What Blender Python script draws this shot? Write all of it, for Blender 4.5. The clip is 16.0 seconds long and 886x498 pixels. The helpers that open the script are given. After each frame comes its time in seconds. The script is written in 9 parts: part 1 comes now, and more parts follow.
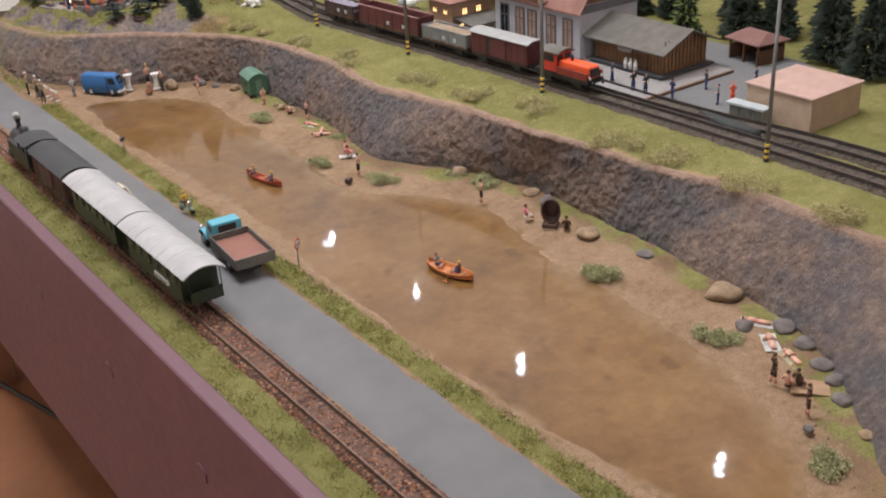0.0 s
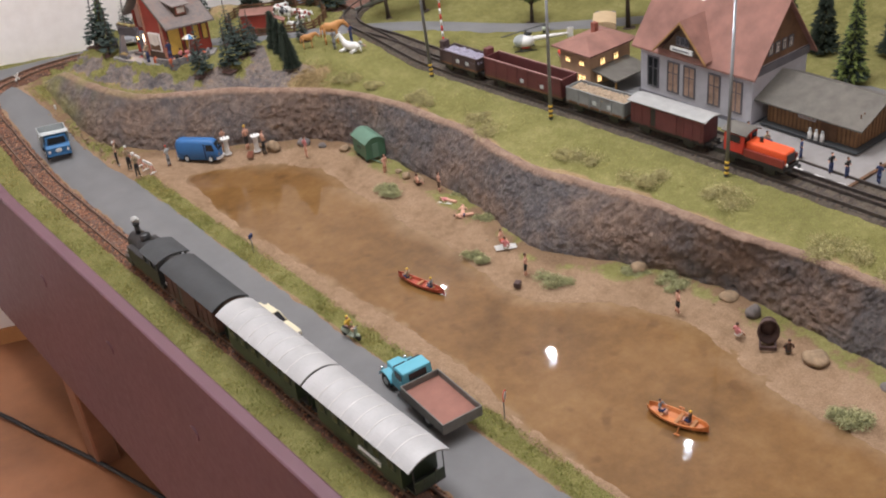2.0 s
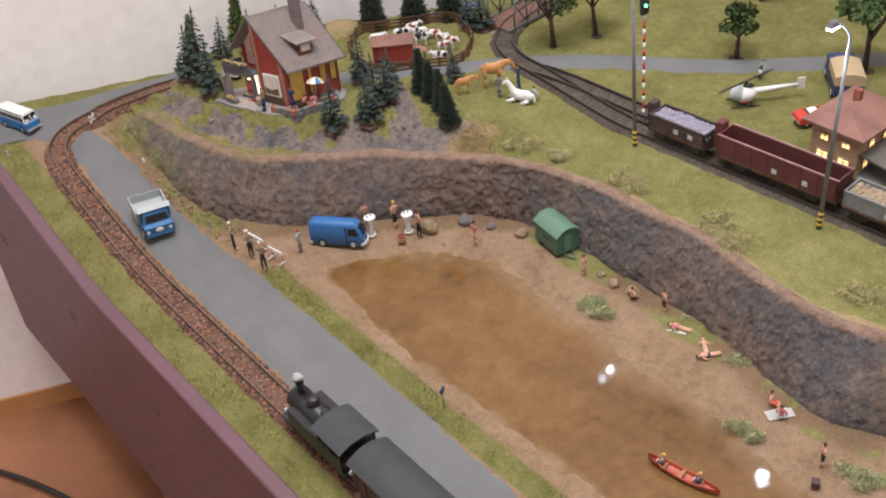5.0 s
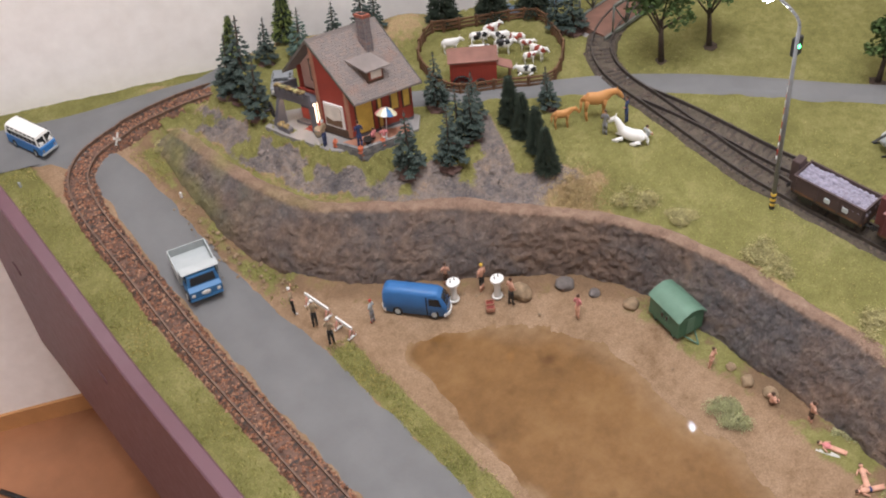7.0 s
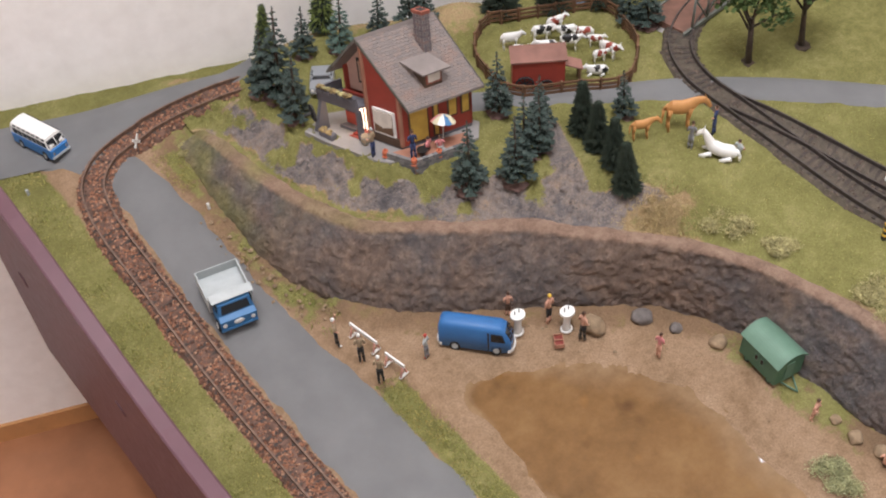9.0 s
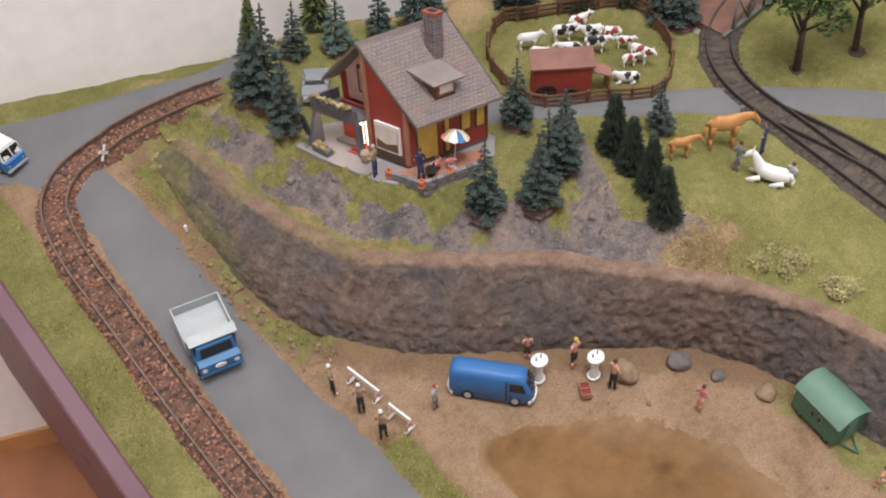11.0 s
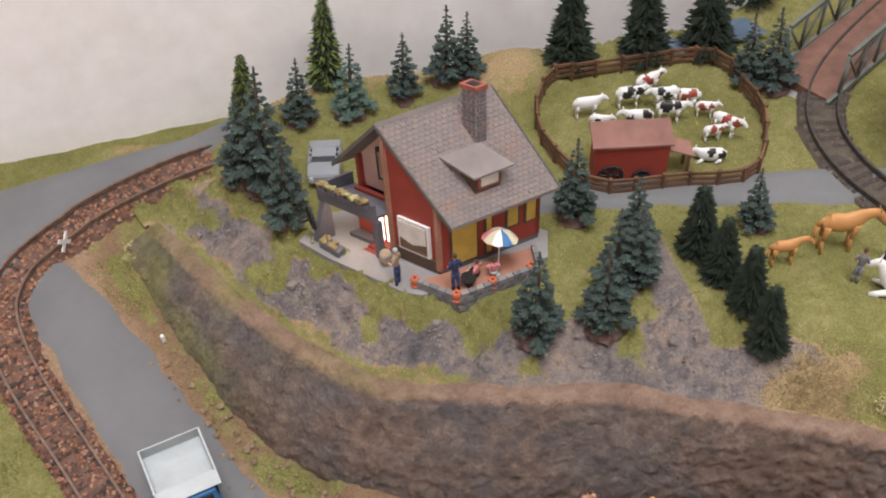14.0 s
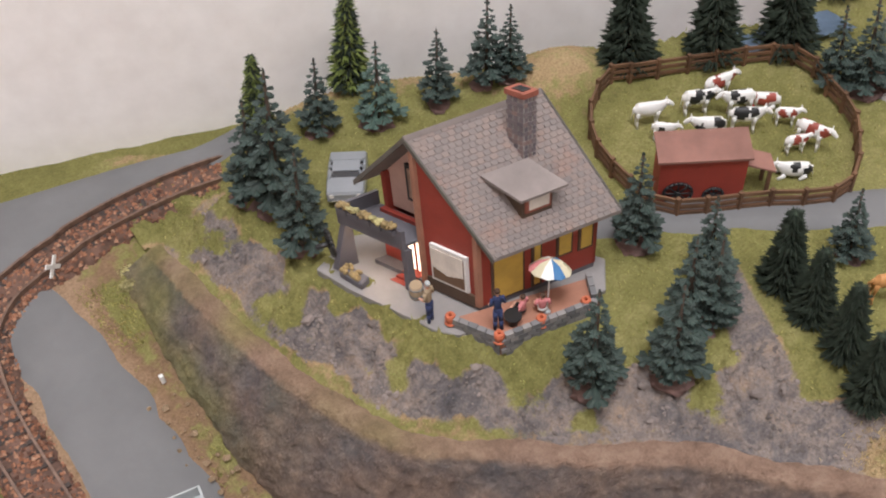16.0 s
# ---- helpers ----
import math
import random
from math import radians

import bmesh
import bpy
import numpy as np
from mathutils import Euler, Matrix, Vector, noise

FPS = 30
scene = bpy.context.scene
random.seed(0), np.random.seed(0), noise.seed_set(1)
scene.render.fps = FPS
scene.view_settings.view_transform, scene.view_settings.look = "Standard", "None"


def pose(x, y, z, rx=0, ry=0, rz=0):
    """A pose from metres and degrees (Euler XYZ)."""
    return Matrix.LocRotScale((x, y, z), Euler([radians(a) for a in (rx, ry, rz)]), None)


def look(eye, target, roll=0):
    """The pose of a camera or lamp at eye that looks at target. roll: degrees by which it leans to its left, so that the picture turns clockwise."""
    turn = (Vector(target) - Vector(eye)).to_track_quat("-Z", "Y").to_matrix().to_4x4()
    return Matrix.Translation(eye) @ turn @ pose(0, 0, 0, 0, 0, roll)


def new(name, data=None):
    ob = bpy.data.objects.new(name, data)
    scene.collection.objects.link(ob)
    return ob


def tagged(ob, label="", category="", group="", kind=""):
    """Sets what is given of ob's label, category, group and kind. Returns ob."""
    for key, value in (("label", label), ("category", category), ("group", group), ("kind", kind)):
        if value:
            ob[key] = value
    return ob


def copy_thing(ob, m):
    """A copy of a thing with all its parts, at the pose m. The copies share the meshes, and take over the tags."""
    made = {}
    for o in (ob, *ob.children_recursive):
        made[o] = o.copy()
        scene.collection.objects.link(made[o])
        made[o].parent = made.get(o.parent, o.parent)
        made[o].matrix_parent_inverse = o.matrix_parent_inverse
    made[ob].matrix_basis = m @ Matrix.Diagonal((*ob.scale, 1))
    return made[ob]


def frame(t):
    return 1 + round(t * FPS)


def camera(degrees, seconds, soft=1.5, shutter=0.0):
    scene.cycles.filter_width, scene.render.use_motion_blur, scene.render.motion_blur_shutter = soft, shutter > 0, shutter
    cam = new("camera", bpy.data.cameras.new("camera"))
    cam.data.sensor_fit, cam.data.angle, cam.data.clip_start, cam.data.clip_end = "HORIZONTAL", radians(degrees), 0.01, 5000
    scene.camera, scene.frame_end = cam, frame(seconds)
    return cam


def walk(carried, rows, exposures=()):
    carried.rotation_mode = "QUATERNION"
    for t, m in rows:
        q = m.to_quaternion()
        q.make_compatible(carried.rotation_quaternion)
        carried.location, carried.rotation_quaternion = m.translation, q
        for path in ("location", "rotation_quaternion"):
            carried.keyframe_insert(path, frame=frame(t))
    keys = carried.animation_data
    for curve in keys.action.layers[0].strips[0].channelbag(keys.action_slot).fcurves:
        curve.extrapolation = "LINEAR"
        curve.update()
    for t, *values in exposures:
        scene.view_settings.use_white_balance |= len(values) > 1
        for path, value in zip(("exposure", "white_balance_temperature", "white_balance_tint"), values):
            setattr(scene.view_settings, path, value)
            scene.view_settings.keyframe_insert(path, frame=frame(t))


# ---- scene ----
cam = camera(45, 16.0, soft=2.0)
PATH = [
    (0, (-0.2411, 0, 0.3583), (0.2774, 0.7301, -0.0867), -3.3),
    (0.5, (-0.2399, 0.047, 0.384), (0.2758, 0.7755, -0.0671), -4.59),
    (1, (-0.2577, 0.0908, 0.401), (0.2579, 0.8103, -0.0643), -4.65),
    (1.5, (-0.2553, 0.1375, 0.4321), (0.2466, 0.8507, -0.0573), -5.38),
    (2, (-0.2679, 0.2078, 0.4687), (0.236, 0.8994, -0.0487), -6.04),
    (2.5, (-0.2701, 0.2466, 0.4744), (0.2351, 0.9293, -0.0534), -5.97),
    (3, (-0.2283, 0.275, 0.4705), (0.2386, 0.9829, -0.0595), -6.51),
    (3.5, (-0.2068, 0.3087, 0.4705), (0.2159, 1.0448, -0.0583), -6.8),
    (4, (-0.2082, 0.3746, 0.4753), (0.2313, 1.0863, -0.0727), -6.77),
    (4.5, (-0.2244, 0.4644, 0.5117), (0.2508, 1.1192, -0.076), -6.33),
    (5, (-0.2233, 0.5355, 0.5237), (0.2492, 1.1752, -0.0826), -5.63),
    (7.5, (-0.1426, 0.7663, 0.5676), (0.2703, 1.323, -0.1533), -4.91),
    (8, (-0.1413, 0.789, 0.5582), (0.2712, 1.3414, -0.1661), -4.59),
    (8.5, (-0.1333, 0.8092, 0.5489), (0.2733, 1.3587, -0.181), -4.55),
    (9, (-0.1282, 0.8334, 0.5354), (0.2752, 1.3788, -0.1993), -4.26),
    (11.5, (-0.0796, 0.9264, 0.49), (0.3271, 1.4395, -0.2658), -2.41),
    (12, (-0.0691, 0.943, 0.4795), (0.3395, 1.4537, -0.277), -2.22),
    (12.5, (-0.0566, 0.9572, 0.4686), (0.3458, 1.4686, -0.2908), -2.38),
    (13, (-0.0449, 0.9792, 0.4607), (0.3506, 1.4875, -0.3043), -2.47),
    (13.5, (-0.0327, 0.9951, 0.4545), (0.3593, 1.5083, -0.309), -2.68),
    (14, (-0.0209, 1.0115, 0.4425), (0.3726, 1.5407, -0.3092), -3.27),
    (14.5, (-0.0117, 1.0236, 0.4325), (0.375, 1.5648, -0.3141), -3.97),
    (15, (-0.0025, 1.0342, 0.4208), (0.3776, 1.5763, -0.3287), -4.36),
    (15.5, (0.0042, 1.0447, 0.4105), (0.3803, 1.5871, -0.3406), -4.52),
    (16, (0.0104, 1.057, 0.4002), (0.3783, 1.6036, -0.3521), -5.07),
]
walk(cam, [(t, look(eye, target, roll)) for t, eye, target, roll in PATH])

# ---- world and light ----
world = bpy.data.worlds.new("room_dim")
scene.world = world
world.use_nodes = True
world.node_tree.nodes["Background"].inputs[0].default_value = (1.0, 0.97, 0.94, 1)
world.node_tree.nodes["Background"].inputs[1].default_value = 0.25
scene.view_settings.exposure = 0.0


def area_lamp(x, y, z, sx, sy, watts, colour):
    lamp = bpy.data.lights.new("ceiling_lamp", "AREA")
    lamp.shape, lamp.size, lamp.size_y, lamp.energy, lamp.color = "RECTANGLE", sx, sy, watts, colour
    ob = new("ceiling_lamp", lamp)
    ob.matrix_world = pose(x, y, z)
    return ob


CEILING = 1.75
# Added overhead area lights, out of view, placed to balance wall and table brightness.
area_lamp(0.14, 0.42, CEILING - 0.06, 0.5, 0.5, 9.6, (0.95, 0.945, 1.0))
area_lamp(-0.04, 0.98, CEILING - 0.06, 0.6, 0.5, 24.5, (0.95, 0.945, 1.0))
MASTS = [(0.329, 1.015, 0.333, 1.040), (0.335, 0.851, 0.332, 0.862), (0.348, 0.668, 0.324, 0.676), (0.358, 0.440, 0.350, 0.453)]
LAMP_Z = 0.215
for mx, my, lx, ly in MASTS:
    bulb = bpy.data.lights.new("mast_lamp", "POINT")
    bulb.energy, bulb.color, bulb.shadow_soft_size = 0.11, (0.86, 0.93, 1.0), 0.0025
    new("mast_lamp", bulb).location = (lx, ly, LAMP_Z - 0.012)


# ---- materials ----
def nodes_of(name):
    m = bpy.data.materials.new(name)
    m.use_nodes = True
    nt = m.node_tree
    return m, nt, nt.nodes["Principled BSDF"]


def noise_node(nt, scale, detail=6.0, rough=0.6):
    tc = nt.nodes.new("ShaderNodeTexCoord")
    n = nt.nodes.new("ShaderNodeTexNoise")
    n.inputs["Scale"].default_value, n.inputs["Detail"].default_value, n.inputs["Roughness"].default_value = scale, detail, rough
    nt.links.new(tc.outputs["Object"], n.inputs["Vector"])
    return n


def ramp_node(nt, source, stops):
    r = nt.nodes.new("ShaderNodeValToRGB")
    els = r.color_ramp.elements
    while len(els) < len(stops):
        els.new(0.5)
    for e, (p, c) in zip(els, stops):
        e.position, e.color = p, (*c, 1)
    nt.links.new(source, r.inputs[0])
    return r


def mix_node(nt, fac, a, b, blend="MIX"):
    m = nt.nodes.new("ShaderNodeMix")
    m.data_type, m.blend_type = "RGBA", blend
    for socket, value in ((m.inputs[0], fac), (m.inputs[6], a), (m.inputs[7], b)):
        if hasattr(value, "links"):
            nt.links.new(value, socket)
        else:
            socket.default_value = value if not isinstance(value, tuple) else (*value, 1)
    return m.outputs[2]


def bump_node(nt, bsdf, height, strength, distance):
    b = nt.nodes.new("ShaderNodeBump")
    b.inputs["Strength"].default_value, b.inputs["Distance"].default_value = strength, distance
    nt.links.new(height, b.inputs["Height"])
    nt.links.new(b.outputs[0], bsdf.inputs["Normal"])


def paint(name, colour, rough=0.5, metal=0.0, vary=0.18, scale=90.0, bump=0.15, coat=0.0):
    """A painted, moulded or raw surface with two scales of unevenness."""
    m, nt, bsdf = nodes_of(name)
    big, fine = noise_node(nt, scale), noise_node(nt, scale * 11)
    dark = tuple(c * (1 - vary) for c in colour)
    light = tuple(min(1, c * (1 + vary)) for c in colour)
    r1 = ramp_node(nt, big.outputs["Fac"], [(0.3, dark), (0.7, light)])
    r2 = ramp_node(nt, fine.outputs["Fac"], [(0.3, (0.88, 0.87, 0.86)), (0.7, (1, 1, 1))])
    nt.links.new(mix_node(nt, 0.7, r1.outputs[0], r2.outputs[0], "MULTIPLY"), bsdf.inputs["Base Color"])
    rr = ramp_node(nt, fine.outputs["Fac"], [(0.2, (rough * 0.8,) * 3), (0.8, (min(1, rough * 1.2),) * 3)])
    nt.links.new(rr.outputs[0], bsdf.inputs["Roughness"])
    bsdf.inputs["Metallic"].default_value = metal
    bsdf.inputs["Coat Weight"].default_value = coat
    if bump:
        bump_node(nt, bsdf, fine.outputs["Fac"], bump, 0.0004)
    return m


def glow(name, colour, strength):
    m, nt, bsdf = nodes_of(name)
    bsdf.inputs["Base Color"].default_value = (*colour, 1)
    bsdf.inputs["Emission Color"].default_value = (*colour, 1)
    bsdf.inputs["Emission Strength"].default_value = strength
    return m


def ground_material(name, base_stops, grass_stops, extra_stops):
    """Sand or soil, static grass and bare rock, laid out by the masks 'grass' and 'rock' of the mesh."""
    m, nt, bsdf = nodes_of(name)
    big, mid, fine = noise_node(nt, 26), noise_node(nt, 150, 8, 0.7), noise_node(nt, 900, 3)
    blend = mix_node(nt, 0.5, big.outputs["Fac"], mid.outputs["Fac"])
    sand = ramp_node(nt, blend, base_stops)
    grass = ramp_node(nt, blend, grass_stops)
    rock = ramp_node(nt, blend, extra_stops)
    out = sand.outputs[0]
    for key, layer in (("rock", rock), ("grass", grass)):
        at = nt.nodes.new("ShaderNodeAttribute")
        at.attribute_name = key
        add = nt.nodes.new("ShaderNodeMath")
        add.operation = "ADD"
        nt.links.new(at.outputs["Fac"], add.inputs[0])
        sub = nt.nodes.new("ShaderNodeMath")
        sub.operation, sub.inputs[1].default_value, sub.inputs[2].default_value = "MULTIPLY_ADD", 2.0, -1.0
        nt.links.new(mid.outputs["Fac"], sub.inputs[0])
        nt.links.new(sub.outputs[0], add.inputs[1])
        edge = ramp_node(nt, add.outputs[0], [(0.34, (0, 0, 0)), (0.66, (1, 1, 1))])
        out = mix_node(nt, edge.outputs[0], out, layer.outputs[0])
    speck = ramp_node(nt, fine.outputs["Fac"], [(0.3, (0.62, 0.60, 0.56)), (0.65, (1.1, 1.1, 1.08))])
    nt.links.new(mix_node(nt, 0.75, out, speck.outputs[0], "MULTIPLY"), bsdf.inputs["Base Color"])
    bsdf.inputs["Roughness"].default_value = 0.95
    bsdf.inputs["Specular IOR Level"].default_value = 0.15
    bump_node(nt, bsdf, fine.outputs["Fac"], 0.6, 0.0012)
    return m


GRASS = [(0.3, (0.118, 0.113, 0.037)), (0.5, (0.187, 0.177, 0.062)), (0.68, (0.285, 0.258, 0.11))]
M_GROUND = ground_material("sand_and_grass", [(0.3, (0.18, 0.113, 0.062)), (0.5, (0.285, 0.19, 0.12)), (0.7, (0.375, 0.262, 0.178))], GRASS,
                           [(0.3, (0.13, 0.09, 0.055)), (0.55, (0.22, 0.14, 0.085)), (0.75, (0.2, 0.18, 0.06))])
M_PLATEAU = ground_material("meadow_and_rock", [(0.3, (0.23, 0.15, 0.085)), (0.5, (0.33, 0.235, 0.13)), (0.7, (0.42, 0.32, 0.18))], GRASS,
                            [(0.36, (0.075, 0.07, 0.075)), (0.46, (0.145, 0.128, 0.126)), (0.54, (0.225, 0.185, 0.165)), (0.66, (0.31, 0.225, 0.165))])


def cliff_material():
    m, nt, bsdf = nodes_of("quarry_rock")
    big, mid, fine, grit = noise_node(nt, 11, 7, 0.65), noise_node(nt, 120, 9, 0.75), noise_node(nt, 420, 5, 0.7), noise_node(nt, 800, 2)
    c1 = ramp_node(nt, mid.outputs["Fac"], [(0.3, (0.06, 0.056, 0.060)), (0.5, (0.112, 0.101, 0.101)), (0.7, (0.195, 0.170, 0.156))])
    c2 = ramp_node(nt, mid.outputs["Fac"], [(0.3, (0.095, 0.066, 0.053)), (0.5, (0.185, 0.128, 0.098)), (0.7, (0.32, 0.225, 0.165))])
    sel = ramp_node(nt, big.outputs["Fac"], [(0.42, (0, 0, 0)), (0.57, (1, 1, 1))])
    out = mix_node(nt, sel.outputs[0], c1.outputs[0], c2.outputs[0])
    speck = ramp_node(nt, grit.outputs["Fac"], [(0.64, (0, 0, 0)), (0.74, (0.55, 0.55, 0.55))])
    out = mix_node(nt, speck.outputs[0], out, (0.38, 0.29, 0.22))
    at = nt.nodes.new("ShaderNodeAttribute")
    at.attribute_name = "rim"
    earth = ramp_node(nt, mid.outputs["Fac"], [(0.3, (0.16, 0.095, 0.065)), (0.5, (0.29, 0.185, 0.13)), (0.7, (0.40, 0.28, 0.20))])
    out = mix_node(nt, at.outputs["Fac"], out, earth.outputs[0])
    at2 = nt.nodes.new("ShaderNodeAttribute")
    at2.attribute_name = "moss"
    moss = ramp_node(nt, mid.outputs["Fac"], [(0.3, (0.12, 0.12, 0.03)), (0.7, (0.30, 0.27, 0.08))])
    out = mix_node(nt, at2.outputs["Fac"], out, moss.outputs[0])
    nt.links.new(out, bsdf.inputs["Base Color"])
    bsdf.inputs["Roughness"].default_value = 0.72
    h = mix_node(nt, 0.45, mid.outputs["Fac"], fine.outputs["Fac"])
    bump_node(nt, bsdf, h, 1.0, 0.005)
    return m


def water_material():
    m, nt, bsdf = nodes_of("pond_resin")
    big, mid, fine, blot = noise_node(nt, 9, 4), noise_node(nt, 60, 8, 0.7), noise_node(nt, 40, 2), noise_node(nt, 45, 2, 0.4)
    bed = ramp_node(nt, mix_node(nt, 0.4, big.outputs["Fac"], mid.outputs["Fac"]),
                    [(0.34, (0.095, 0.046, 0.012)), (0.5, (0.165, 0.084, 0.026)), (0.66, (0.225, 0.128, 0.048))])
    stain = ramp_node(nt, blot.outputs["Fac"], [(0.26, (0.62, 0.56, 0.5)), (0.36, (1, 1, 1)), (0.70, (1, 1, 1)), (0.78, (1.25, 1.2, 1.05))])
    deep = mix_node(nt, 0.8, bed.outputs[0], stain.outputs[0], "MULTIPLY")
    at = nt.nodes.new("ShaderNodeAttribute")
    at.attribute_name = "shallow"
    sand = ramp_node(nt, mid.outputs["Fac"], [(0.3, (0.16, 0.095, 0.042)), (0.7, (0.28, 0.18, 0.10))])
    nt.links.new(mix_node(nt, at.outputs["Fac"], deep, sand.outputs[0]), bsdf.inputs["Base Color"])
    bsdf.inputs["Roughness"].default_value = 0.35
    bsdf.inputs["Coat Weight"].default_value, bsdf.inputs["Coat Roughness"].default_value, bsdf.inputs["Coat IOR"].default_value = 1.0, 0.045, 1.33
    bsdf.inputs["Specular IOR Level"].default_value = 0.12
    b = nt.nodes.new("ShaderNodeBump")
    b.inputs["Strength"].default_value, b.inputs["Distance"].default_value = 0.12, 0.0015
    nt.links.new(fine.outputs["Fac"], b.inputs["Height"])
    nt.links.new(b.outputs[0], bsdf.inputs["Coat Normal"])
    return m


M_CLIFF, M_WATER = cliff_material(), water_material()
M_ROAD = paint("road_grey", (0.155, 0.155, 0.155), 0.85, vary=0.1, scale=30, bump=0.3)
M_BALLAST = paint("ballast_rust", (0.125, 0.07, 0.05), 0.95, vary=0.5, scale=160, bump=0.5)
M_SLEEPER = paint("sleeper_brown", (0.055, 0.04, 0.034), 0.8, vary=0.4)
M_DARKRAIL = paint("dark_rail", (0.075, 0.062, 0.055), 0.5, 0.4, vary=0.3, scale=300)
M_RAIL = paint("rail_steel", (0.17, 0.105, 0.075), 0.65, 0.2, vary=0.35, scale=300)
M_FASCIA = paint("fascia_plum", (0.14, 0.068, 0.085), 0.5, vary=0.08, scale=12, bump=0.05)
M_ROOMWALL = paint("room_wall_cream", (0.95, 0.915, 0.885), 0.9, vary=0.015, scale=6, bump=0.05)
M_FLOOR = paint("wood_floor", (0.31, 0.135, 0.065), 0.35, vary=0.35, scale=7, bump=0.1)
M_LEGWOOD = paint("leg_wood", (0.27, 0.12, 0.065), 0.5, vary=0.25, scale=20)
M_PINE = paint("pine_wood", (0.50, 0.25, 0.10), 0.45, vary=0.2, scale=14)
M_BLACK = paint("black_paint", (0.016, 0.016, 0.017), 0.42, vary=0.3)
M_DARK = paint("dark_grey_roof", (0.04, 0.043, 0.045), 0.7, vary=0.15)
M_SILVER = paint("silver_roof", (0.42, 0.42, 0.42), 0.38, 0.1, vary=0.1, scale=60)
M_COACH = paint("coach_green", (0.028, 0.042, 0.022), 0.45, vary=0.2)
M_WAGON = paint("wagon_brown", (0.085, 0.038, 0.025), 0.7, vary=0.25)
M_OXIDE = paint("wagon_oxide", (0.10, 0.025, 0.025), 0.6, vary=0.2)
M_GREYW = paint("wagon_grey", (0.19, 0.20, 0.20), 0.7, vary=0.2)
M_WHITE = paint("white_plastic", (0.78, 0.77, 0.74), 0.45, vary=0.05)
M_CREAM = paint("cream_paint", (0.66, 0.60, 0.42), 0.3, vary=0.05, coat=0.4)
M_GLASS = paint("dark_glass", (0.02, 0.022, 0.025), 0.12, vary=0.1, bump=0)
M_LBLUE = paint("truck_light_blue", (0.10, 0.37, 0.47), 0.5, vary=0.08)
M_BLUE = paint("van_blue", (0.028, 0.135, 0.35), 0.5, vary=0.06, coat=0.05)
M_TYRE = paint("tyre_black", (0.022, 0.021, 0.02), 0.85)
M_BEDGREY = paint("flatbed_grey", (0.17, 0.165, 0.15), 0.7)
M_BEDBROWN = paint("flatbed_floor", (0.26, 0.115, 0.085), 0.75, vary=0.12)
M_LGREY = paint("light_grey", (0.42, 0.45, 0.45), 0.6, vary=0.08)
M_CHROME = paint("chrome", (0.6, 0.6, 0.6), 0.2, 0.9, vary=0.05)
M_RED = paint("red_paint", (0.50, 0.045, 0.03), 0.4)
M_ORANGE = paint("loco_orange", (0.72, 0.10, 0.03), 0.4, vary=0.08)
M_GREEN = paint("wagon_green", (0.06, 0.145, 0.09), 0.5, vary=0.12)
M_GREENROOF = paint("green_roof", (0.115, 0.21, 0.15), 0.55, vary=0.1)
M_SKIN = paint("figure_skin", (0.62, 0.34, 0.24), 0.6)
M_WOOD = paint("brown_wood", (0.13, 0.065, 0.032), 0.75, vary=0.35)
M_OCHRE = paint("ochre_wood", (0.30, 0.17, 0.06), 0.75, vary=0.2)
M_BOAT = paint("boat_orange", (0.50, 0.17, 0.05), 0.5)
M_CANOE = paint("canoe_red", (0.40, 0.075, 0.04), 0.45)
M_STONE = paint("stone_tan", (0.27, 0.19, 0.115), 0.9, vary=0.35, scale=140, bump=0.6)
M_GSTONE = paint("stone_grey", (0.15, 0.13, 0.12), 0.9, vary=0.35, scale=140, bump=0.6)
M_CONIFER = paint("conifer_needles", (0.026, 0.044, 0.035), 0.7, vary=0.4, scale=300)
M_CONIFER2 = paint("dark_conifer", (0.022, 0.034, 0.02), 0.85, vary=0.4, scale=400)
M_FIRTIP = paint("fir_pale_tips", (0.19, 0.24, 0.06), 0.8, vary=0.4, scale=300)
M_BUSH = paint("dry_bush", (0.42, 0.375, 0.175), 0.95, vary=0.45, scale=250)
M_BUSHG = paint("green_bush", (0.37, 0.37, 0.19), 0.95, vary=0.4, scale=250)
M_LEAF = paint("leaf_green", (0.06, 0.10, 0.025), 0.9, vary=0.4, scale=250)
M_FOOT = paint("earth_foot", (0.17, 0.10, 0.085), 0.95, vary=0.4, scale=200, bump=0.5)
M_BARK = paint("bark", (0.06, 0.04, 0.028), 0.95, vary=0.4)
M_HOUSERED = paint("house_red", (0.29, 0.042, 0.026), 0.65, vary=0.12)
M_HOUSEPINK = paint("house_pink_board", (0.55, 0.36, 0.30), 0.75, vary=0.1)
M_SHINGLE = paint("roof_slate", (0.23, 0.195, 0.18), 0.75, vary=0.18, scale=60)
M_TILE = paint("roof_tile_rust", (0.24, 0.118, 0.092), 0.85, vary=0.28, scale=40)
M_FELT = paint("roof_felt", (0.125, 0.115, 0.098), 0.85, vary=0.22)
M_PLASTER = paint("plaster_grey", (0.44, 0.43, 0.46), 0.85, vary=0.1)
M_SLATE = paint("slate_grey", (0.12, 0.115, 0.13), 0.75, vary=0.15)
M_YELLOW = paint("yellow_wall", (0.46, 0.29, 0.18), 0.75, vary=0.1)
M_BEIGE = paint("concrete_beige", (0.42, 0.31, 0.22), 0.85, vary=0.12)
M_PAVE = paint("platform_grey", (0.26, 0.245, 0.235), 0.9, vary=0.1)
M_DECK = paint("deck_terracotta", (0.36, 0.17, 0.11), 0.75, vary=0.15)
M_BRICK = paint("brick_red", (0.28, 0.09, 0.06), 0.8, vary=0.25, scale=200)
M_GREYBRICK = paint("brick_grey", (0.30, 0.28, 0.27), 0.8, vary=0.3, scale=200)
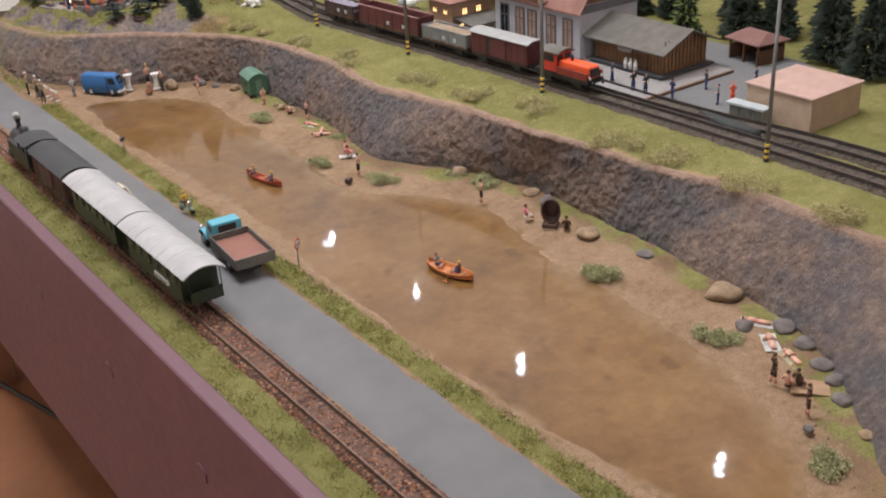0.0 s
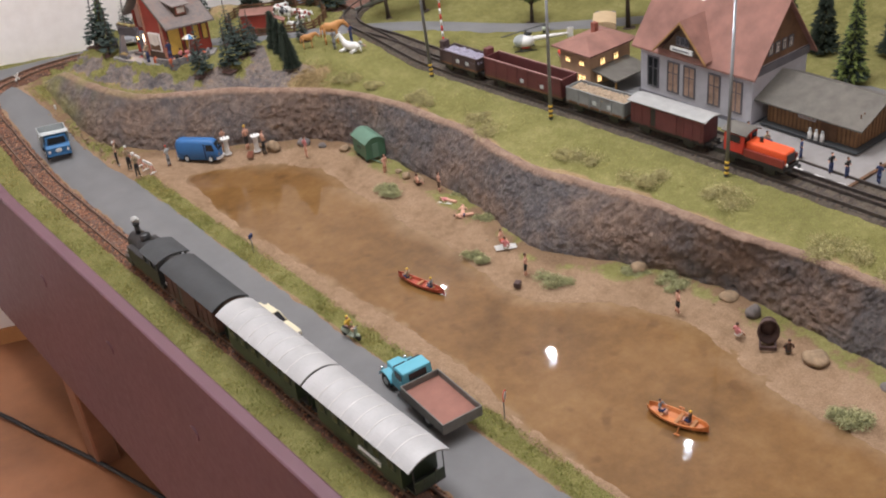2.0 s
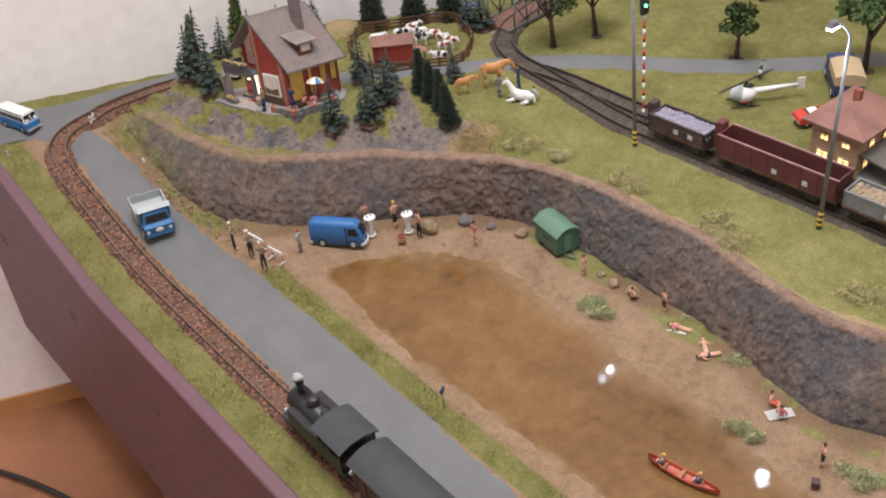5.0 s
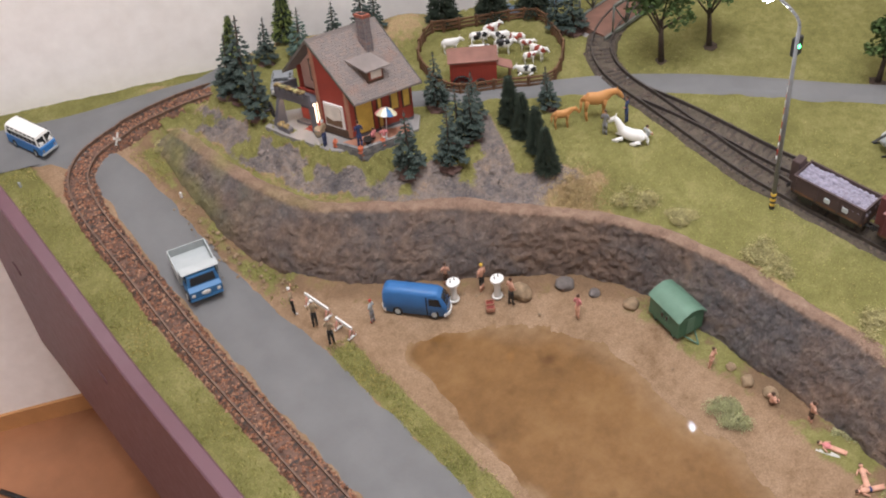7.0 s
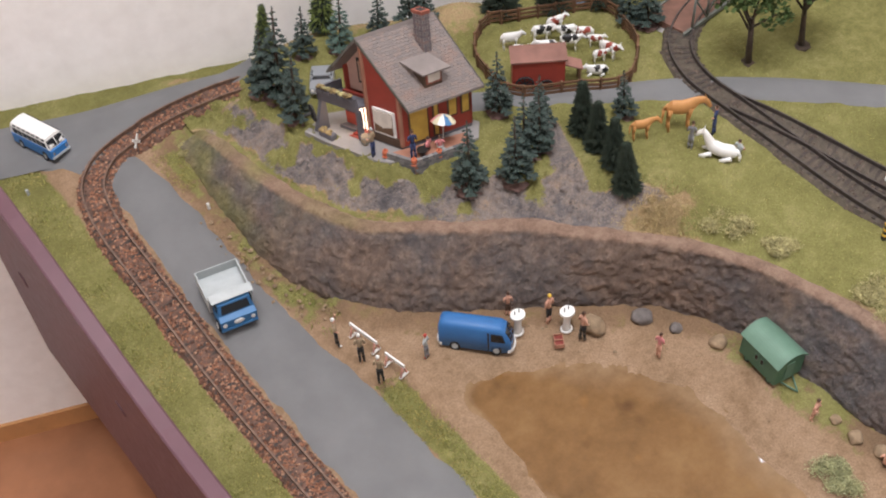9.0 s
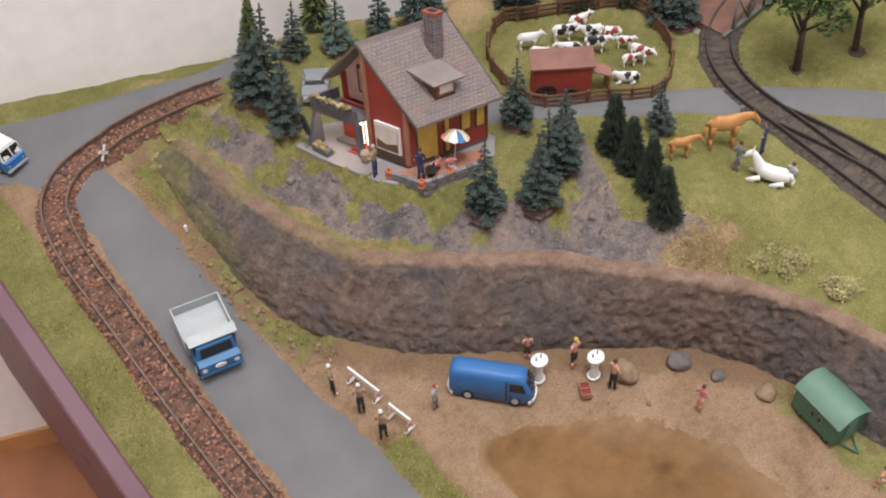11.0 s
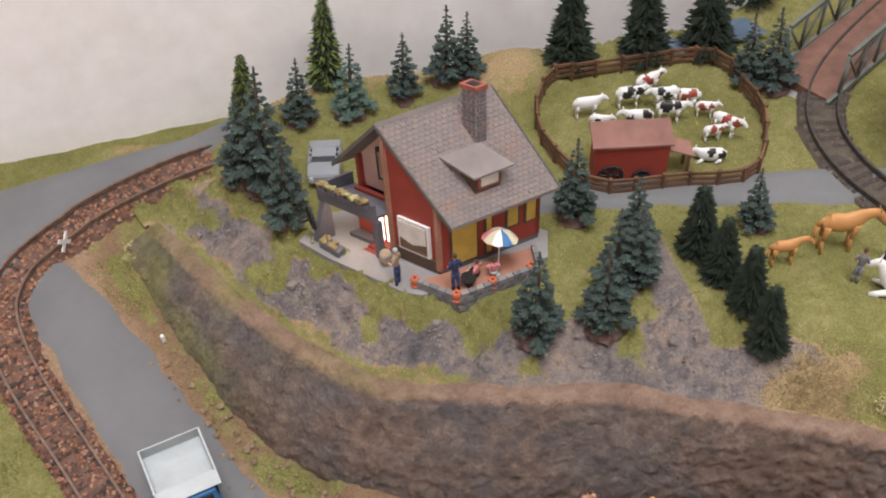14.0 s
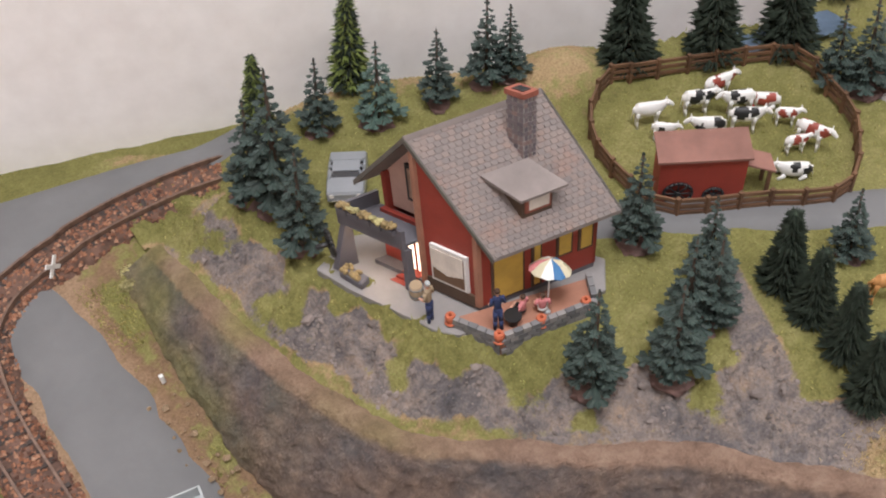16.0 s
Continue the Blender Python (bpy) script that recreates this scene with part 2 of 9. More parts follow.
M_NAVY = paint("navy_cloth", (0.03, 0.045, 0.12), 0.8)
M_KHAKI = paint("khaki_cloth", (0.36, 0.27, 0.17), 0.8)
M_HAIR = paint("hair_brown", (0.07, 0.035, 0.02), 0.8)
M_PINKC = paint("pink_cloth", (0.60, 0.22, 0.22), 0.8)
M_GREYC = paint("grey_cloth", (0.20, 0.20, 0.21), 0.8)
M_YELC = paint("yellow_cloth", (0.70, 0.45, 0.06), 0.7)
M_COWB = paint("cow_black", (0.02, 0.02, 0.02), 0.5)
M_COWR = paint("cow_red", (0.30, 0.06, 0.04), 0.5)
M_HORSE = paint("horse_tan", (0.52, 0.25, 0.085), 0.55, vary=0.1)
M_LIT = glow("lit_window", (1.0, 0.70, 0.30), 2.2)
M_LITW = glow("lit_doorway", (1.0, 0.80, 0.62), 3.0)
M_LED = glow("led_white", (0.72, 0.84, 1.0), 60.0)
M_CURTAIN = paint("curtain_white", (0.68, 0.62, 0.55), 0.9)
M_YWIN = paint("yellow_blind", (0.55, 0.36, 0.07), 0.6)
M_STRAW = paint("straw", (0.44, 0.34, 0.17), 0.95, vary=0.3, scale=200)
M_TARP = paint("blue_tarp", (0.17, 0.24, 0.33), 0.7)
M_STEEL = paint("grey_steel", (0.20, 0.205, 0.21), 0.55, 0.4)
M_BRONZE = paint("brown_iron", (0.085, 0.05, 0.045), 0.6, 0.2)


# ---- building blocks ----
def squat(k, h):
    """Proportions of the shallow, tall scale models at the far end: depth k, height h."""
    fx, fy = 0.6, 0.8
    return Matrix(((1 - (1 - k) * fx * fx, -(1 - k) * fx * fy, 0, 0), (-(1 - k) * fx * fy, 1 - (1 - k) * fy * fy, 0, 0), (0, 0, h, 0), (0, 0, 0, 1)))


def bm_new():
    return bmesh.new()


def box(bm, x0, x1, y0, y1, z0, z1, mi=0, m=None):
    vs = [bm.verts.new((x, y, z)) for z in (z0, z1) for x, y in ((x0, y0), (x1, y0), (x1, y1), (x0, y1))]
    for f in ((3, 2, 1, 0), (4, 5, 6, 7), (0, 1, 5, 4), (1, 2, 6, 5), (2, 3, 7, 6), (3, 0, 4, 7)):
        bm.faces.new([vs[i] for i in f]).material_index = mi
    if m is not None:
        bmesh.ops.transform(bm, matrix=m, verts=vs)
    return vs


def tube(bm, a, b, r0, r1=None, seg=10, mi=0, caps=True):
    """A round bar from a to b."""
    a, b = Vector(a), Vector(b)
    r1 = r0 if r1 is None else r1
    q = (b - a).to_track_quat("Z", "Y")
    rings = []
    for p, r in ((a, r0), (b, r1)):
        rings.append([bm.verts.new(p + q @ Vector((r * math.cos(2 * math.pi * i / seg), r * math.sin(2 * math.pi * i / seg), 0))) for i in range(seg)])
    for i in range(seg):
        f = bm.faces.new((rings[0][i], rings[0][(i + 1) % seg], rings[1][(i + 1) % seg], rings[1][i]))
        f.material_index, f.smooth = mi, True
    if caps:
        bm.faces.new(rings[0][::-1]).material_index = mi
        bm.faces.new(rings[1]).material_index = mi
    return rings


def ball(bm, c, r, sx=1, sy=1, sz=1, mi=0, seg=8, rings=6, rough=0.0):
    made = bmesh.ops.create_uvsphere(bm, u_segments=seg, v_segments=rings, radius=r)
    for v in made["verts"]:
        k = 1 + (rough * noise.noise(v.co * (1.4 / r) + Vector(c) * 97) if rough else 0)
        v.co = Vector((v.co.x * sx * k + c[0], v.co.y * sy * k + c[1], v.co.z * sz * k + c[2]))
    for f in {f for v in made["verts"] for f in v.link_faces}:
        f.material_index, f.smooth = mi, True
    return made["verts"]


def loft(bm, sections, mi=0, close=True, smooth=False):
    """Skin closed rings of points, one after another."""
    rings = [[bm.verts.new(p) for p in s] for s in sections]
    n = len(rings[0])
    for r0, r1 in zip(rings, rings[1:]):
        for i in range(n):
            f = bm.faces.new((r0[i], r0[(i + 1) % n], r1[(i + 1) % n], r1[i]))
            f.material_index, f.smooth = mi, smooth
    if close:
        bm.faces.new(rings[0][::-1]).material_index = mi
        bm.faces.new(rings[-1]).material_index = mi
    return rings


def extrude_y(bm, profile, y0, y1, mi=0, smooth=False):
    """A profile of (x, z) drawn out along y."""
    return loft(bm, [[(x, y0, z) for x, z in profile], [(x, y1, z) for x, z in profile]], mi, True, smooth)


def extrude_x(bm, profile, x0, x1, mi=0, smooth=False):
    """A profile of (y, z) drawn out along x."""
    return loft(bm, [[(x0, y, z) for y, z in profile], [(x1, y, z) for y, z in profile]], mi, True, smooth)


def bevel(bm, width, segments=1):
    bmesh.ops.bevel(bm, geom=[e for e in bm.edges], offset=width, segments=segments, affect="EDGES", profile=0.6, clamp_overlap=True)


def finish(name, bm, mats):
    bmesh.ops.recalc_face_normals(bm, faces=bm.faces)
    me = bpy.data.meshes.new(name)
    bm.to_mesh(me)
    bm.free()
    for m in mats if isinstance(mats, (list, tuple)) else [mats]:
        me.materials.append(m)
    return new(name, me)


def part(name, bm, mats, parent, label=""):
    ob = finish(name, bm, mats)
    ob.parent = parent
    return tagged(ob, label) if label else ob


def thing(name, label, category, m, group="", kind=""):
    ob = new(name)
    ob.empty_display_size = 0.005
    ob.matrix_world = m
    return tagged(ob, label, category, group, kind)


def single(name, bm, mats, label, category, m=None, group="", kind=""):
    ob = finish(name, bm, mats)
    if m is not None:
        ob.matrix_world = m
    return tagged(ob, label, category, group, kind)


def smooth01(v):
    v = np.clip(v, 0, 1)
    return v * v * (3 - 2 * v)


def dense(points, step=0.004):
    """A smooth line through the points, in even steps."""
    p = np.array(points, float)
    t = np.r_[0, np.cumsum(np.hypot(*(p[1:, :2] - p[:-1, :2]).T))]
    k = np.linspace(0, t[-1], max(3, int(t[-1] / step)))
    out = []
    for v in k:
        i = int(np.clip(np.searchsorted(t, v) - 1, 0, len(p) - 2))
        u = (v - t[i]) / (t[i + 1] - t[i])
        a, b, c, d = p[max(i - 1, 0)], p[i], p[i + 1], p[min(i + 2, len(p) - 1)]
        out.append(0.5 * (2 * b + (c - a) * u + (2 * a - 5 * b + 4 * c - d) * u * u + (3 * b - a - 3 * c + d) * u ** 3))
    return np.array(out)


def inside(px, py, poly):
    hit = np.zeros(np.shape(px), bool)
    for (x0, y0), (x1, y1) in zip(poly, np.roll(poly, -1, 0)):
        cross = (y0 > py) != (y1 > py)
        hit ^= cross & (px < (x1 - x0) * (py - y0) / (y1 - y0 + 1e-12) + x0)
    return hit


def distance(px, py, line):
    d = np.full(np.shape(px), 9.0)
    for (x0, y0), (x1, y1) in zip(line[:-1], line[1:]):
        dx, dy = x1 - x0, y1 - y0
        t = np.clip(((px - x0) * dx + (py - y0) * dy) / (dx * dx + dy * dy + 1e-12), 0, 1)
        d = np.minimum(d, np.hypot(px - x0 - t * dx, py - y0 - t * dy))
    return d


def fbm(x, y, scale, octaves=3):
    return np.array([noise.fractal(Vector((a * scale, b * scale, 0.37)), 0.8, 2.0, octaves) for a, b in zip(np.ravel(x), np.ravel(y))]).reshape(np.shape(x))


# ---- the lie of the land ----
BASE = dense([(0.06, 0.05), (0.11, 0.14), (0.15, 0.185), (0.185, 0.228), (0.223, 0.272), (0.252, 0.31), (0.272, 0.36), (0.278, 0.415), (0.287, 0.47), (0.290, 0.514), (0.293, 0.563),
              (0.293, 0.626), (0.279, 0.68), (0.256, 0.729), (0.238, 0.768), (0.241, 0.81), (0.253, 0.87), (0.256, 0.93), (0.256, 1.0), (0.253, 1.05),
              (0.235, 1.093), (0.203, 1.125), (0.175, 1.149), (0.142, 1.174), (0.115, 1.197), (0.094, 1.224), (0.076, 1.250), (0.066, 1.28), (0.062, 1.314), (0.064, 1.366), (0.068, 1.40)], 0.003)
TOP = dense([(0.10, 0.02), (0.16, 0.10), (0.21, 0.15), (0.25, 0.195), (0.29, 0.25), (0.31, 0.30), (0.316, 0.36), (0.318, 0.43), (0.309, 0.471), (0.302, 0.514), (0.299, 0.568),
             (0.290, 0.62), (0.288, 0.688), (0.277, 0.75), (0.266, 0.80), (0.270, 0.86), (0.279, 0.906), (0.276, 0.95), (0.274, 1.0), (0.261, 1.056),
             (0.239, 1.099), (0.205, 1.141), (0.188, 1.166), (0.157, 1.191), (0.128, 1.219), (0.108, 1.238), (0.097, 1.265), (0.090, 1.29), (0.085, 1.32), (0.081, 1.36), (0.081, 1.40)], 0.003)
POND = dense([(0.096, 1.132), (0.094, 1.10), (0.088, 1.05), (0.086, 1.0), (0.089, 0.95), (0.091, 0.88), (0.094, 0.80), (0.094, 0.70), (0.085, 0.63), (0.081, 0.53), (0.079, 0.47),
              (0.081, 0.40), (0.086, 0.33), (0.098, 0.26), (0.13, 0.235), (0.165, 0.255), (0.181, 0.279), (0.193, 0.308), (0.207, 0.352), (0.215, 0.392), (0.224, 0.446), (0.225, 0.507),
              (0.234, 0.556), (0.247, 0.604), (0.243, 0.638), (0.222, 0.686), (0.192, 0.721), (0.186, 0.765), (0.194, 0.81), (0.199, 0.85), (0.195, 0.887), (0.200, 0.93), (0.199, 0.972),
              (0.204, 1.02), (0.196, 1.062), (0.16, 1.106), (0.122, 1.132), (0.096, 1.132)], 0.006)[:-1]
WALL_A, WALL_S = 1.512, -0.44


def low(x, y):
    """Height of the lower ground."""
    return 0.044 * smooth01((np.asarray(y, float) - 1.2) / 0.24)


def high(x, y):
    """Height of the upper ground."""
    x, y = np.asarray(x, float), np.asarray(y, float)
    d = distance(x, y, TOP)
    target = 0.063 + 0.0095 * smooth01((y - 1.03) / 0.12)
    h = 0.0545 + (target - 0.0545) * smooth01(d / 0.05)
    h = h + 0.011 * np.exp(-(((x - 0.276) / 0.03) ** 2 + ((y - 1.348) / 0.02) ** 2))
    h = h + 0.012 * np.exp(-(((x - 0.40) / 0.06) ** 2 + ((y - 1.325) / 0.025) ** 2))
    h = h + 0.09 * smooth01((x - 0.62) / 0.25)
    h = h - 0.0055 * np.exp(-(((x - 0.168) / 0.034) ** 2 + ((y - 1.226 + 0.25 * (x - 0.168)) / 0.013) ** 2))
    down = smooth01((y - (1.36 + 0.20 * np.clip(x - 0.085, 0, 0.2))) / 0.05) * smooth01((0.2 - x) / 0.08)
    h = h * (1 - down) + 0.0445 * down
    return h + 0.020 * np.exp(-(((x - 0.150) / 0.016) ** 2 + ((y - 1.404) / 0.014) ** 2))


# ---- large structure ----
def sheet(name, xs, ys, keep, height, masks, mat, label, category):
    gx, gy = np.meshgrid(xs, ys)
    gz = height(gx, gy)
    ids = -np.ones(gx.shape, int)
    ids[keep] = np.arange(keep.sum())
    verts = np.stack([gx[keep], gy[keep], gz[keep]], 1)
    quad = np.stack([ids[:-1, :-1], ids[:-1, 1:], ids[1:, 1:], ids[1:, :-1]], -1).reshape(-1, 4)
    quad = quad[(quad >= 0).all(1)]
    me = bpy.data.meshes.new(name)
    me.from_pydata(verts.tolist(), [], quad.tolist())
    for key, values in masks(gx, gy).items():
        at = me.attributes.new(key, "FLOAT", "POINT")
        at.data.foreach_set("value", np.ascontiguousarray(values[keep], np.float32))
    me.polygons.foreach_set("use_smooth", [True] * len(me.polygons))
    me.materials.append(mat)
    return tagged(new(name, me), label, category, "", "structure")


def low_height(x, y):
    d = distance(x, y, np.vstack([POND, POND[:1]]))
    within = inside(x, y, POND)
    basin = np.where(within, -0.004 * smooth01(d / 0.012), 0.0)
    bank = np.where(~within & (x > 0.08), 0.004 * smooth01(d / 0.05), 0.0) * smooth01((1.36 - y) / 0.06)
    return low(x, y) + basin + bank + 0.0011 * fbm(x, y, 60)


BACK_EDGE = np.array([(-0.05, 1.515), (-0.01, 1.498), (0.034, 1.478), (0.094, 1.460), (0.15, 1.437)])


def low_masks(x, y):
    n = fbm(x, y, 35)
    left = smooth01((-0.017 - x) / 0.003)
    strip = smooth01((x - 0.058) / 0.004) * smooth01((0.0785 + 0.004 * n - x) / 0.004) * smooth01((1.175 - y) / 0.02)
    north = smooth01((y - 1.225) / 0.02) * smooth01((x - 0.05) / 0.006) * (0.62 + 0.5 * n)
    verge = smooth01((y - np.interp(x, BACK_EDGE[:, 0], BACK_EDGE[:, 1]) + 0.004) / 0.004)
    d = distance(x, y, BASE)
    foot = smooth01((0.030 - d) / 0.02) * smooth01((x - 0.17) / 0.03) * (0.45 + 0.9 * n) * smooth01((1.1 - y) / 0.1)
    corner = smooth01((-0.014 - x) / 0.006) * smooth01((y - 1.25) / 0.05)
    grass = np.clip(np.maximum.reduce([left, strip, north, verge, foot, corner]), 0, 1)
    soil = smooth01((0.03 - d) / 0.025) * 0.8
    return {"grass": grass, "rock": np.clip(soil, 0, 1)}


xs, ys = np.arange(-0.047, 0.345, 0.003), np.arange(-0.12, 1.68, 0.004)
gx, gy = np.meshgrid(xs, ys)
sheet("ground", xs, ys, gy < WALL_A + WALL_S * gx + 0.02, low_height, low_masks, M_GROUND, "sandy quarry floor with static-grass verges", "ground")

REAR = np.array([(0.10, 1.468), (0.135, 1.440), (0.165, 1.420), (0.20, 1.406), (0.225, 1.392), (0.25, 1.375), (0.275, 1.358), (0.30, 1.346), (0.34, 1.326), (0.372, 1.306), (0.41, 1.300), (0.50, 1.288)])
FAR = np.vstack([(1.05, 0.02), (1.05, WALL_A + WALL_S * 1.05 + 0.022), REAR[::-1]])
PLATEAU = np.vstack([TOP, (0.081, 1.47), FAR[::-1]])


def high_height(x, y):
    d = distance(x, y, TOP)
    front = smooth01((y - 1.10) / 0.08) * smooth01((0.056 - d) / 0.02) * smooth01((x - 0.07) / 0.02) * smooth01((d - 0.007) / 0.008)
    return high(x, y) + 0.0010 * fbm(x, y, 55) + front * (0.0060 * np.abs(fbm(x, y, 52, 6)) + 0.0042 * np.abs(fbm(x, y, 150, 5)) - 0.0012)


def high_masks(x, y):
    n = fbm(x, y, 30)
    d = distance(x, y, TOP)
    grass = smooth01((d - 0.006 + 0.004 * smooth01((y - 1.2) / 0.03) + 0.006 * n) / 0.006)
    slope = smooth01((y - 1.10) / 0.03) * smooth01((0.035 + 0.013 * n - d) / 0.006) * smooth01((1.42 - y) / 0.03)
    slope = slope * (1 - 0.75 * smooth01((0.014 + 0.009 * n - d) / 0.005) * smooth01((y - 1.20) / 0.03))
    straw = np.exp(-(((x - 0.245) / 0.022) ** 2 + ((y - 1.115) / 0.02) ** 2))
    hill = np.maximum(np.exp(-(((x - 0.274) / 0.035) ** 2 + ((y - 1.345) / 0.022) ** 2)), 0.8 * np.exp(-((distance(x, y, REAR) / 0.012) ** 2)) * smooth01((0.29 - x) / 0.05))
    path_d = distance(x, y, np.array([(0.215, 1.15), (0.225, 1.17), (0.245, 1.215)]))
    lane = smooth01((0.012 - path_d) / 0.006)
    grass = grass * (1 - np.clip(slope * (0.95 + 1.9 * n), 0, 1)) * (1 - 0.6 * straw) * (1 - 0.75 * hill) * (1 - 0.85 * lane)
    return {"grass": np.clip(grass, 0, 1), "rock": np.clip(slope * (0.95 + 0.5 * n) * (1 - straw) + lane, 0, 1)}


xs = np.concatenate([np.arange(0.075, 0.30, 0.0011), np.arange(0.30, 1.05, 0.005)])
ys = np.concatenate([np.arange(0.02, 1.09, 0.005), np.arange(1.09, 1.485, 0.0011)])
gx, gy = np.meshgrid(xs, ys)
keep = inside(gx, gy, PLATEAU) & (distance(gx, gy, TOP) > 0.003)
sheet("meadow", xs, ys, keep, high_height, high_masks, M_PLATEAU, "raised meadow of static grass with bare rock", "ground")


def cliff():
    n = 1500
    t = np.linspace(0, 1, n)
    base = np.stack([np.interp(t, np.linspace(0, 1, len(BASE)), BASE[:, k]) for k in (0, 1)], 1)
    top = np.stack([np.interp(t, np.linspace(0, 1, len(TOP)), TOP[:, k]) for k in (0, 1)], 1)
    inward = top - base
    nrm = np.gradient(top, axis=0)
    nrm = np.stack([nrm[:, 1], -nrm[:, 0]], 1)
    nrm /= np.linalg.norm(nrm, axis=1)[:, None]
    sign = np.sign((nrm * inward).sum(1).mean() or 1)
    nrm *= sign
    fade = 1 - smooth01((top[:, 1] - 1.34) / 0.06)
    rows, rim, moss = [], [], []
    steps = [-0.10, -0.03, *np.linspace(0, 1, 40), "a", "b", "c", "d"]
    for s in steps:
        if isinstance(s, str):
            off = {"a": 0.003, "b": 0.006, "c": 0.010, "d": 0.014}[s]
            p = top + nrm * off
            z = high(p[:, 0], p[:, 1]) + {"a": 0.0014, "b": 0.0010, "c": -0.0008, "d": -0.005}[s]
            amp, r = 0.0008, 1.0
        else:
            curve = np.clip(s, 0, 1)
            p = base + inward * (curve ** 1.5)
            zb, zt = low(p[:, 0], p[:, 1]), high(top[:, 0], top[:, 1])
            z = zb + (zt - zb) * s
            amp, r = (0.0021 if 0 <= s < 0.97 else 0.0016), smooth01((s - 0.945) / 0.06)
        line = []
        for i in range(n):
            v = Vector((p[i, 0], p[i, 1], z[i]))
            k = 0.6 * noise.fractal(v * 60, 0.7, 2.1, 6) + 0.5 * abs(noise.noise(v * 130)) + 0.6 * noise.noise(v * 300)
            k -= 0.9 * max(0.0, 0.36 - noise.voronoi(v * 190)[0][0]) + 1.2 * max(0.0, 0.22 - noise.voronoi(v * 75)[0][0])
            line.append((p[i, 0] + nrm[i, 0] * k * amp, p[i, 1] + nrm[i, 1] * k * amp, z[i] + k * amp * 0.3))
        rows.append(line)
        jag = np.array([0.25 * noise.noise(Vector((q[0] * 60, q[1] * 60, 3.1))) for q in line])
        north = smooth01((top[:, 1] - 1.25) / 0.12)
        rim.append(np.clip(np.full(n, float(r)) + (jag if 0 < r < 1 else 0), 0, 1))
        moss.append(np.clip(np.maximum(0.85 * north, 0.3 * r * smooth01((top[:, 1] - 1.2) / 0.05)) * np.array([0.55 + 1.2 * noise.noise(Vector(q) * 45) for q in line]), 0, 1))
    verts = [q for line in rows for q in line]
    faces = [(r * n + i, r * n + i + 1, (r + 1) * n + i + 1, (r + 1) * n + i) for r in range(len(rows) - 1) for i in range(n - 1)]
    me = bpy.data.meshes.new("cliff")
    me.from_pydata(verts, [], faces)
    for key, values in (("rim", rim), ("moss", moss)):
        me.attributes.new(key, "FLOAT", "POINT").data.foreach_set("value", np.concatenate(values).astype(np.float32))
    me.polygons.foreach_set("use_smooth", [True] * len(me.polygons))
    me.materials.append(M_CLIFF)
    tagged(new("cliff", me), "dark grey-brown quarry cliff with an earthy rim", "cliff", "", "structure")


cliff()


def pond_masks(x, y):
    d = distance(x, y, np.vstack([POND, POND[:1]])) * np.where(inside(x, y, POND), 1, -1)
    east = 0.005 + 0.017 * smooth01((x - 0.12) / 0.05)
    return {"shallow": np.clip(0.9 - (d + 0.006 * fbm(x, y, 45)) / east, 0, 0.9)}


xs, ys = np.arange(0.07, 0.262, 0.0025), np.arange(0.22, 1.15, 0.003)
gx, gy = np.meshgrid(xs, ys)
keep = inside(gx, gy, POND) | (distance(gx, gy, np.vstack([POND, POND[:1]])) < 0.0045)
sheet("water", xs, ys, keep, lambda x, y: -0.0004 + 0 * x, pond_masks, M_WATER, "still brown pond of clear glossy resin", "water")


def ribbon(name, left, right, z, mat, label, category, across=6, wobble=0.0):
    """A strip between two lines, laid over the ground."""
    n = max(len(left), len(right))
    t = np.linspace(0, 1, n)
    la = np.stack([np.interp(t, np.linspace(0, 1, len(left)), left[:, k]) for k in (0, 1)], 1)
    ra = np.stack([np.interp(t, np.linspace(0, 1, len(right)), right[:, k]) for k in (0, 1)], 1)
    verts, faces = [], []
    for i in range(n):
        for j in range(across + 1):
            p = la[i] + (ra[i] - la[i]) * j / across
            lift = -0.003 if j in (0, across) else 0.0
            w = wobble * noise.noise(Vector((p[0] * 80, p[1] * 80, 1.7))) if j in (0, 1, across - 1, across) else 0
            verts.append((p[0] + w, p[1], float(z(p[0], p[1])) + lift))
    for i in range(n - 1):
        for j in range(across):
            a = i * (across + 1) + j
            faces.append((a, a + 1, a + across + 2, a + across + 1))
    me = bpy.data.meshes.new(name)
    me.from_pydata(verts, [], faces)
    me.polygons.foreach_set("use_smooth", [True] * len(faces))
    me.materials.append(mat)
    return tagged(new(name, me), label, category, "", "structure")


ROAD_L = dense([(0.0045, -0.12), (0.004, 0.6), (0.006, 1.2), (0.006, 1.33), (0.010, 1.375), (0.000, 1.42), (-0.03, 1.452), (-0.05, 1.462)], 0.01)
ROAD_R = dense([(0.060, -0.12), (0.060, 0.6), (0.061, 0.9), (0.062, 1.15), (0.058, 1.22), (0.053, 1.28), (0.050, 1.34), (0.045, 1.39), (0.038, 1.43), (0.03, 1.455), (0.02, 1.475)], 0.01)
ribbon("road", ROAD_L, ROAD_R, lambda x, y: low(x, y) + 0.0022, M_ROAD, "smooth grey model road", "road", wobble=0.0015)
BACK_L = dense([(-0.05, 1.455), (-0.01, 1.438), (0.02, 1.428), (0.05, 1.433), (0.08, 1.435), (0.106, 1.433), (0.13, 1.427), (0.150, 1.420)], 0.008)
BACK_R = dense([(-0.05, 1.515), (-0.01, 1.498), (0.034, 1.478), (0.094, 1.460), (0.125, 1.449), (0.152, 1.436)], 0.008)
ribbon("back_road", BACK_L, BACK_R, lambda x, y: max(float(low(x, y)), 0.0455, float(high(x, y)) if x > 0.1 else 0) + 0.0024, M_ROAD, "grey road climbing past the crossing along the wall", "road")
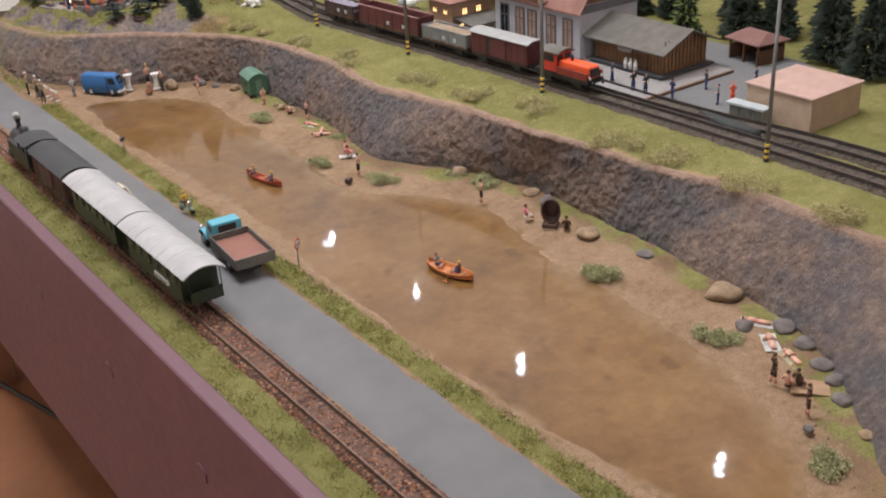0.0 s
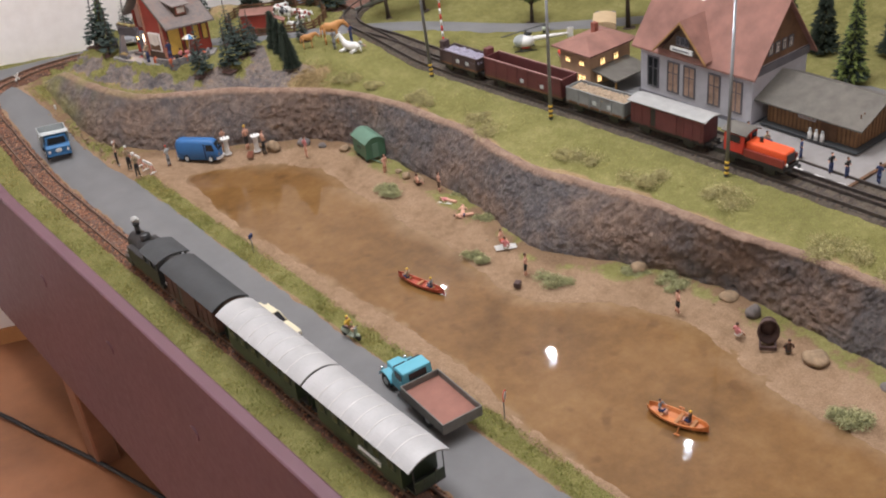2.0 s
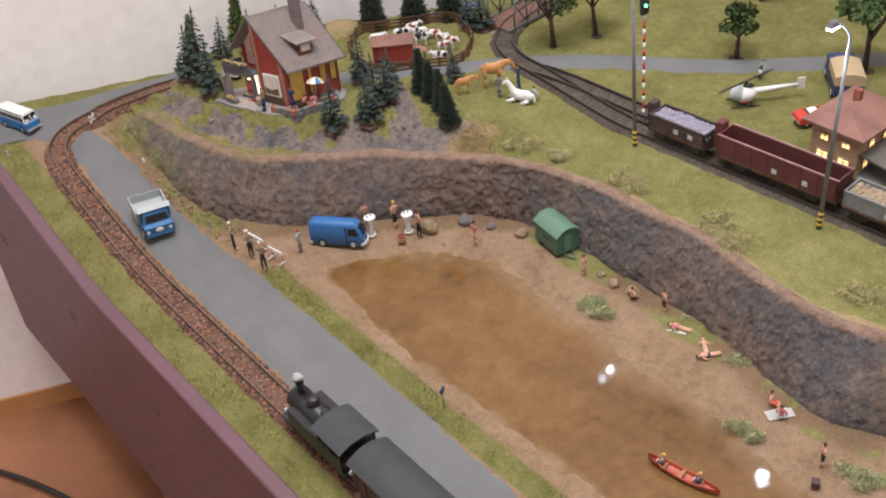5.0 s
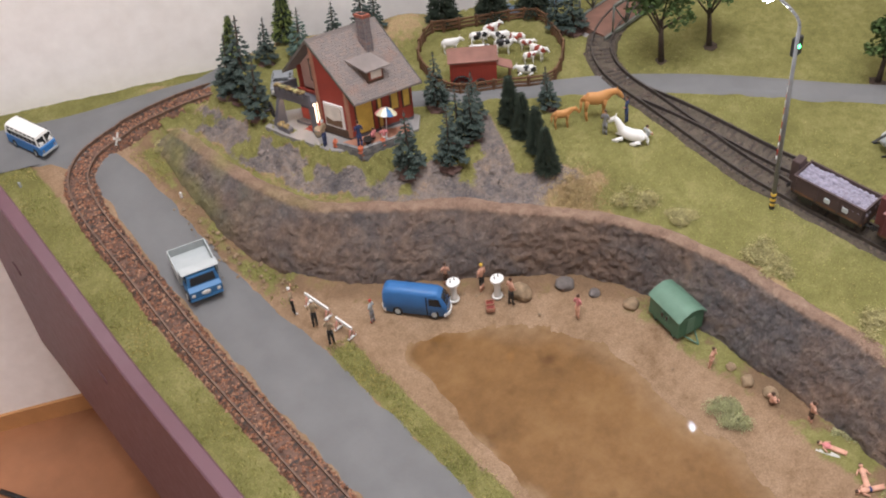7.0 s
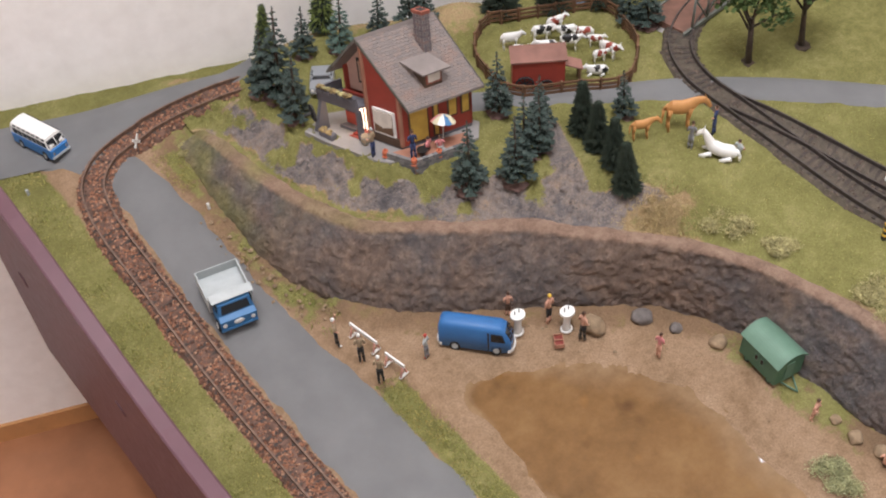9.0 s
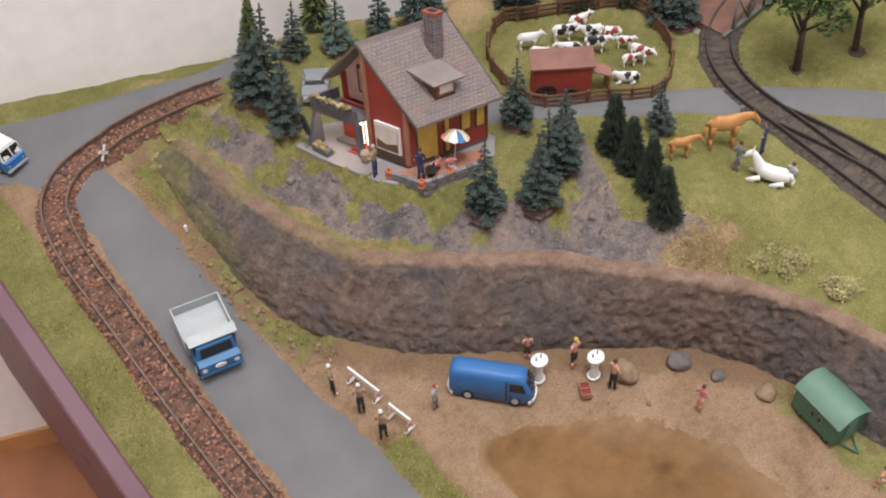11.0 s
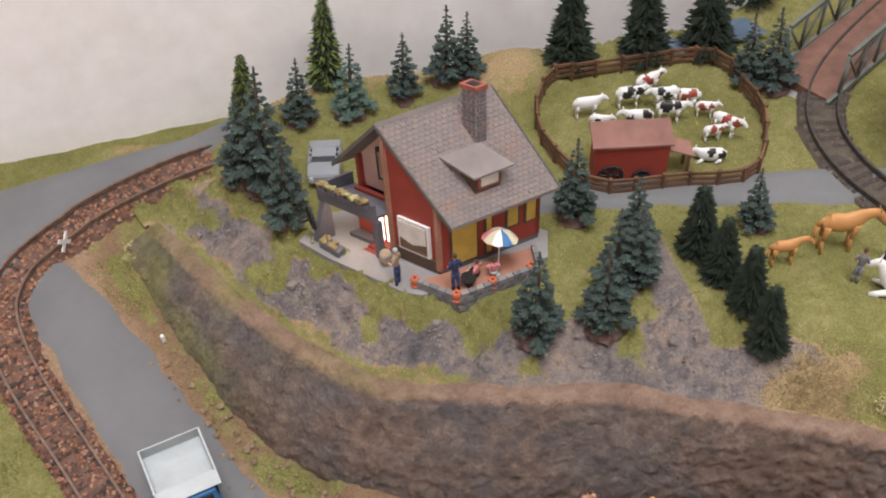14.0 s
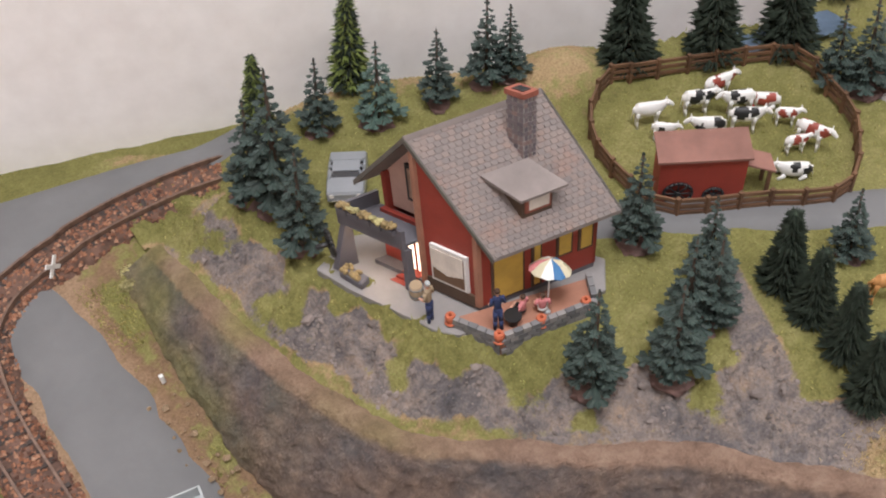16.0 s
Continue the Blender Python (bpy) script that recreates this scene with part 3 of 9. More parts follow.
UP_L = dense([(0.215, 1.262), (0.25, 1.238), (0.30, 1.197), (0.345, 1.158), (0.42, 1.085), (0.50, 1.005), (0.62, 0.90), (0.75, 0.80)], 0.01)
UP_R = dense([(0.225, 1.282), (0.258, 1.256), (0.31, 1.217), (0.36, 1.180), (0.435, 1.105), (0.515, 1.025), (0.635, 0.92), (0.765, 0.82)], 0.01)
ribbon("meadow_road", UP_L, UP_R, lambda x, y: float(high(x, y)) + 0.0022, M_ROAD, "pale grey road across the meadow", "road")
YARD_L = dense([(0.375, 0.50), (0.38, 0.60), (0.405, 0.66), (0.41, 0.83), (0.39, 0.90)], 0.012)
YARD_R = dense([(0.56, 0.50), (0.58, 0.60), (0.56, 0.72), (0.50, 0.83), (0.47, 0.92)], 0.012)
ribbon("station_yard", YARD_L, YARD_R, lambda x, y: float(high(x, y)) + 0.0018, M_ROAD, "grey paved yard round the station", "pavement", across=10)

# table edge, room
bm = bm_new()
secs = []
for y in np.concatenate([[-0.25], np.arange(1.18, 1.46, 0.02), [1.53]]):
    lift = float(low(0, y))
    secs.append([(-0.058, y, -0.21), (-0.047, y, -0.21), (-0.047, y, 0.0115 + lift), (-0.0482, y, 0.0125 + lift), (-0.0568, y, 0.0125 + lift), (-0.058, y, 0.0115 + lift)])
loft(bm, secs)
fascia = tagged(finish("fascia_board", bm, M_FASCIA), "plum-painted wooden fascia board of the layout", "fascia", "", "structure")
for k in range(9):
    bm = bm_new()
    tube(bm, (0, 0, 0), (-0.0012, 0, 0), 0.0075, 0.006, 16)
    ob = part("screw_cover", bm, M_FASCIA, fascia)
    ob.location = (-0.0578, 0.22 + 0.155 * k, -0.055)
bm = bm_new()
box(bm, -1.45, 1.5, -1.25, 2.3, -0.345, -0.335)
tagged(finish("floor", bm, M_FLOOR), "reddish-brown wooden floor", "floor", "", "structure")
for x in (-0.058,):
    for y in (0.72, 1.20):
        bm = bm_new()
        box(bm, x + 0.004, x + 0.03, y, y + 0.035, -0.336, -0.20)
        bevel(bm, 0.002)
        single("table_leg", bm, M_LEGWOOD, "reddish-brown square wooden leg under the layout table", "table leg", None, "table legs")


def wall_slab(name, x0, x1, z0, z1, off, thick, mat):
    bm = bm_new()
    c = [(x0, WALL_A + WALL_S * x0 + off), (x1, WALL_A + WALL_S * x1 + off)]
    nx, ny = 0.403 * thick, 0.915 * thick
    loft(bm, [[(c[0][0], c[0][1], z0), (c[1][0], c[1][1], z0), (c[1][0] + nx, c[1][1] + ny, z0), (c[0][0] + nx, c[0][1] + ny, z0)],
              [(c[0][0], c[0][1], z1), (c[1][0], c[1][1], z1), (c[1][0] + nx, c[1][1] + ny, z1), (c[0][0] + nx, c[0][1] + ny, z1)]])
    return finish(name, bm, mat)


tagged(wall_slab("wall_north", -1.4, 1.7, -0.345, CEILING, 0.006, 0.05, M_ROOMWALL), "plain cream plaster wall", "wall", "", "structure")
tagged(wall_slab("baseboard", -1.4, -0.02, -0.336, -0.312, 0.002, 0.012, M_PINE), "pale pine baseboard", "baseboard", "", "structure")
for nm, b in (("wall_east", (1.45, 1.5, -1.2, 1.2)), ("wall_west", (-1.45, -1.4, -1.2, 2.3)), ("wall_south", (-1.45, 1.5, -1.25, -1.2))):
    bm = bm_new()
    box(bm, *b, -0.345, CEILING)
    tagged(finish(nm, bm, M_ROOMWALL), "plain cream plaster wall", "wall", "", "structure")
bm = bm_new()
box(bm, -1.45, 1.5, -1.25, 2.3, CEILING, CEILING + 0.05)
tagged(finish("ceiling", bm, M_ROOMWALL), "plain cream ceiling", "ceiling", "", "structure")


# ---- tracks ----
def track(points, z, sleepers, ballast, label, bed_mat=None, stones=True):
    """Two rails on sleepers, on a bed of ballast."""
    line = dense(points, 0.0029)
    d = np.gradient(line, axis=0)
    d /= np.linalg.norm(d, axis=1)[:, None]
    nrm = np.stack([d[:, 1], -d[:, 0]], 1)
    top = thing("railway_track", label, "track", pose(0, 0, 0), "tracks", "structure")
    zz = np.array([float(z(x, y)) for x, y in line])
    if ballast:
        prof = [(-0.0145, -0.003), (-0.0105, 0.0022), (-0.004, 0.0028), (0.004, 0.0028), (0.0105, 0.0022), (0.0145, -0.003)]
        verts, faces = [], []
        for i, p in enumerate(line):
            for o, h in prof:
                w = 0.0012 * noise.noise(Vector((p[0] * 260, p[1] * 260, o * 900)))
                q = p + nrm[i] * (o + w)
                verts.append((q[0], q[1], zz[i] + h + w * 0.8))
        k = len(prof)
        faces = [(i * k + j, i * k + j + 1, (i + 1) * k + j + 1, (i + 1) * k + j) for i in range(len(line) - 1) for j in range(k - 1)]
        me = bpy.data.meshes.new("ballast_bed")
        me.from_pydata(verts, [], faces)
        me.materials.append(bed_mat or M_BALLAST)
        bed = new("ballast_bed", me)
        bed.parent = top
        bm = bm_new()
        rnd = random.Random(4)
        sv, sf = [], []
        for i, p in enumerate(line):
            for _ in range(34 if stones else 7):
                o = rnd.uniform(-0.0145, 0.0145)
                if 0.0058 < abs(o) < 0.0082:
                    continue
                q = p + nrm[i] * o + d[i] * rnd.uniform(-0.002, 0.002)
                r = rnd.uniform(0.0006, 0.0016)
                h = zz[i] + (0.0026 if abs(o) < 0.0105 else 0.0022 - (abs(o) - 0.0105) * 1.1)
                b0 = len(sv)
                for a in range(4):
                    an = a * 1.571 + rnd.random()
                    sv.append((q[0] + r * math.cos(an), q[1] + r * math.sin(an), h + rnd.uniform(-0.0003, 0.0003)))
                sv.append((q[0], q[1], h + r * rnd.uniform(0.5, 1.1)))
                sf += [(b0, b0 + 1, b0 + 4), (b0 + 1, b0 + 2, b0 + 4), (b0 + 2, b0 + 3, b0 + 4), (b0 + 3, b0, b0 + 4)]
        me = bpy.data.meshes.new("ballast_stones")
        me.from_pydata(sv, [], sf)
        me.materials.append(M_BALLASTS if stones else M_GREYSTONES)
        st = tagged(new("ballast_stones", me), "rust-brown loose ballast stones" if stones else "grey-brown fine ballast", "", "", "stuff")
        st.parent = top
        bm.free()
    for side in (-1, 1):
        bm = bm_new()
        secs = []
        for i in range(0, len(line), 2):
            c = line[i] + nrm[i] * side * 0.0075
            a, b = c - nrm[i] * 0.0006, c + nrm[i] * 0.0006
            z0, z1 = zz[i] + 0.003, zz[i] + 0.0056
            secs.append([(a[0], a[1], z0), (b[0], b[1], z0), (b[0], b[1], z1), (a[0], a[1], z1)])
        loft(bm, secs)
        part("rail", bm, M_RAIL if stones else M_DARKRAIL, top)
    me = None
    step = 2 if sleepers else 3
    for n, i in enumerate(range(0, len(line), step)):
        if me is None:
            bm = bm_new()
            box(bm, -0.0102, 0.0102, -0.0011, 0.0011, 0.0, 0.0014)
            ob = part("sleeper", bm, M_SLEEPER, top)
            me = ob.data
        else:
            ob = new("sleeper", me)
            ob.parent = top
        ob.matrix_world = pose(line[i][0], line[i][1], zz[i] + (0.0014 if ballast else 0.0008), 0, 0, math.degrees(math.atan2(-d[i][0], d[i][1])))
    return top


def ballast_material():
    m, nt, bsdf = nodes_of("ballast_stone")
    geo = nt.nodes.new("ShaderNodeNewGeometry")
    r = ramp_node(nt, geo.outputs["Random Per Island"], [(0.0, (0.06, 0.03, 0.022)), (0.3, (0.19, 0.085, 0.05)), (0.7, (0.31, 0.14, 0.078)), (1.0, (0.40, 0.24, 0.155))])
    nt.links.new(r.outputs[0], bsdf.inputs["Base Color"])
    bsdf.inputs["Roughness"].default_value = 0.95
    return m


M_BALLASTS = ballast_material()
M_MAINBED = paint("main_line_bed", (0.085, 0.068, 0.05), 0.95, vary=0.35, scale=200, bump=0.5)
M_GREYSTONES = paint("fine_ballast", (0.115, 0.085, 0.065), 0.95, vary=0.4, scale=300)
TRACK_X = -0.006
track([(TRACK_X, -0.12), (TRACK_X, 0.2), (TRACK_X, 0.5), (TRACK_X, 0.8), (TRACK_X, 1.0), (TRACK_X, 1.15), (TRACK_X, 1.25), (TRACK_X, 1.29), (TRACK_X, 1.32), (-0.0065, 1.355), (-0.004, 1.381), (0.003, 1.402), (0.018, 1.417), (0.035, 1.4235), (0.055, 1.427), (0.08, 1.4285), (0.108, 1.4265), (0.13, 1.422), (0.15, 1.414)],
      lambda x, y: float(low(x, y)) if x < 0.058 else 0.0450, True, True, "weathered branch line on rust-brown ballast")
MAIN = [(0.374, 0.15), (0.374, 0.40), (0.371, 0.55), (0.366, 0.70), (0.358, 0.85), (0.348, 1.00), (0.346, 1.08), (0.347, 1.14), (0.353, 1.185), (0.375, 1.217), (0.42, 1.236), (0.50, 1.245), (0.60, 1.235)]
track(MAIN, lambda x, y: float(high(x, y)), True, True, "station main line laid in the meadow", M_MAINBED, False)
track([(0.412, 0.25), (0.408, 0.42), (0.396, 0.52), (0.392, 0.62), (0.393, 0.75), (0.388, 0.87), (0.378, 0.97), (0.367, 1.052), (0.361, 1.089), (0.354, 1.123), (0.3475, 1.15)], lambda x, y: float(high(x, y)), True, True, "station siding beside the platform", M_MAINBED, False)


# ---- vehicles and trains ----
def wheel(parent, x, y, z, r, w, hub=M_CHROME, name="wheel"):
    bm = bm_new()
    tube(bm, (-w / 2, 0, 0), (w / 2, 0, 0), r, r, 18)
    wh = part(name, bm, M_TYRE, parent)
    wh.location = (x, y, z)
    bm = bm_new()
    tube(bm, (-w / 2 - 0.0002, 0, 0), (w / 2 + 0.0002, 0, 0), r * 0.55, r * 0.5, 14)
    part("hub_cap", bm, hub, wh)
    return wh


def arch(w, z0, z1, rise, n=9, inset=0.0):
    """A wagon's end profile with a curved roof: points of (x, z)."""
    top = [(w * math.cos(math.pi * (0.5 + k)) * 1.0, 0) for k in ()]
    pts = [(-w, z0), (w, z0), (w, z1)]
    for i in range(1, n):
        u = 1 - 2 * i / n
        pts.append((w * u, z1 + rise * (1 - u * u)))
    pts.append((-w, z1))
    return pts


def roof_shell(bm, w, z, rise, y0, y1, thick=0.001, n=14, mi=0):
    outer = [(w * (1 - 2 * i / n), z + rise * (1 - (1 - 2 * i / n) ** 2)) for i in range(n + 1)]
    inner = [(x * 0.97, zz - thick) for x, zz in outer[::-1]]
    extrude_y(bm, outer + inner, y0, y1, mi, False)


def bogie_frame(parent, length, z=0.0085):
    bm = bm_new()
    box(bm, -0.0125, 0.0125, -length / 2, length / 2, z, z + 0.003)
    for s in (-1, 1):
        for y in (-length * 0.3, length * 0.3):
            box(bm, s * 0.0105 - 0.001, s * 0.0105 + 0.001, y - 0.005, y + 0.005, z - 0.004, z)
    part("underframe", bm, M_BLACK, parent)
    for y in (-length * 0.3, length * 0.3):
        for s in (-1, 1):
            bm = bm_new()
            tube(bm, (s * 0.0068, 0, 0), (s * 0.0088, 0, 0), 0.0052, seg=16)
            ob = part("wheel", bm, M_BLACK, parent)
            ob.location = (0, y, z - 0.0015)
    for s in (-1, 1):
        for x in (-0.008, 0.008):
            bm = bm_new()
            tube(bm, (x, s * length / 2, z + 0.0015), (x, s * (length / 2 + 0.004), z + 0.0015), 0.0007, seg=8)
            tube(bm, (x, s * (length / 2 + 0.004), z + 0.0015), (x, s * (length / 2 + 0.0048), z + 0.0015), 0.002, seg=12)
            part("buffer", bm, M_BLACK, parent)


def van_body(name, label, category, m, length, body_mat, roof_mat, ribs=0, doors="plank", w=0.0145, z0=0.0115, z1=0.0325, rise=0.0055, group="wagons", writing=False):
    top = thing(name, label, category, m, group)
    h = length / 2
    bm = bm_new()
    extrude_y(bm, arch(w - 0.001, z0, z1, rise * 0.9), -h, h)
    body = part("body", bm, body_mat, top)
    bm = bm_new()
    roof_shell(bm, w + 0.0012, z1, rise, -h - 0.0025, h + 0.0025)
    roof = part("roof", bm, roof_mat, top)
    for k in range(ribs):
        y = -h + (k + 0.5) * 2 * h / ribs
        bm = bm_new()
        roof_shell(bm, w + 0.0014, z1 + 0.0002, rise, y - 0.0004, y + 0.0004, 0.0006)
        part("roof_rib", bm, M_RIB, roof)
    bogie_frame(top, length)
    for s in (-1, 1):
        if doors == "plank":
            n = 9
            for k in range(n):
                y = -h + 0.003 + k * (2 * h - 0.006) / (n - 1)
                bm = bm_new()
                box(bm, s * (w - 0.0012), s * (w - 0.0004), y - 0.0006, y + 0.0006, z0, z1)
                part("batten", bm, body_mat, body)
            bm = bm_new()
            box(bm, s * (w - 0.001), s * (w + 0.0002), -h * 0.28, h * 0.28, z0 + 0.001, z1 - 0.002)
            d = part("sliding_door", bm, body_mat, body)
            # Black panel on the wall stands for the shade inside an open doorway.
            bm = bm_new()
            box(bm, s * (w - 0.001), s * (w - 0.0002), h * 0.29, h * 0.42, z0 + 0.002, z1 - 0.002)
            part("door_gap", bm, M_BLACK, body, "dark open doorway")
        else:
            n = 6
            for k in range(n):
                y = -h * 0.8 + k * (1.6 * h) / (n - 1)
                bm = bm_new()
                box(bm, s * (w - 0.001), s * (w - 0.0003), y - 0.004, y + 0.004, z0 + 0.010, z1 - 0.003)
                win = part("window", bm, M_CREAMFRAME, body)
                bm = bm_new()
                box(bm, s * (w - 0.001), s * (w - 0.00005), y - 0.0032, y + 0.0032, z0 + 0.0108, z1 - 0.0038)
                part("pane", bm, M_GLASS, win)
        if writing:
            bm = bm_new()
            box(bm, s * (w - 0.001), s * (w + 0.0001), -h * 0.55, -h * 0.05, z0 + 0.004, z0 + 0.007)
            part("sign_board", bm, M_WHITE, body, "white name board")
            bm = bm_new()
            box(bm, s * (w - 0.001), s * (w + 0.0004), -h * 0.5, -h * 0.1, z0 + 0.005, z0 + 0.0058)
            part("lettering_bar", bm, M_BLACK, body)
    if doors != "plank":
        for s in (-1, 1):
            bm = bm_new()
            box(bm, -w * 0.8, w * 0.8, s * h, s * (h + 0.0105), z0, z0 + 0.001)
            plat = part("end_platform", bm, M_BLACK, top)
            for x in (-w * 0.78, -w * 0.3, w * 0.3, w * 0.78):
                bm = bm_new()
                tube(bm, (x, s * (h + 0.010), z0), (x, s * (h + 0.010), z0 + 0.010 if abs(x) < w * 0.5 else z1 + 0.001), 0.0004, seg=6)
                part("railing_post", bm, M_BLACK, plat)
            bm = bm_new()
            box(bm, -w * 0.78, w * 0.78, s * (h + 0.0097), s * (h + 0.0103), z0 + 0.0005, z0 + 0.009)
            part("end_panel", bm, M_COACH, plat)
            bm = bm_new()
            roof_shell(bm, w + 0.0012, z1, rise, min(s * (h + 0.0025), s * (h + 0.0115)), max(s * (h + 0.0025), s * (h + 0.0115)))
            part("roof_overhang", bm, roof_mat, top)
    return top


M_RIB = paint("roof_rib_light", (0.55, 0.55, 0.53), 0.5, 0.2)
M_CREAMFRAME = paint("window_frame_green", (0.06, 0.075, 0.05), 0.5)
RAIL_TOP = 0.0056


def steam_loco(m):
    top = thing("steam_locomotive", "small black tank steam locomotive with red wheels", "locomotive", m)
    bm = bm_new()
    box(bm, -0.013, 0.013, -0.036, 0.036, 0.009, 0.012)
    part("frame", bm, M_BLACK, top)
    for y in (-0.018, 0.0, 0.018):
        for s in (-1, 1):
            bm = bm_new()
            tube(bm, (s * 0.0068, y, 0.0065), (s * 0.009, y, 0.0065), 0.0066, seg=20)
            part("driving_wheel", bm, M_REDDARK, top, "dark red spoked driving wheel")
    bm = bm_new()
    tube(bm, (0, -0.008, 0.0225), (0, 0.034, 0.0225), 0.0085, seg=24)
    tube(bm, (0, 0.034, 0.0225), (0, 0.0355, 0.0225), 0.0085, 0.0055, seg=24)
    part("boiler", bm, M_BLACK, top)
    for s in (-1, 1):
        bm = bm_new()
        box(bm, s * 0.0075, s * 0.0135, -0.012, 0.026, 0.012, 0.0245)
        bevel(bm, 0.0008, 2)
        part("side_tank", bm, M_BLACK, top)
        bm = bm_new()
        box(bm, s * 0.010, s * 0.0135, 0.022, 0.034, 0.006, 0.0115)
        bevel(bm, 0.001, 2)
        part("cylinder", bm, M_BLACK, top)
        bm = bm_new()
        box(bm, s * 0.0095, s * 0.0105, -0.02, 0.024, 0.0058, 0.007)
        part("coupling_rod", bm, M_CHROME, top)
        bm = bm_new()
        tube(bm, (s * 0.009, 0.036, 0.0135), (s * 0.009, 0.0375, 0.0135), 0.0014, seg=12)
        part("head_lamp", bm, M_WHITE, top)
        bm = bm_new()
        tube(bm, (s * 0.009, -0.0365, 0.0135), (s * 0.009, -0.038, 0.0135), 0.0018, seg=12)
        part("tail_lamp", bm, M_WHITE, top)
    bm = bm_new()
    tube(bm, (0, 0.027, 0.030), (0, 0.027, 0.038), 0.0024, 0.0021, 14)
    tube(bm, (0, 0.027, 0.038), (0, 0.027, 0.0405), 0.0024, 0.0032, 14)
    part("chimney", bm, M_BLACK, top)
    bm = bm_new()
    for k in range(7):
        a = k * 0.9
        ball(bm, (0.0014 * math.cos(a), 0.027 + 0.0014 * math.sin(a), 0.0432 + 0.0007 * (k % 3)), 0.0022, rough=0.5)
    part("smoke_puff", bm, M_WOOL, top, "tuft of grey cotton wool smoke")
    bm = bm_new()
    tube(bm, (0, 0.013, 0.029), (0, 0.013, 0.0345), 0.0045, seg=18)
    ball(bm, (0, 0.013, 0.0345), 0.0045, sz=0.45, seg=16)
    part("steam_dome", bm, M_BLACK, top)
    bm = bm_new()
    tube(bm, (0, 0.001, 0.029), (0, 0.001, 0.0325), 0.0024, seg=12)
    part("safety_valve", bm, M_BLACK, top)
    bm = bm_new()
    box(bm, -0.0137, 0.0137, -0.034, -0.009, 0.012, 0.0245)
    part("cab_lower", bm, M_BLACK, top)
    for x in (-0.013, 0.013):
        for y in (-0.0335, -0.0215, -0.0095):
            bm = bm_new()
            box(bm, x - 0.0007, x + 0.0007, y - 0.001, y + 0.001, 0.0245, 0.0335)
            part("cab_pillar", bm, M_BLACK, top)
    bm = bm_new()
    roof_shell(bm, 0.0152, 0.0333, 0.0038, -0.0375, -0.0055, 0.0009)
    part("cab_roof", bm, M_DARK, top, "dark grey curved cab roof")
    for s in (-1, 1):
        for x in (-0.008, 0.008):
            bm = bm_new()
            tube(bm, (x, s * 0.036, 0.0105), (x, s * 0.0405, 0.0105), 0.0018, seg=12)
            part("buffer", bm, M_BLACK, top)
    return top


M_REDDARK = paint("wheel_red", (0.20, 0.03, 0.02), 0.5)
M_WOOL = paint("grey_wool", (0.45, 0.45, 0.43), 1.0, vary=0.1)
FRONT = 1.01
steam_loco(pose(TRACK_X, FRONT - 0.038, RAIL_TOP - 0.0002))
van_body("box_wagon", "brown planked box wagon with a dark grey curved roof", "wagon", pose(TRACK_X, FRONT - 0.126, RAIL_TOP), 0.082, M_WAGON, M_DARK, group="steam train")
van_body("passenger_coach", "dark green passenger coach with a ribbed silver roof", "coach", pose(TRACK_X, FRONT - 0.232, RAIL_TOP), 0.092, M_COACH, M_SILVER, 7, "glass", group="steam train")
van_body("passenger_coach", "dark green passenger coach with a ribbed silver roof", "coach", pose(TRACK_X, FRONT - 0.349, RAIL_TOP), 0.092, M_COACH, M_SILVER, 7, "glass", group="steam train", writing=True)


def main_at(y):
    line = dense(MAIN, 0.004)
    i = int(np.argmin(np.abs(line[:, 1] - y) + (line[:, 0] > 0.40)))
    d = line[min(i + 1, len(line) - 1)] - line[max(i - 1, 0)]
    return line[i][0], line[i][1], math.degrees(math.atan2(-d[0], d[1]))


def on_main(y):
    x, yy, a = main_at(y)
    return pose(x, yy, float(high(x, yy)) + RAIL_TOP - 0.001, 0, 0, a) @ Matrix.Diagonal((0.74, 1, 1, 1))


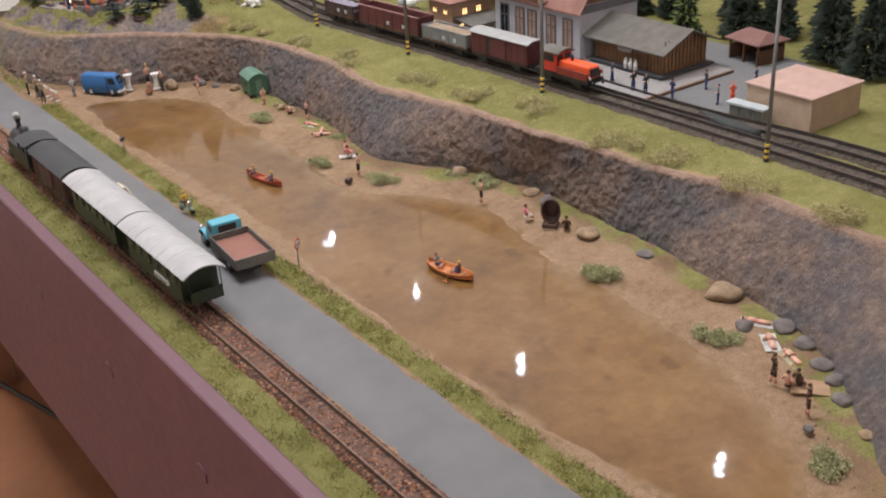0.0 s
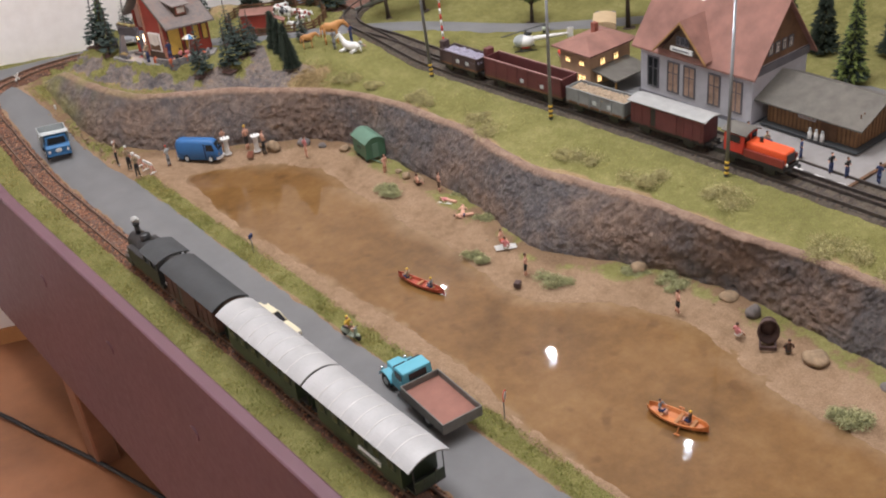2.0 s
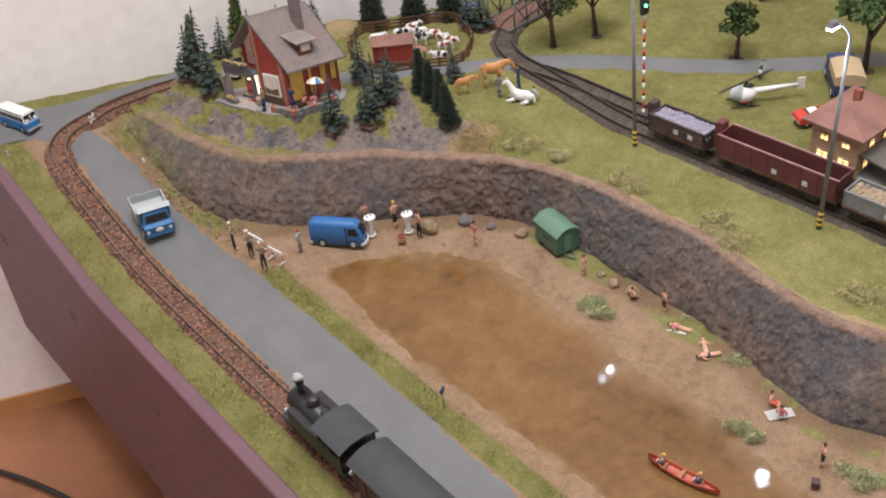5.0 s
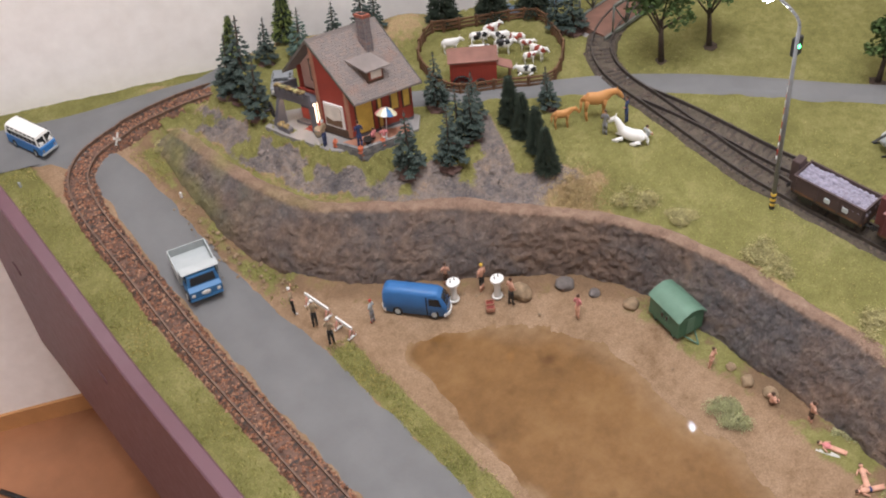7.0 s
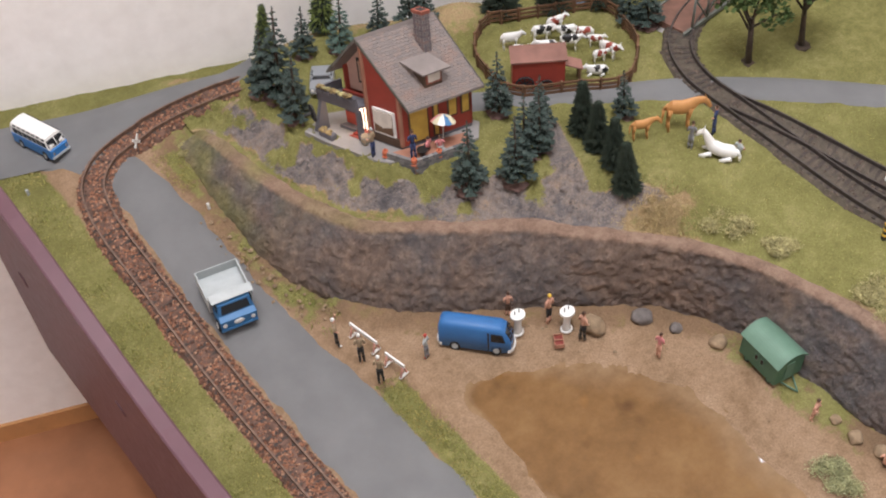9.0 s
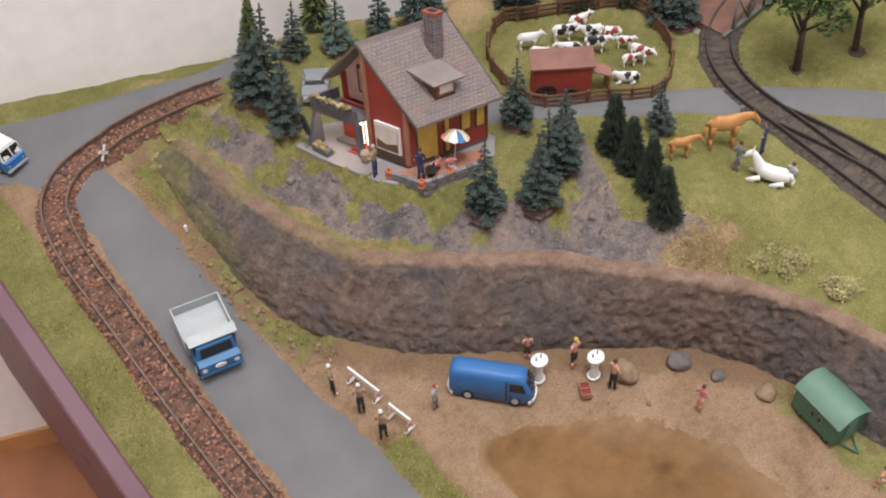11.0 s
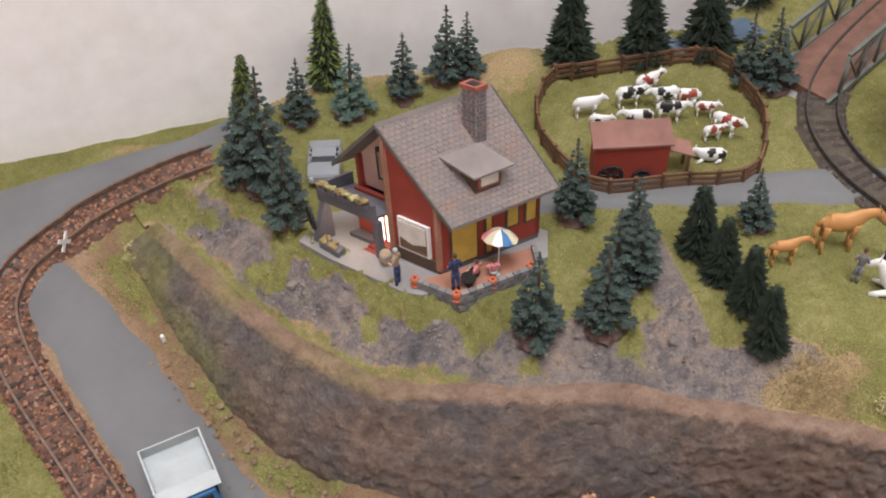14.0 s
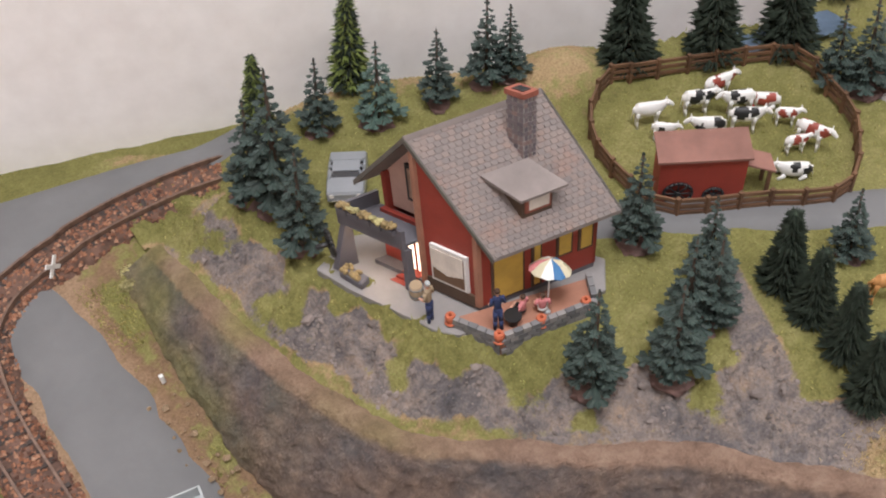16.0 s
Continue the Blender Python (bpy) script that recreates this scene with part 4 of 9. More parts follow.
def open_wagon(label, m, length, height, mat, load=None, brake=True, w=0.0135):
    top = thing("open_wagon", label, "wagon", m, "goods train")
    h = length / 2
    bm = bm_new()
    box(bm, -w, w, -h, h, 0.0105, 0.0125)
    part("wagon_floor", bm, M_WOOD, top)
    z1 = 0.0125 + height
    for nm, b in (("side_wall", (-w, -w + 0.0012, -h, h)), ("side_wall", (w - 0.0012, w, -h, h)), ("end_wall", (-w, w, -h, -h + 0.0012)), ("end_wall", (-w, w, h - 0.0012, h))):
        bm = bm_new()
        box(bm, *b, 0.0122, z1)
        part(nm, bm, mat, top)
    n = max(4, int(length / 0.011))
    for s in (-1, 1):
        for k in range(n):
            y = -h + 0.002 + k * (2 * h - 0.004) / (n - 1)
            bm = bm_new()
            box(bm, s * w, s * (w + 0.0007), y - 0.0006, y + 0.0006, 0.011, z1)
            part("stanchion", bm, mat, top)
        bm = bm_new()
        box(bm, s * (w - 0.0013), s * (w + 0.0005), -h, h, z1 - 0.0008, z1 + 0.0004)
        part("top_rail", bm, mat if load is not None else M_PINKRAIL, top)
        for y in (-h * 0.5, 0.0):
            bm = bm_new()
            box(bm, s * (w + 0.0002), s * (w + 0.0009), y - 0.002, y + 0.002, 0.015, 0.0185)
            part("lettering_bar", bm, M_LGREY, top)
    if brake:
        bm = bm_new()
        box(bm, -0.006, 0.006, h, h + 0.006, 0.0125, z1 + 0.006)
        bevel(bm, 0.0006)
        part("brakeman_cabin", bm, mat, top)
    if load is not None:
        bm = bm_new()
        n = 14
        for i in range(n):
            for j in range(5):
                ball(bm, (-w * 0.75 + j * w * 0.37, -h * 0.9 + i * 1.8 * h / (n - 1), z1 - 0.0042 + 0.0012 * noise.noise(Vector((i * 1.3, j * 2.1, length * 99)))), 0.0034, seg=6, rings=4, rough=0.5)
        part("load", bm, load, top)
    bogie_frame(top, length)
    return top


M_PINKRAIL = paint("faded_rail", (0.30, 0.16, 0.15), 0.7)
M_LOADW = paint("load_pale", (0.27, 0.25, 0.31), 0.9, vary=0.3, scale=300)
M_LOADG = paint("load_gravel", (0.33, 0.25, 0.17), 0.95, vary=0.3, scale=300)
open_wagon("brown open wagon loaded with pale lumps", on_main(0.985), 0.052, 0.011, paint("wagon_umber", (0.065, 0.04, 0.038), 0.7), M_LOADW)
open_wagon("dark red high-sided open wagon, empty", on_main(0.900), 0.098, 0.0165, M_OXIDE)
open_wagon("grey open wagon loaded with gravel", on_main(0.812), 0.066, 0.0115, M_GREYW, M_LOADG, False)
M_BOXROOF = paint("box_wagon_roof", (0.30, 0.30, 0.29), 0.7, vary=0.12)
van_body("box_wagon", "dark red box wagon with a pale grey roof", "wagon", on_main(0.735), 0.074, M_OXIDE, M_BOXROOF, group="goods train", w=0.0135, z0=0.0105, z1=0.030, rise=0.0025)


def diesel(m):
    top = thing("diesel_locomotive", "small orange-red diesel shunter with a grey cab roof", "locomotive", m, "goods train")
    bm = bm_new()
    box(bm, -0.0135, 0.0135, -0.031, 0.031, 0.009, 0.0125)
    part("frame", bm, M_BLACK, top)
    bm = bm_new()
    box(bm, -0.009, 0.009, -0.030, 0.006, 0.0125, 0.0235)
    bevel(bm, 0.0022, 3)
    part("bonnet", bm, M_ORANGE, top)
    bm = bm_new()
    box(bm, -0.0125, 0.0125, 0.006, 0.024, 0.0125, 0.0295)
    bevel(bm, 0.001, 2)
    cab = part("cab", bm, M_RED, top)
    for b in ((-0.0128, -0.0122, 0.009, 0.021), (0.0122, 0.0128, 0.009, 0.021), (-0.010, -0.002, 0.0055, 0.0061), (0.002, 0.010, 0.0055, 0.0061)):
        bm = bm_new()
        box(bm, *b, 0.0215, 0.0275)
        part("window", bm, M_GLASS, cab)
    bm = bm_new()
    roof_shell(bm, 0.0138, 0.0293, 0.003, 0.003, 0.026)
    part("cab_roof", bm, M_FELT, top, "grey cab roof")
    bm = bm_new()
    tube(bm, (0, -0.004, 0.0232), (0, -0.004, 0.0275), 0.0016, seg=10)
    part("exhaust", bm, M_BLACK, top)
    bm = bm_new()
    box(bm, -0.007, 0.007, -0.0306, -0.0298, 0.0145, 0.0215)
    part("radiator_grille", bm, M_BLACK, top)
    bogie_frame(top, 0.060)
    for s in (-1, 1):
        bm = bm_new()
        tube(bm, (s * 0.009, -0.031, 0.0145), (s * 0.009, -0.0322, 0.0145), 0.0013, seg=10)
        part("head_lamp", bm, M_WHITE, top)
        bm = bm_new()
        box(bm, s * 0.0105, s * 0.0135, -0.030, 0.005, 0.0125, 0.0185)
        part("handrail_panel", bm, M_REDDARK, top)
    return top


diesel(on_main(0.655))


def saloon(name, label, m, body, roof, length=0.046, width=0.0185, height=0.0155, group="", glass=M_GLASS):
    """A car with bonnet, cabin and boot; the front looks along -y."""
    top = thing(name, label, "car", m, group)
    h, w = length / 2, width / 2
    bm = bm_new()
    secs = []
    for y, z0, z1, k in ((-h, 0.0045, 0.0075, 0.90), (-h * 0.93, 0.0035, 0.0086, 0.97), (-h * 0.4, 0.003, 0.0093, 1.0), (h * 0.5, 0.003, 0.0093, 1.0), (h * 0.92, 0.0035, 0.0088, 0.97), (h, 0.0045, 0.0078, 0.90)):
        secs.append([(-w * k, y, z0), (w * k, y, z0), (w * k, y, z1 - 0.001), (w * k * 0.93, y, z1), (-w * k * 0.93, y, z1), (-w * k, y, z1 - 0.001)])
    loft(bm, secs, smooth=False)
    body_ob = part("body", bm, body, top)
    bm = bm_new()
    loft(bm, [[(-w * 0.88, -h * 0.38, 0.009), (w * 0.88, -h * 0.38, 0.009), (w * 0.88, h * 0.55, 0.009), (-w * 0.88, h * 0.55, 0.009)],
              [(-w * 0.72, -h * 0.12, height - 0.0008), (w * 0.72, -h * 0.12, height - 0.0008), (w * 0.72, h * 0.36, height - 0.0008), (-w * 0.72, h * 0.36, height - 0.0008)]])
    part("glazing", bm, glass, body_ob)
    bm = bm_new()
    box(bm, -w * 0.72, w * 0.72, -h * 0.13, h * 0.37, height - 0.0009, height)
    bevel(bm, 0.0004, 2)
    part("roof", bm, roof, body_ob)
    for s in (-1, 1):
        bm = bm_new()
        for y0, y1 in ((-h * 0.38, -h * 0.12), (h * 0.55, h * 0.36), (h * 0.12, h * 0.12)):
            tube(bm, (s * w * 0.88, y0, 0.0091), (s * w * 0.73, y1, height - 0.0005), 0.0006, seg=6)
        part("roof_pillars", bm, body, body_ob)
        for y in (-h * 0.62, h * 0.60):
            wheel(top, s * (w - 0.0016), y, 0.0037, 0.0037, 0.0026)
        bm = bm_new()
        tube(bm, (s * w * 0.7, -h * 0.985, 0.0068), (s * w * 0.7, -h * 1.005, 0.0068), 0.0011, seg=10)
        part("headlight", bm, M_WHITE, body_ob)
        bm = bm_new()
        box(bm, s * w * 0.55, s * w * 0.85, h * 0.985, h * 1.005, 0.006, 0.0075)
        part("tail_light", bm, M_RED, body_ob)
    for y in (-h, h):
        bm = bm_new()
        box(bm, -w * 0.95, w * 0.95, y - 0.0007, y + 0.0007, 0.0038, 0.005)
        bevel(bm, 0.0003)
        part("bumper", bm, M_CHROME, body_ob)
    return top


saloon("car", "cream two-door coupe standing on the road", pose(0.0205, 0.838, 0.0022, 0, 0, 3), M_CREAM, M_CREAM, 0.058, 0.021, 0.016)


def flatbed(m):
    top = thing("flatbed_truck", "light blue bonneted truck with a grey dropside flatbed", "truck", m)
    bm = bm_new()
    box(bm, -0.005, 0.005, -0.028, 0.05, 0.006, 0.009)
    part("chassis", bm, M_BLACK, top)
    bm = bm_new()
    loft(bm, [[(-0.0055, -0.032, 0.007), (0.0055, -0.032, 0.007), (0.0048, -0.032, 0.0145), (-0.0048, -0.032, 0.0145)],
              [(-0.0085, -0.013, 0.007), (0.0085, -0.013, 0.007), (0.0078, -0.013, 0.017), (-0.0078, -0.013, 0.017)]])
    bevel(bm, 0.001, 2)
    part("bonnet", bm, M_LBLUE, top)
    for s in (-1, 1):
        bm = bm_new()
        secs = []
        for k in range(8):
            a = math.pi * (0.05 + 0.9 * k / 7)
            y, z = -0.0235 - 0.0078 * math.cos(a), 0.0062 + 0.0062 * math.sin(a)
            secs.append([(s * 0.0055, y, z), (s * 0.0125, y, z), (s * 0.0125, y, z + 0.001), (s * 0.0055, y, z + 0.001)])
        loft(bm, secs)
        part("mudguard", bm, M_LBLUE, top)
        wheel(top, s * 0.0098, -0.0235, 0.0058, 0.0058, 0.004, M_LGREY)
        wheel(top, s * 0.0098, 0.030, 0.0058, 0.0058, 0.0052, M_LGREY)
        bm = bm_new()
        ball(bm, (s * 0.0095, -0.0315, 0.0115), 0.0016, seg=10)
        part("headlight", bm, M_CHROME, top)
    bm = bm_new()
    loft(bm, [[(-0.0125, -0.014, 0.009), (0.0125, -0.014, 0.009), (0.0125, 0.002, 0.009), (-0.0125, 0.002, 0.009)],
              [(-0.0122, -0.0135, 0.0175), (0.0122, -0.0135, 0.0175), (0.0122, 0.002, 0.0175), (-0.0122, 0.002, 0.0175)],
              [(-0.0112, -0.0100, 0.0255), (0.0112, -0.0100, 0.0255), (0.0112, 0.0015, 0.0255), (-0.0112, 0.0015, 0.0255)]])
    bevel(bm, 0.0012, 2)
    cab = part("cab", bm, M_LBLUE, top)
    for b in ((-0.0105, -0.0008, -0.0128, -0.0119), (0.0008, 0.0105, -0.0128, -0.0119)):
        bm = bm_new()
        box(bm, *b, 0.0178, 0.0240)
        part("windscreen", bm, M_GLASS, cab)
    for s in (-1, 1):
        bm = bm_new()
        box(bm, s * 0.0115, s * 0.0121, -0.0085, 0.0, 0.0172, 0.0235)
        part("side_window", bm, M_GLASS, cab)
    bm = bm_new()
    box(bm, -0.007, 0.007, 0.0015, 0.0022, 0.0182, 0.0235)
    part("rear_window", bm, M_GLASS, cab)
    bm = bm_new()
    box(bm, -0.0148, 0.0148, 0.004, 0.054, 0.0115, 0.0135)
    bed = part("bed_floor", bm, M_BEDBROWN, top, "brown timber bed floor")
    for nm, b in (("dropside", (-0.0155, -0.0146, 0.0035, 0.0545)), ("dropside", (0.0146, 0.0155, 0.0035, 0.0545)), ("headboard", (-0.0155, 0.0155, 0.0030, 0.0040)), ("tailboard", (-0.0155, 0.0155, 0.0540, 0.0549))):
        bm = bm_new()
        box(bm, *b, 0.0105, 0.0188)
        bevel(bm, 0.0003)
        part(nm, bm, M_BEDGREY, top)


flatbed(pose(0.0515, 0.692, 0.0022, 0, 0, 180 - 5))


def dump_truck(m):
    top = thing("dump_truck", "blue forward-control truck with a light grey tipper body", "truck", m)
    bm = bm_new()
    box(bm, -0.006, 0.006, -0.026, 0.03, 0.005, 0.008)
    part("chassis", bm, M_BLACK, top)
    bm = bm_new()
    loft(bm, [[(-0.0108, -0.0285, 0.0045), (0.0108, -0.0285, 0.0045), (0.0115, -0.010, 0.0045), (-0.0115, -0.010, 0.0045)],
              [(-0.0110, -0.0285, 0.0115), (0.0110, -0.0285, 0.0115), (0.0115, -0.010, 0.0120), (-0.0115, -0.010, 0.0120)],
              [(-0.0105, -0.0225, 0.0125), (0.0105, -0.0225, 0.0125), (0.0112, -0.010, 0.0125), (-0.0112, -0.010, 0.0125)],
              [(-0.0095, -0.0195, 0.0195), (0.0095, -0.0195, 0.0195), (0.0100, -0.010, 0.0195), (-0.0100, -0.010, 0.0195)]])
    bevel(bm, 0.0012, 2)
    cab = part("cab", bm, M_TRUCKBLUE, top)
    bm = bm_new()
    loft(bm, [[(-0.0085, -0.0228, 0.0135), (0.0085, -0.0228, 0.0135), (0.0085, -0.0215, 0.0135), (-0.0085, -0.0215, 0.0135)],
              [(-0.0078, -0.0203, 0.0185), (0.0078, -0.0203, 0.0185), (0.0078, -0.019, 0.0185), (-0.0078, -0.019, 0.0185)]])
    part("windscreen", bm, M_GLASS, cab)
    for s in (-1, 1):
        bm = bm_new()
        box(bm, s * 0.0098, s * 0.0108, -0.0188, -0.012, 0.0132, 0.0182)
        part("side_window", bm, M_GLASS, cab)
        wheel(top, s * 0.0098, -0.020, 0.0048, 0.0048, 0.0036, M_WHITE)
        wheel(top, s * 0.0098, 0.010, 0.0048, 0.0048, 0.0040, M_WHITE)
        wheel(top, s * 0.0098, 0.0215, 0.0048, 0.0048, 0.0040, M_WHITE)
        bm = bm_new()
        tube(bm, (s * 0.0085, -0.0282, 0.0085), (s * 0.0085, -0.0292, 0.0085), 0.0013, seg=12)
        part("headlight", bm, M_WHITE, cab)
    bm = bm_new()
    ball(bm, (0, -0.0288, 0.0088), 0.0032, 1, 0.25, 0.6, seg=14)
    part("grille_badge", bm, M_WHITE, cab, "white oval grille")
    bm = bm_new()
    box(bm, -0.0112, 0.0112, -0.0297, -0.0285, 0.004, 0.0058)
    bevel(bm, 0.0004)
    part("bumper", bm, M_TRUCKBLUE, cab)
    bm = bm_new()
    box(bm, -0.0125, 0.0125, -0.0085, 0.0285, 0.0085, 0.0105)
    part("bed_floor", bm, M_LGREY, top)
    for nm, b in (("side_board", (-0.0130, -0.0122, -0.009, 0.029)), ("side_board", (0.0122, 0.0130, -0.009, 0.029)), ("tailgate", (-0.0130, 0.0130, 0.0282, 0.0290))):
        bm = bm_new()
        box(bm, *b, 0.0085, 0.0165)
        part(nm, bm, M_LGREY, top)
    bm = bm_new()
    loft(bm, [[(-0.0130, -0.0095, 0.0085), (0.0130, -0.0095, 0.0085), (0.0130, -0.0085, 0.0085), (-0.0130, -0.0085, 0.0085)],
              [(-0.0130, -0.0095, 0.0205), (0.0130, -0.0095, 0.0205), (0.0130, -0.0085, 0.0205), (-0.0130, -0.0085, 0.0205)],
              [(-0.0125, -0.0185, 0.0215), (0.0125, -0.0185, 0.0215), (0.0125, -0.0085, 0.0218), (-0.0125, -0.0085, 0.0218)]])
    part("cab_guard", bm, M_LGREY, top)


M_TRUCKBLUE = paint("truck_blue", (0.035, 0.15, 0.33), 0.5, vary=0.08)
dump_truck(Matrix(((1.03, 0.06, 0, 0.0250), (-0.34, 0.66, 0, 1.2745), (-0.07, 0.17, 1.25, float(low(0.02, 1.2765)) + 0.0022), (0, 0, 0, 1))))


def panel_van(m):
    top = thing("panel_van", "bright blue rounded panel van with white bumpers", "van", m)
    bm = bm_new()
    h, w = 0.0245, 0.0098
    secs = []
    for y, zt, zb, k in ((-h, 0.0115, 0.0045, 0.86), (-h * 0.96, 0.0140, 0.0032, 0.94), (-h * 0.80, 0.0190, 0.0028, 0.98), (-h * 0.66, 0.0205, 0.0028, 1.0), (h * 0.8, 0.0208, 0.0028, 1.0), (h * 0.95, 0.0200, 0.0032, 0.97), (h, 0.0180, 0.0045, 0.90)):
        ww = w * k
        secs.append([(-ww, y, zb), (ww, y, zb), (ww, y, 0.0105), (ww * 0.93, y, zt - 0.0025), (ww * 0.74, y, zt - 0.0006), (ww * 0.35, y, zt), (-ww * 0.35, y, zt), (-ww * 0.74, y, zt - 0.0006), (-ww * 0.93, y, zt - 0.0025), (-ww, y, 0.0105)])
    loft(bm, secs, smooth=True)
    body = part("body", bm, M_BLUE, top)
    for s in (-1, 1):
        bm = bm_new()
        loft(bm, [[(s * 0.0008, -h * 1.015, 0.0118), (s * 0.0074, -h * 0.995, 0.0118), (s * 0.0072, -h * 0.94, 0.0118), (s * 0.0008, -h * 0.955, 0.0118)],
                  [(s * 0.0008, -h * 0.875, 0.0183), (s * 0.0066, -h * 0.86, 0.0178), (s * 0.0064, -h * 0.80, 0.0178), (s * 0.0008, -h * 0.815, 0.0183)]])
        part("windscreen", bm, M_GLASS, body)
        bm = bm_new()
        loft(bm, [[(s * 0.0088, -h * 0.84, 0.0112), (s * 0.0100, -h * 0.84, 0.0112), (s * 0.0100, -h * 0.45, 0.0112), (s * 0.0088, -h * 0.45, 0.0112)],
                  [(s * 0.0084, -h * 0.76, 0.0170), (s * 0.0097, -h * 0.76, 0.0170), (s * 0.0097, -h * 0.45, 0.0170), (s * 0.0084, -h * 0.45, 0.0170)]])
        part("side_window", bm, M_GLASS, body)
        for y in (-0.0145, 0.0135):
            wheel(top, s * 0.0083, y, 0.0038, 0.0038, 0.003, M_LGREY)
        bm = bm_new()
        tube(bm, (s * 0.0066, -h * 0.985, 0.0082), (s * 0.0066, -h * 1.005, 0.0082), 0.0014, seg=12)
        part("headlight", bm, M_CHROME, body)
        bm = bm_new()
        box(bm, s * 0.0096, s * 0.0100, -h * 0.4, -h * 0.36, 0.0035, 0.018)
        part("door_seam", bm, M_GLASS, body)
    for y, s in ((-h, -1), (h, 1)):
        bm = bm_new()
        secs = []
        for k in range(9):
            x = -0.0105 + 0.021 * k / 8
            yy = y + s * 0.0012 - s * 0.0035 * (abs(x) / 0.0105) ** 3
            secs.append([(x, yy, 0.0034), (x, yy + s * 0.0008, 0.0034), (x, yy + s * 0.0008, 0.0056), (x, yy, 0.0056)])
        loft(bm, secs)
        part("bumper", bm, M_WHITE, body)


panel_van(pose(0.1285, 1.1525, 0.002) @ squat(0.70, 1.0) @ pose(0, 0, 0, 0, 0, 40) @ Matrix.Diagonal((0.92, 0.94, 1.18, 1)))


def bus(m):
    top = thing("bus", "blue and white vintage coach with roof windows", "bus", m)
    h, w = 0.040, 0.0125
    bm = bm_new()
    secs = []
    for y, z0, z1, k in ((-h, 0.005, 0.012, 0.86), (-h * 0.95, 0.0035, 0.013, 0.96), (h * 0.93, 0.0035, 0.013, 0.97), (h, 0.005, 0.0125, 0.88)):
        secs.append([(-w * k, y, z0), (w * k, y, z0), (w * k, y, z1), (-w * k, y, z1)])
    loft(bm, secs)
    part("lower_body", bm, M_BUSBLUE, top, "blue lower body")
    bm = bm_new()
    secs = []
    for y, z1, k in ((-h * 0.95, 0.015, 0.92), (-h * 0.84, 0.0235, 0.9), (h * 0.88, 0.0235, 0.9), (h * 0.97, 0.018, 0.9)):
        ww = w * k
        secs.append([(-ww, y, 0.0128), (ww, y, 0.0128), (ww * 0.97, y, z1 - 0.003), (ww * 0.8, y, z1 - 0.0008), (ww * 0.3, y, z1), (-ww * 0.3, y, z1), (-ww * 0.8, y, z1 - 0.0008), (-ww * 0.97, y, z1 - 0.003)])
    loft(bm, secs)
    up = part("upper_body", bm, M_WHITE, top, "white upper body and roof")
    for s in (-1, 1):
        for k in range(7):
            y = -h * 0.72 + k * h * 0.235
            bm = bm_new()
            box(bm, s * w * 0.86, s * w * 0.925, y - 0.0036, y + 0.0036, 0.0142, 0.0192)
            part("side_window", bm, M_GLASS, up)
            bm = bm_new()
            box(bm, s * w * 0.75, s * w * 0.86, y - 0.0032, y + 0.0032, 0.0207, 0.0219)
            part("roof_window", bm, M_GLASS, up)
        bm = bm_new()
        loft(bm, [[(s * 0.0006, -h * 0.965, 0.0142), (s * 0.0105, -h * 0.945, 0.0142), (s * 0.0105, -h * 0.92, 0.0142), (s * 0.0006, -h * 0.94, 0.0142)],
                  [(s * 0.0006, -h * 0.875, 0.0212), (s * 0.0098, -h * 0.865, 0.0208), (s * 0.0098, -h * 0.84, 0.0208), (s * 0.0006, -h * 0.85, 0.0212)]])
        part("windscreen", bm, M_GLASS, up)
        for y in (-h * 0.62, h * 0.55):
            wheel(top, s * 0.0112, y, 0.0046, 0.0046, 0.003, M_LGREY)
        bm = bm_new()
        tube(bm, (s * 0.0085, -h * 0.99, 0.0085), (s * 0.0085, -h * 1.01, 0.0085), 0.0014, seg=12)
        part("headlight", bm, M_CHROME, top)
    bm = bm_new()
    box(bm, -w * 0.95, w * 0.95, -h - 0.001, -h + 0.0004, 0.0042, 0.006)
    part("bumper", bm, M_LGREY, top)


M_BUSBLUE = paint("bus_blue", (0.03, 0.17, 0.45), 0.4, vary=0.06)
bus(Matrix(((0.64, -0.27, 0, -0.0060), (0.02, 0.44, 0, 1.4585), (0, 0, 0.85, 0.0478), (0, 0, 0, 1))))


# ---- buildings on the meadow ----
def hz(x, y):
    return float(high(x, y))


def gable_roof(bm, x0, x1, y0, y1, ze, zr, over=0.006, thick=0.0016, mi=0):
    """Two slopes with the ridge along y."""
    xm = (x0 + x1) / 2
    k = (zr - ze) / (xm - x0)
    for s, xe in ((-1, x0 - over), (1, x1 + over)):
        z = ze - k * over
        prof = [(xe, z), (xm, zr), (xm, zr + thick), (xe, z + thick)]
        extrude_y(bm, prof if s > 0 else prof[::-1], y0 - over, y1 + over, mi)


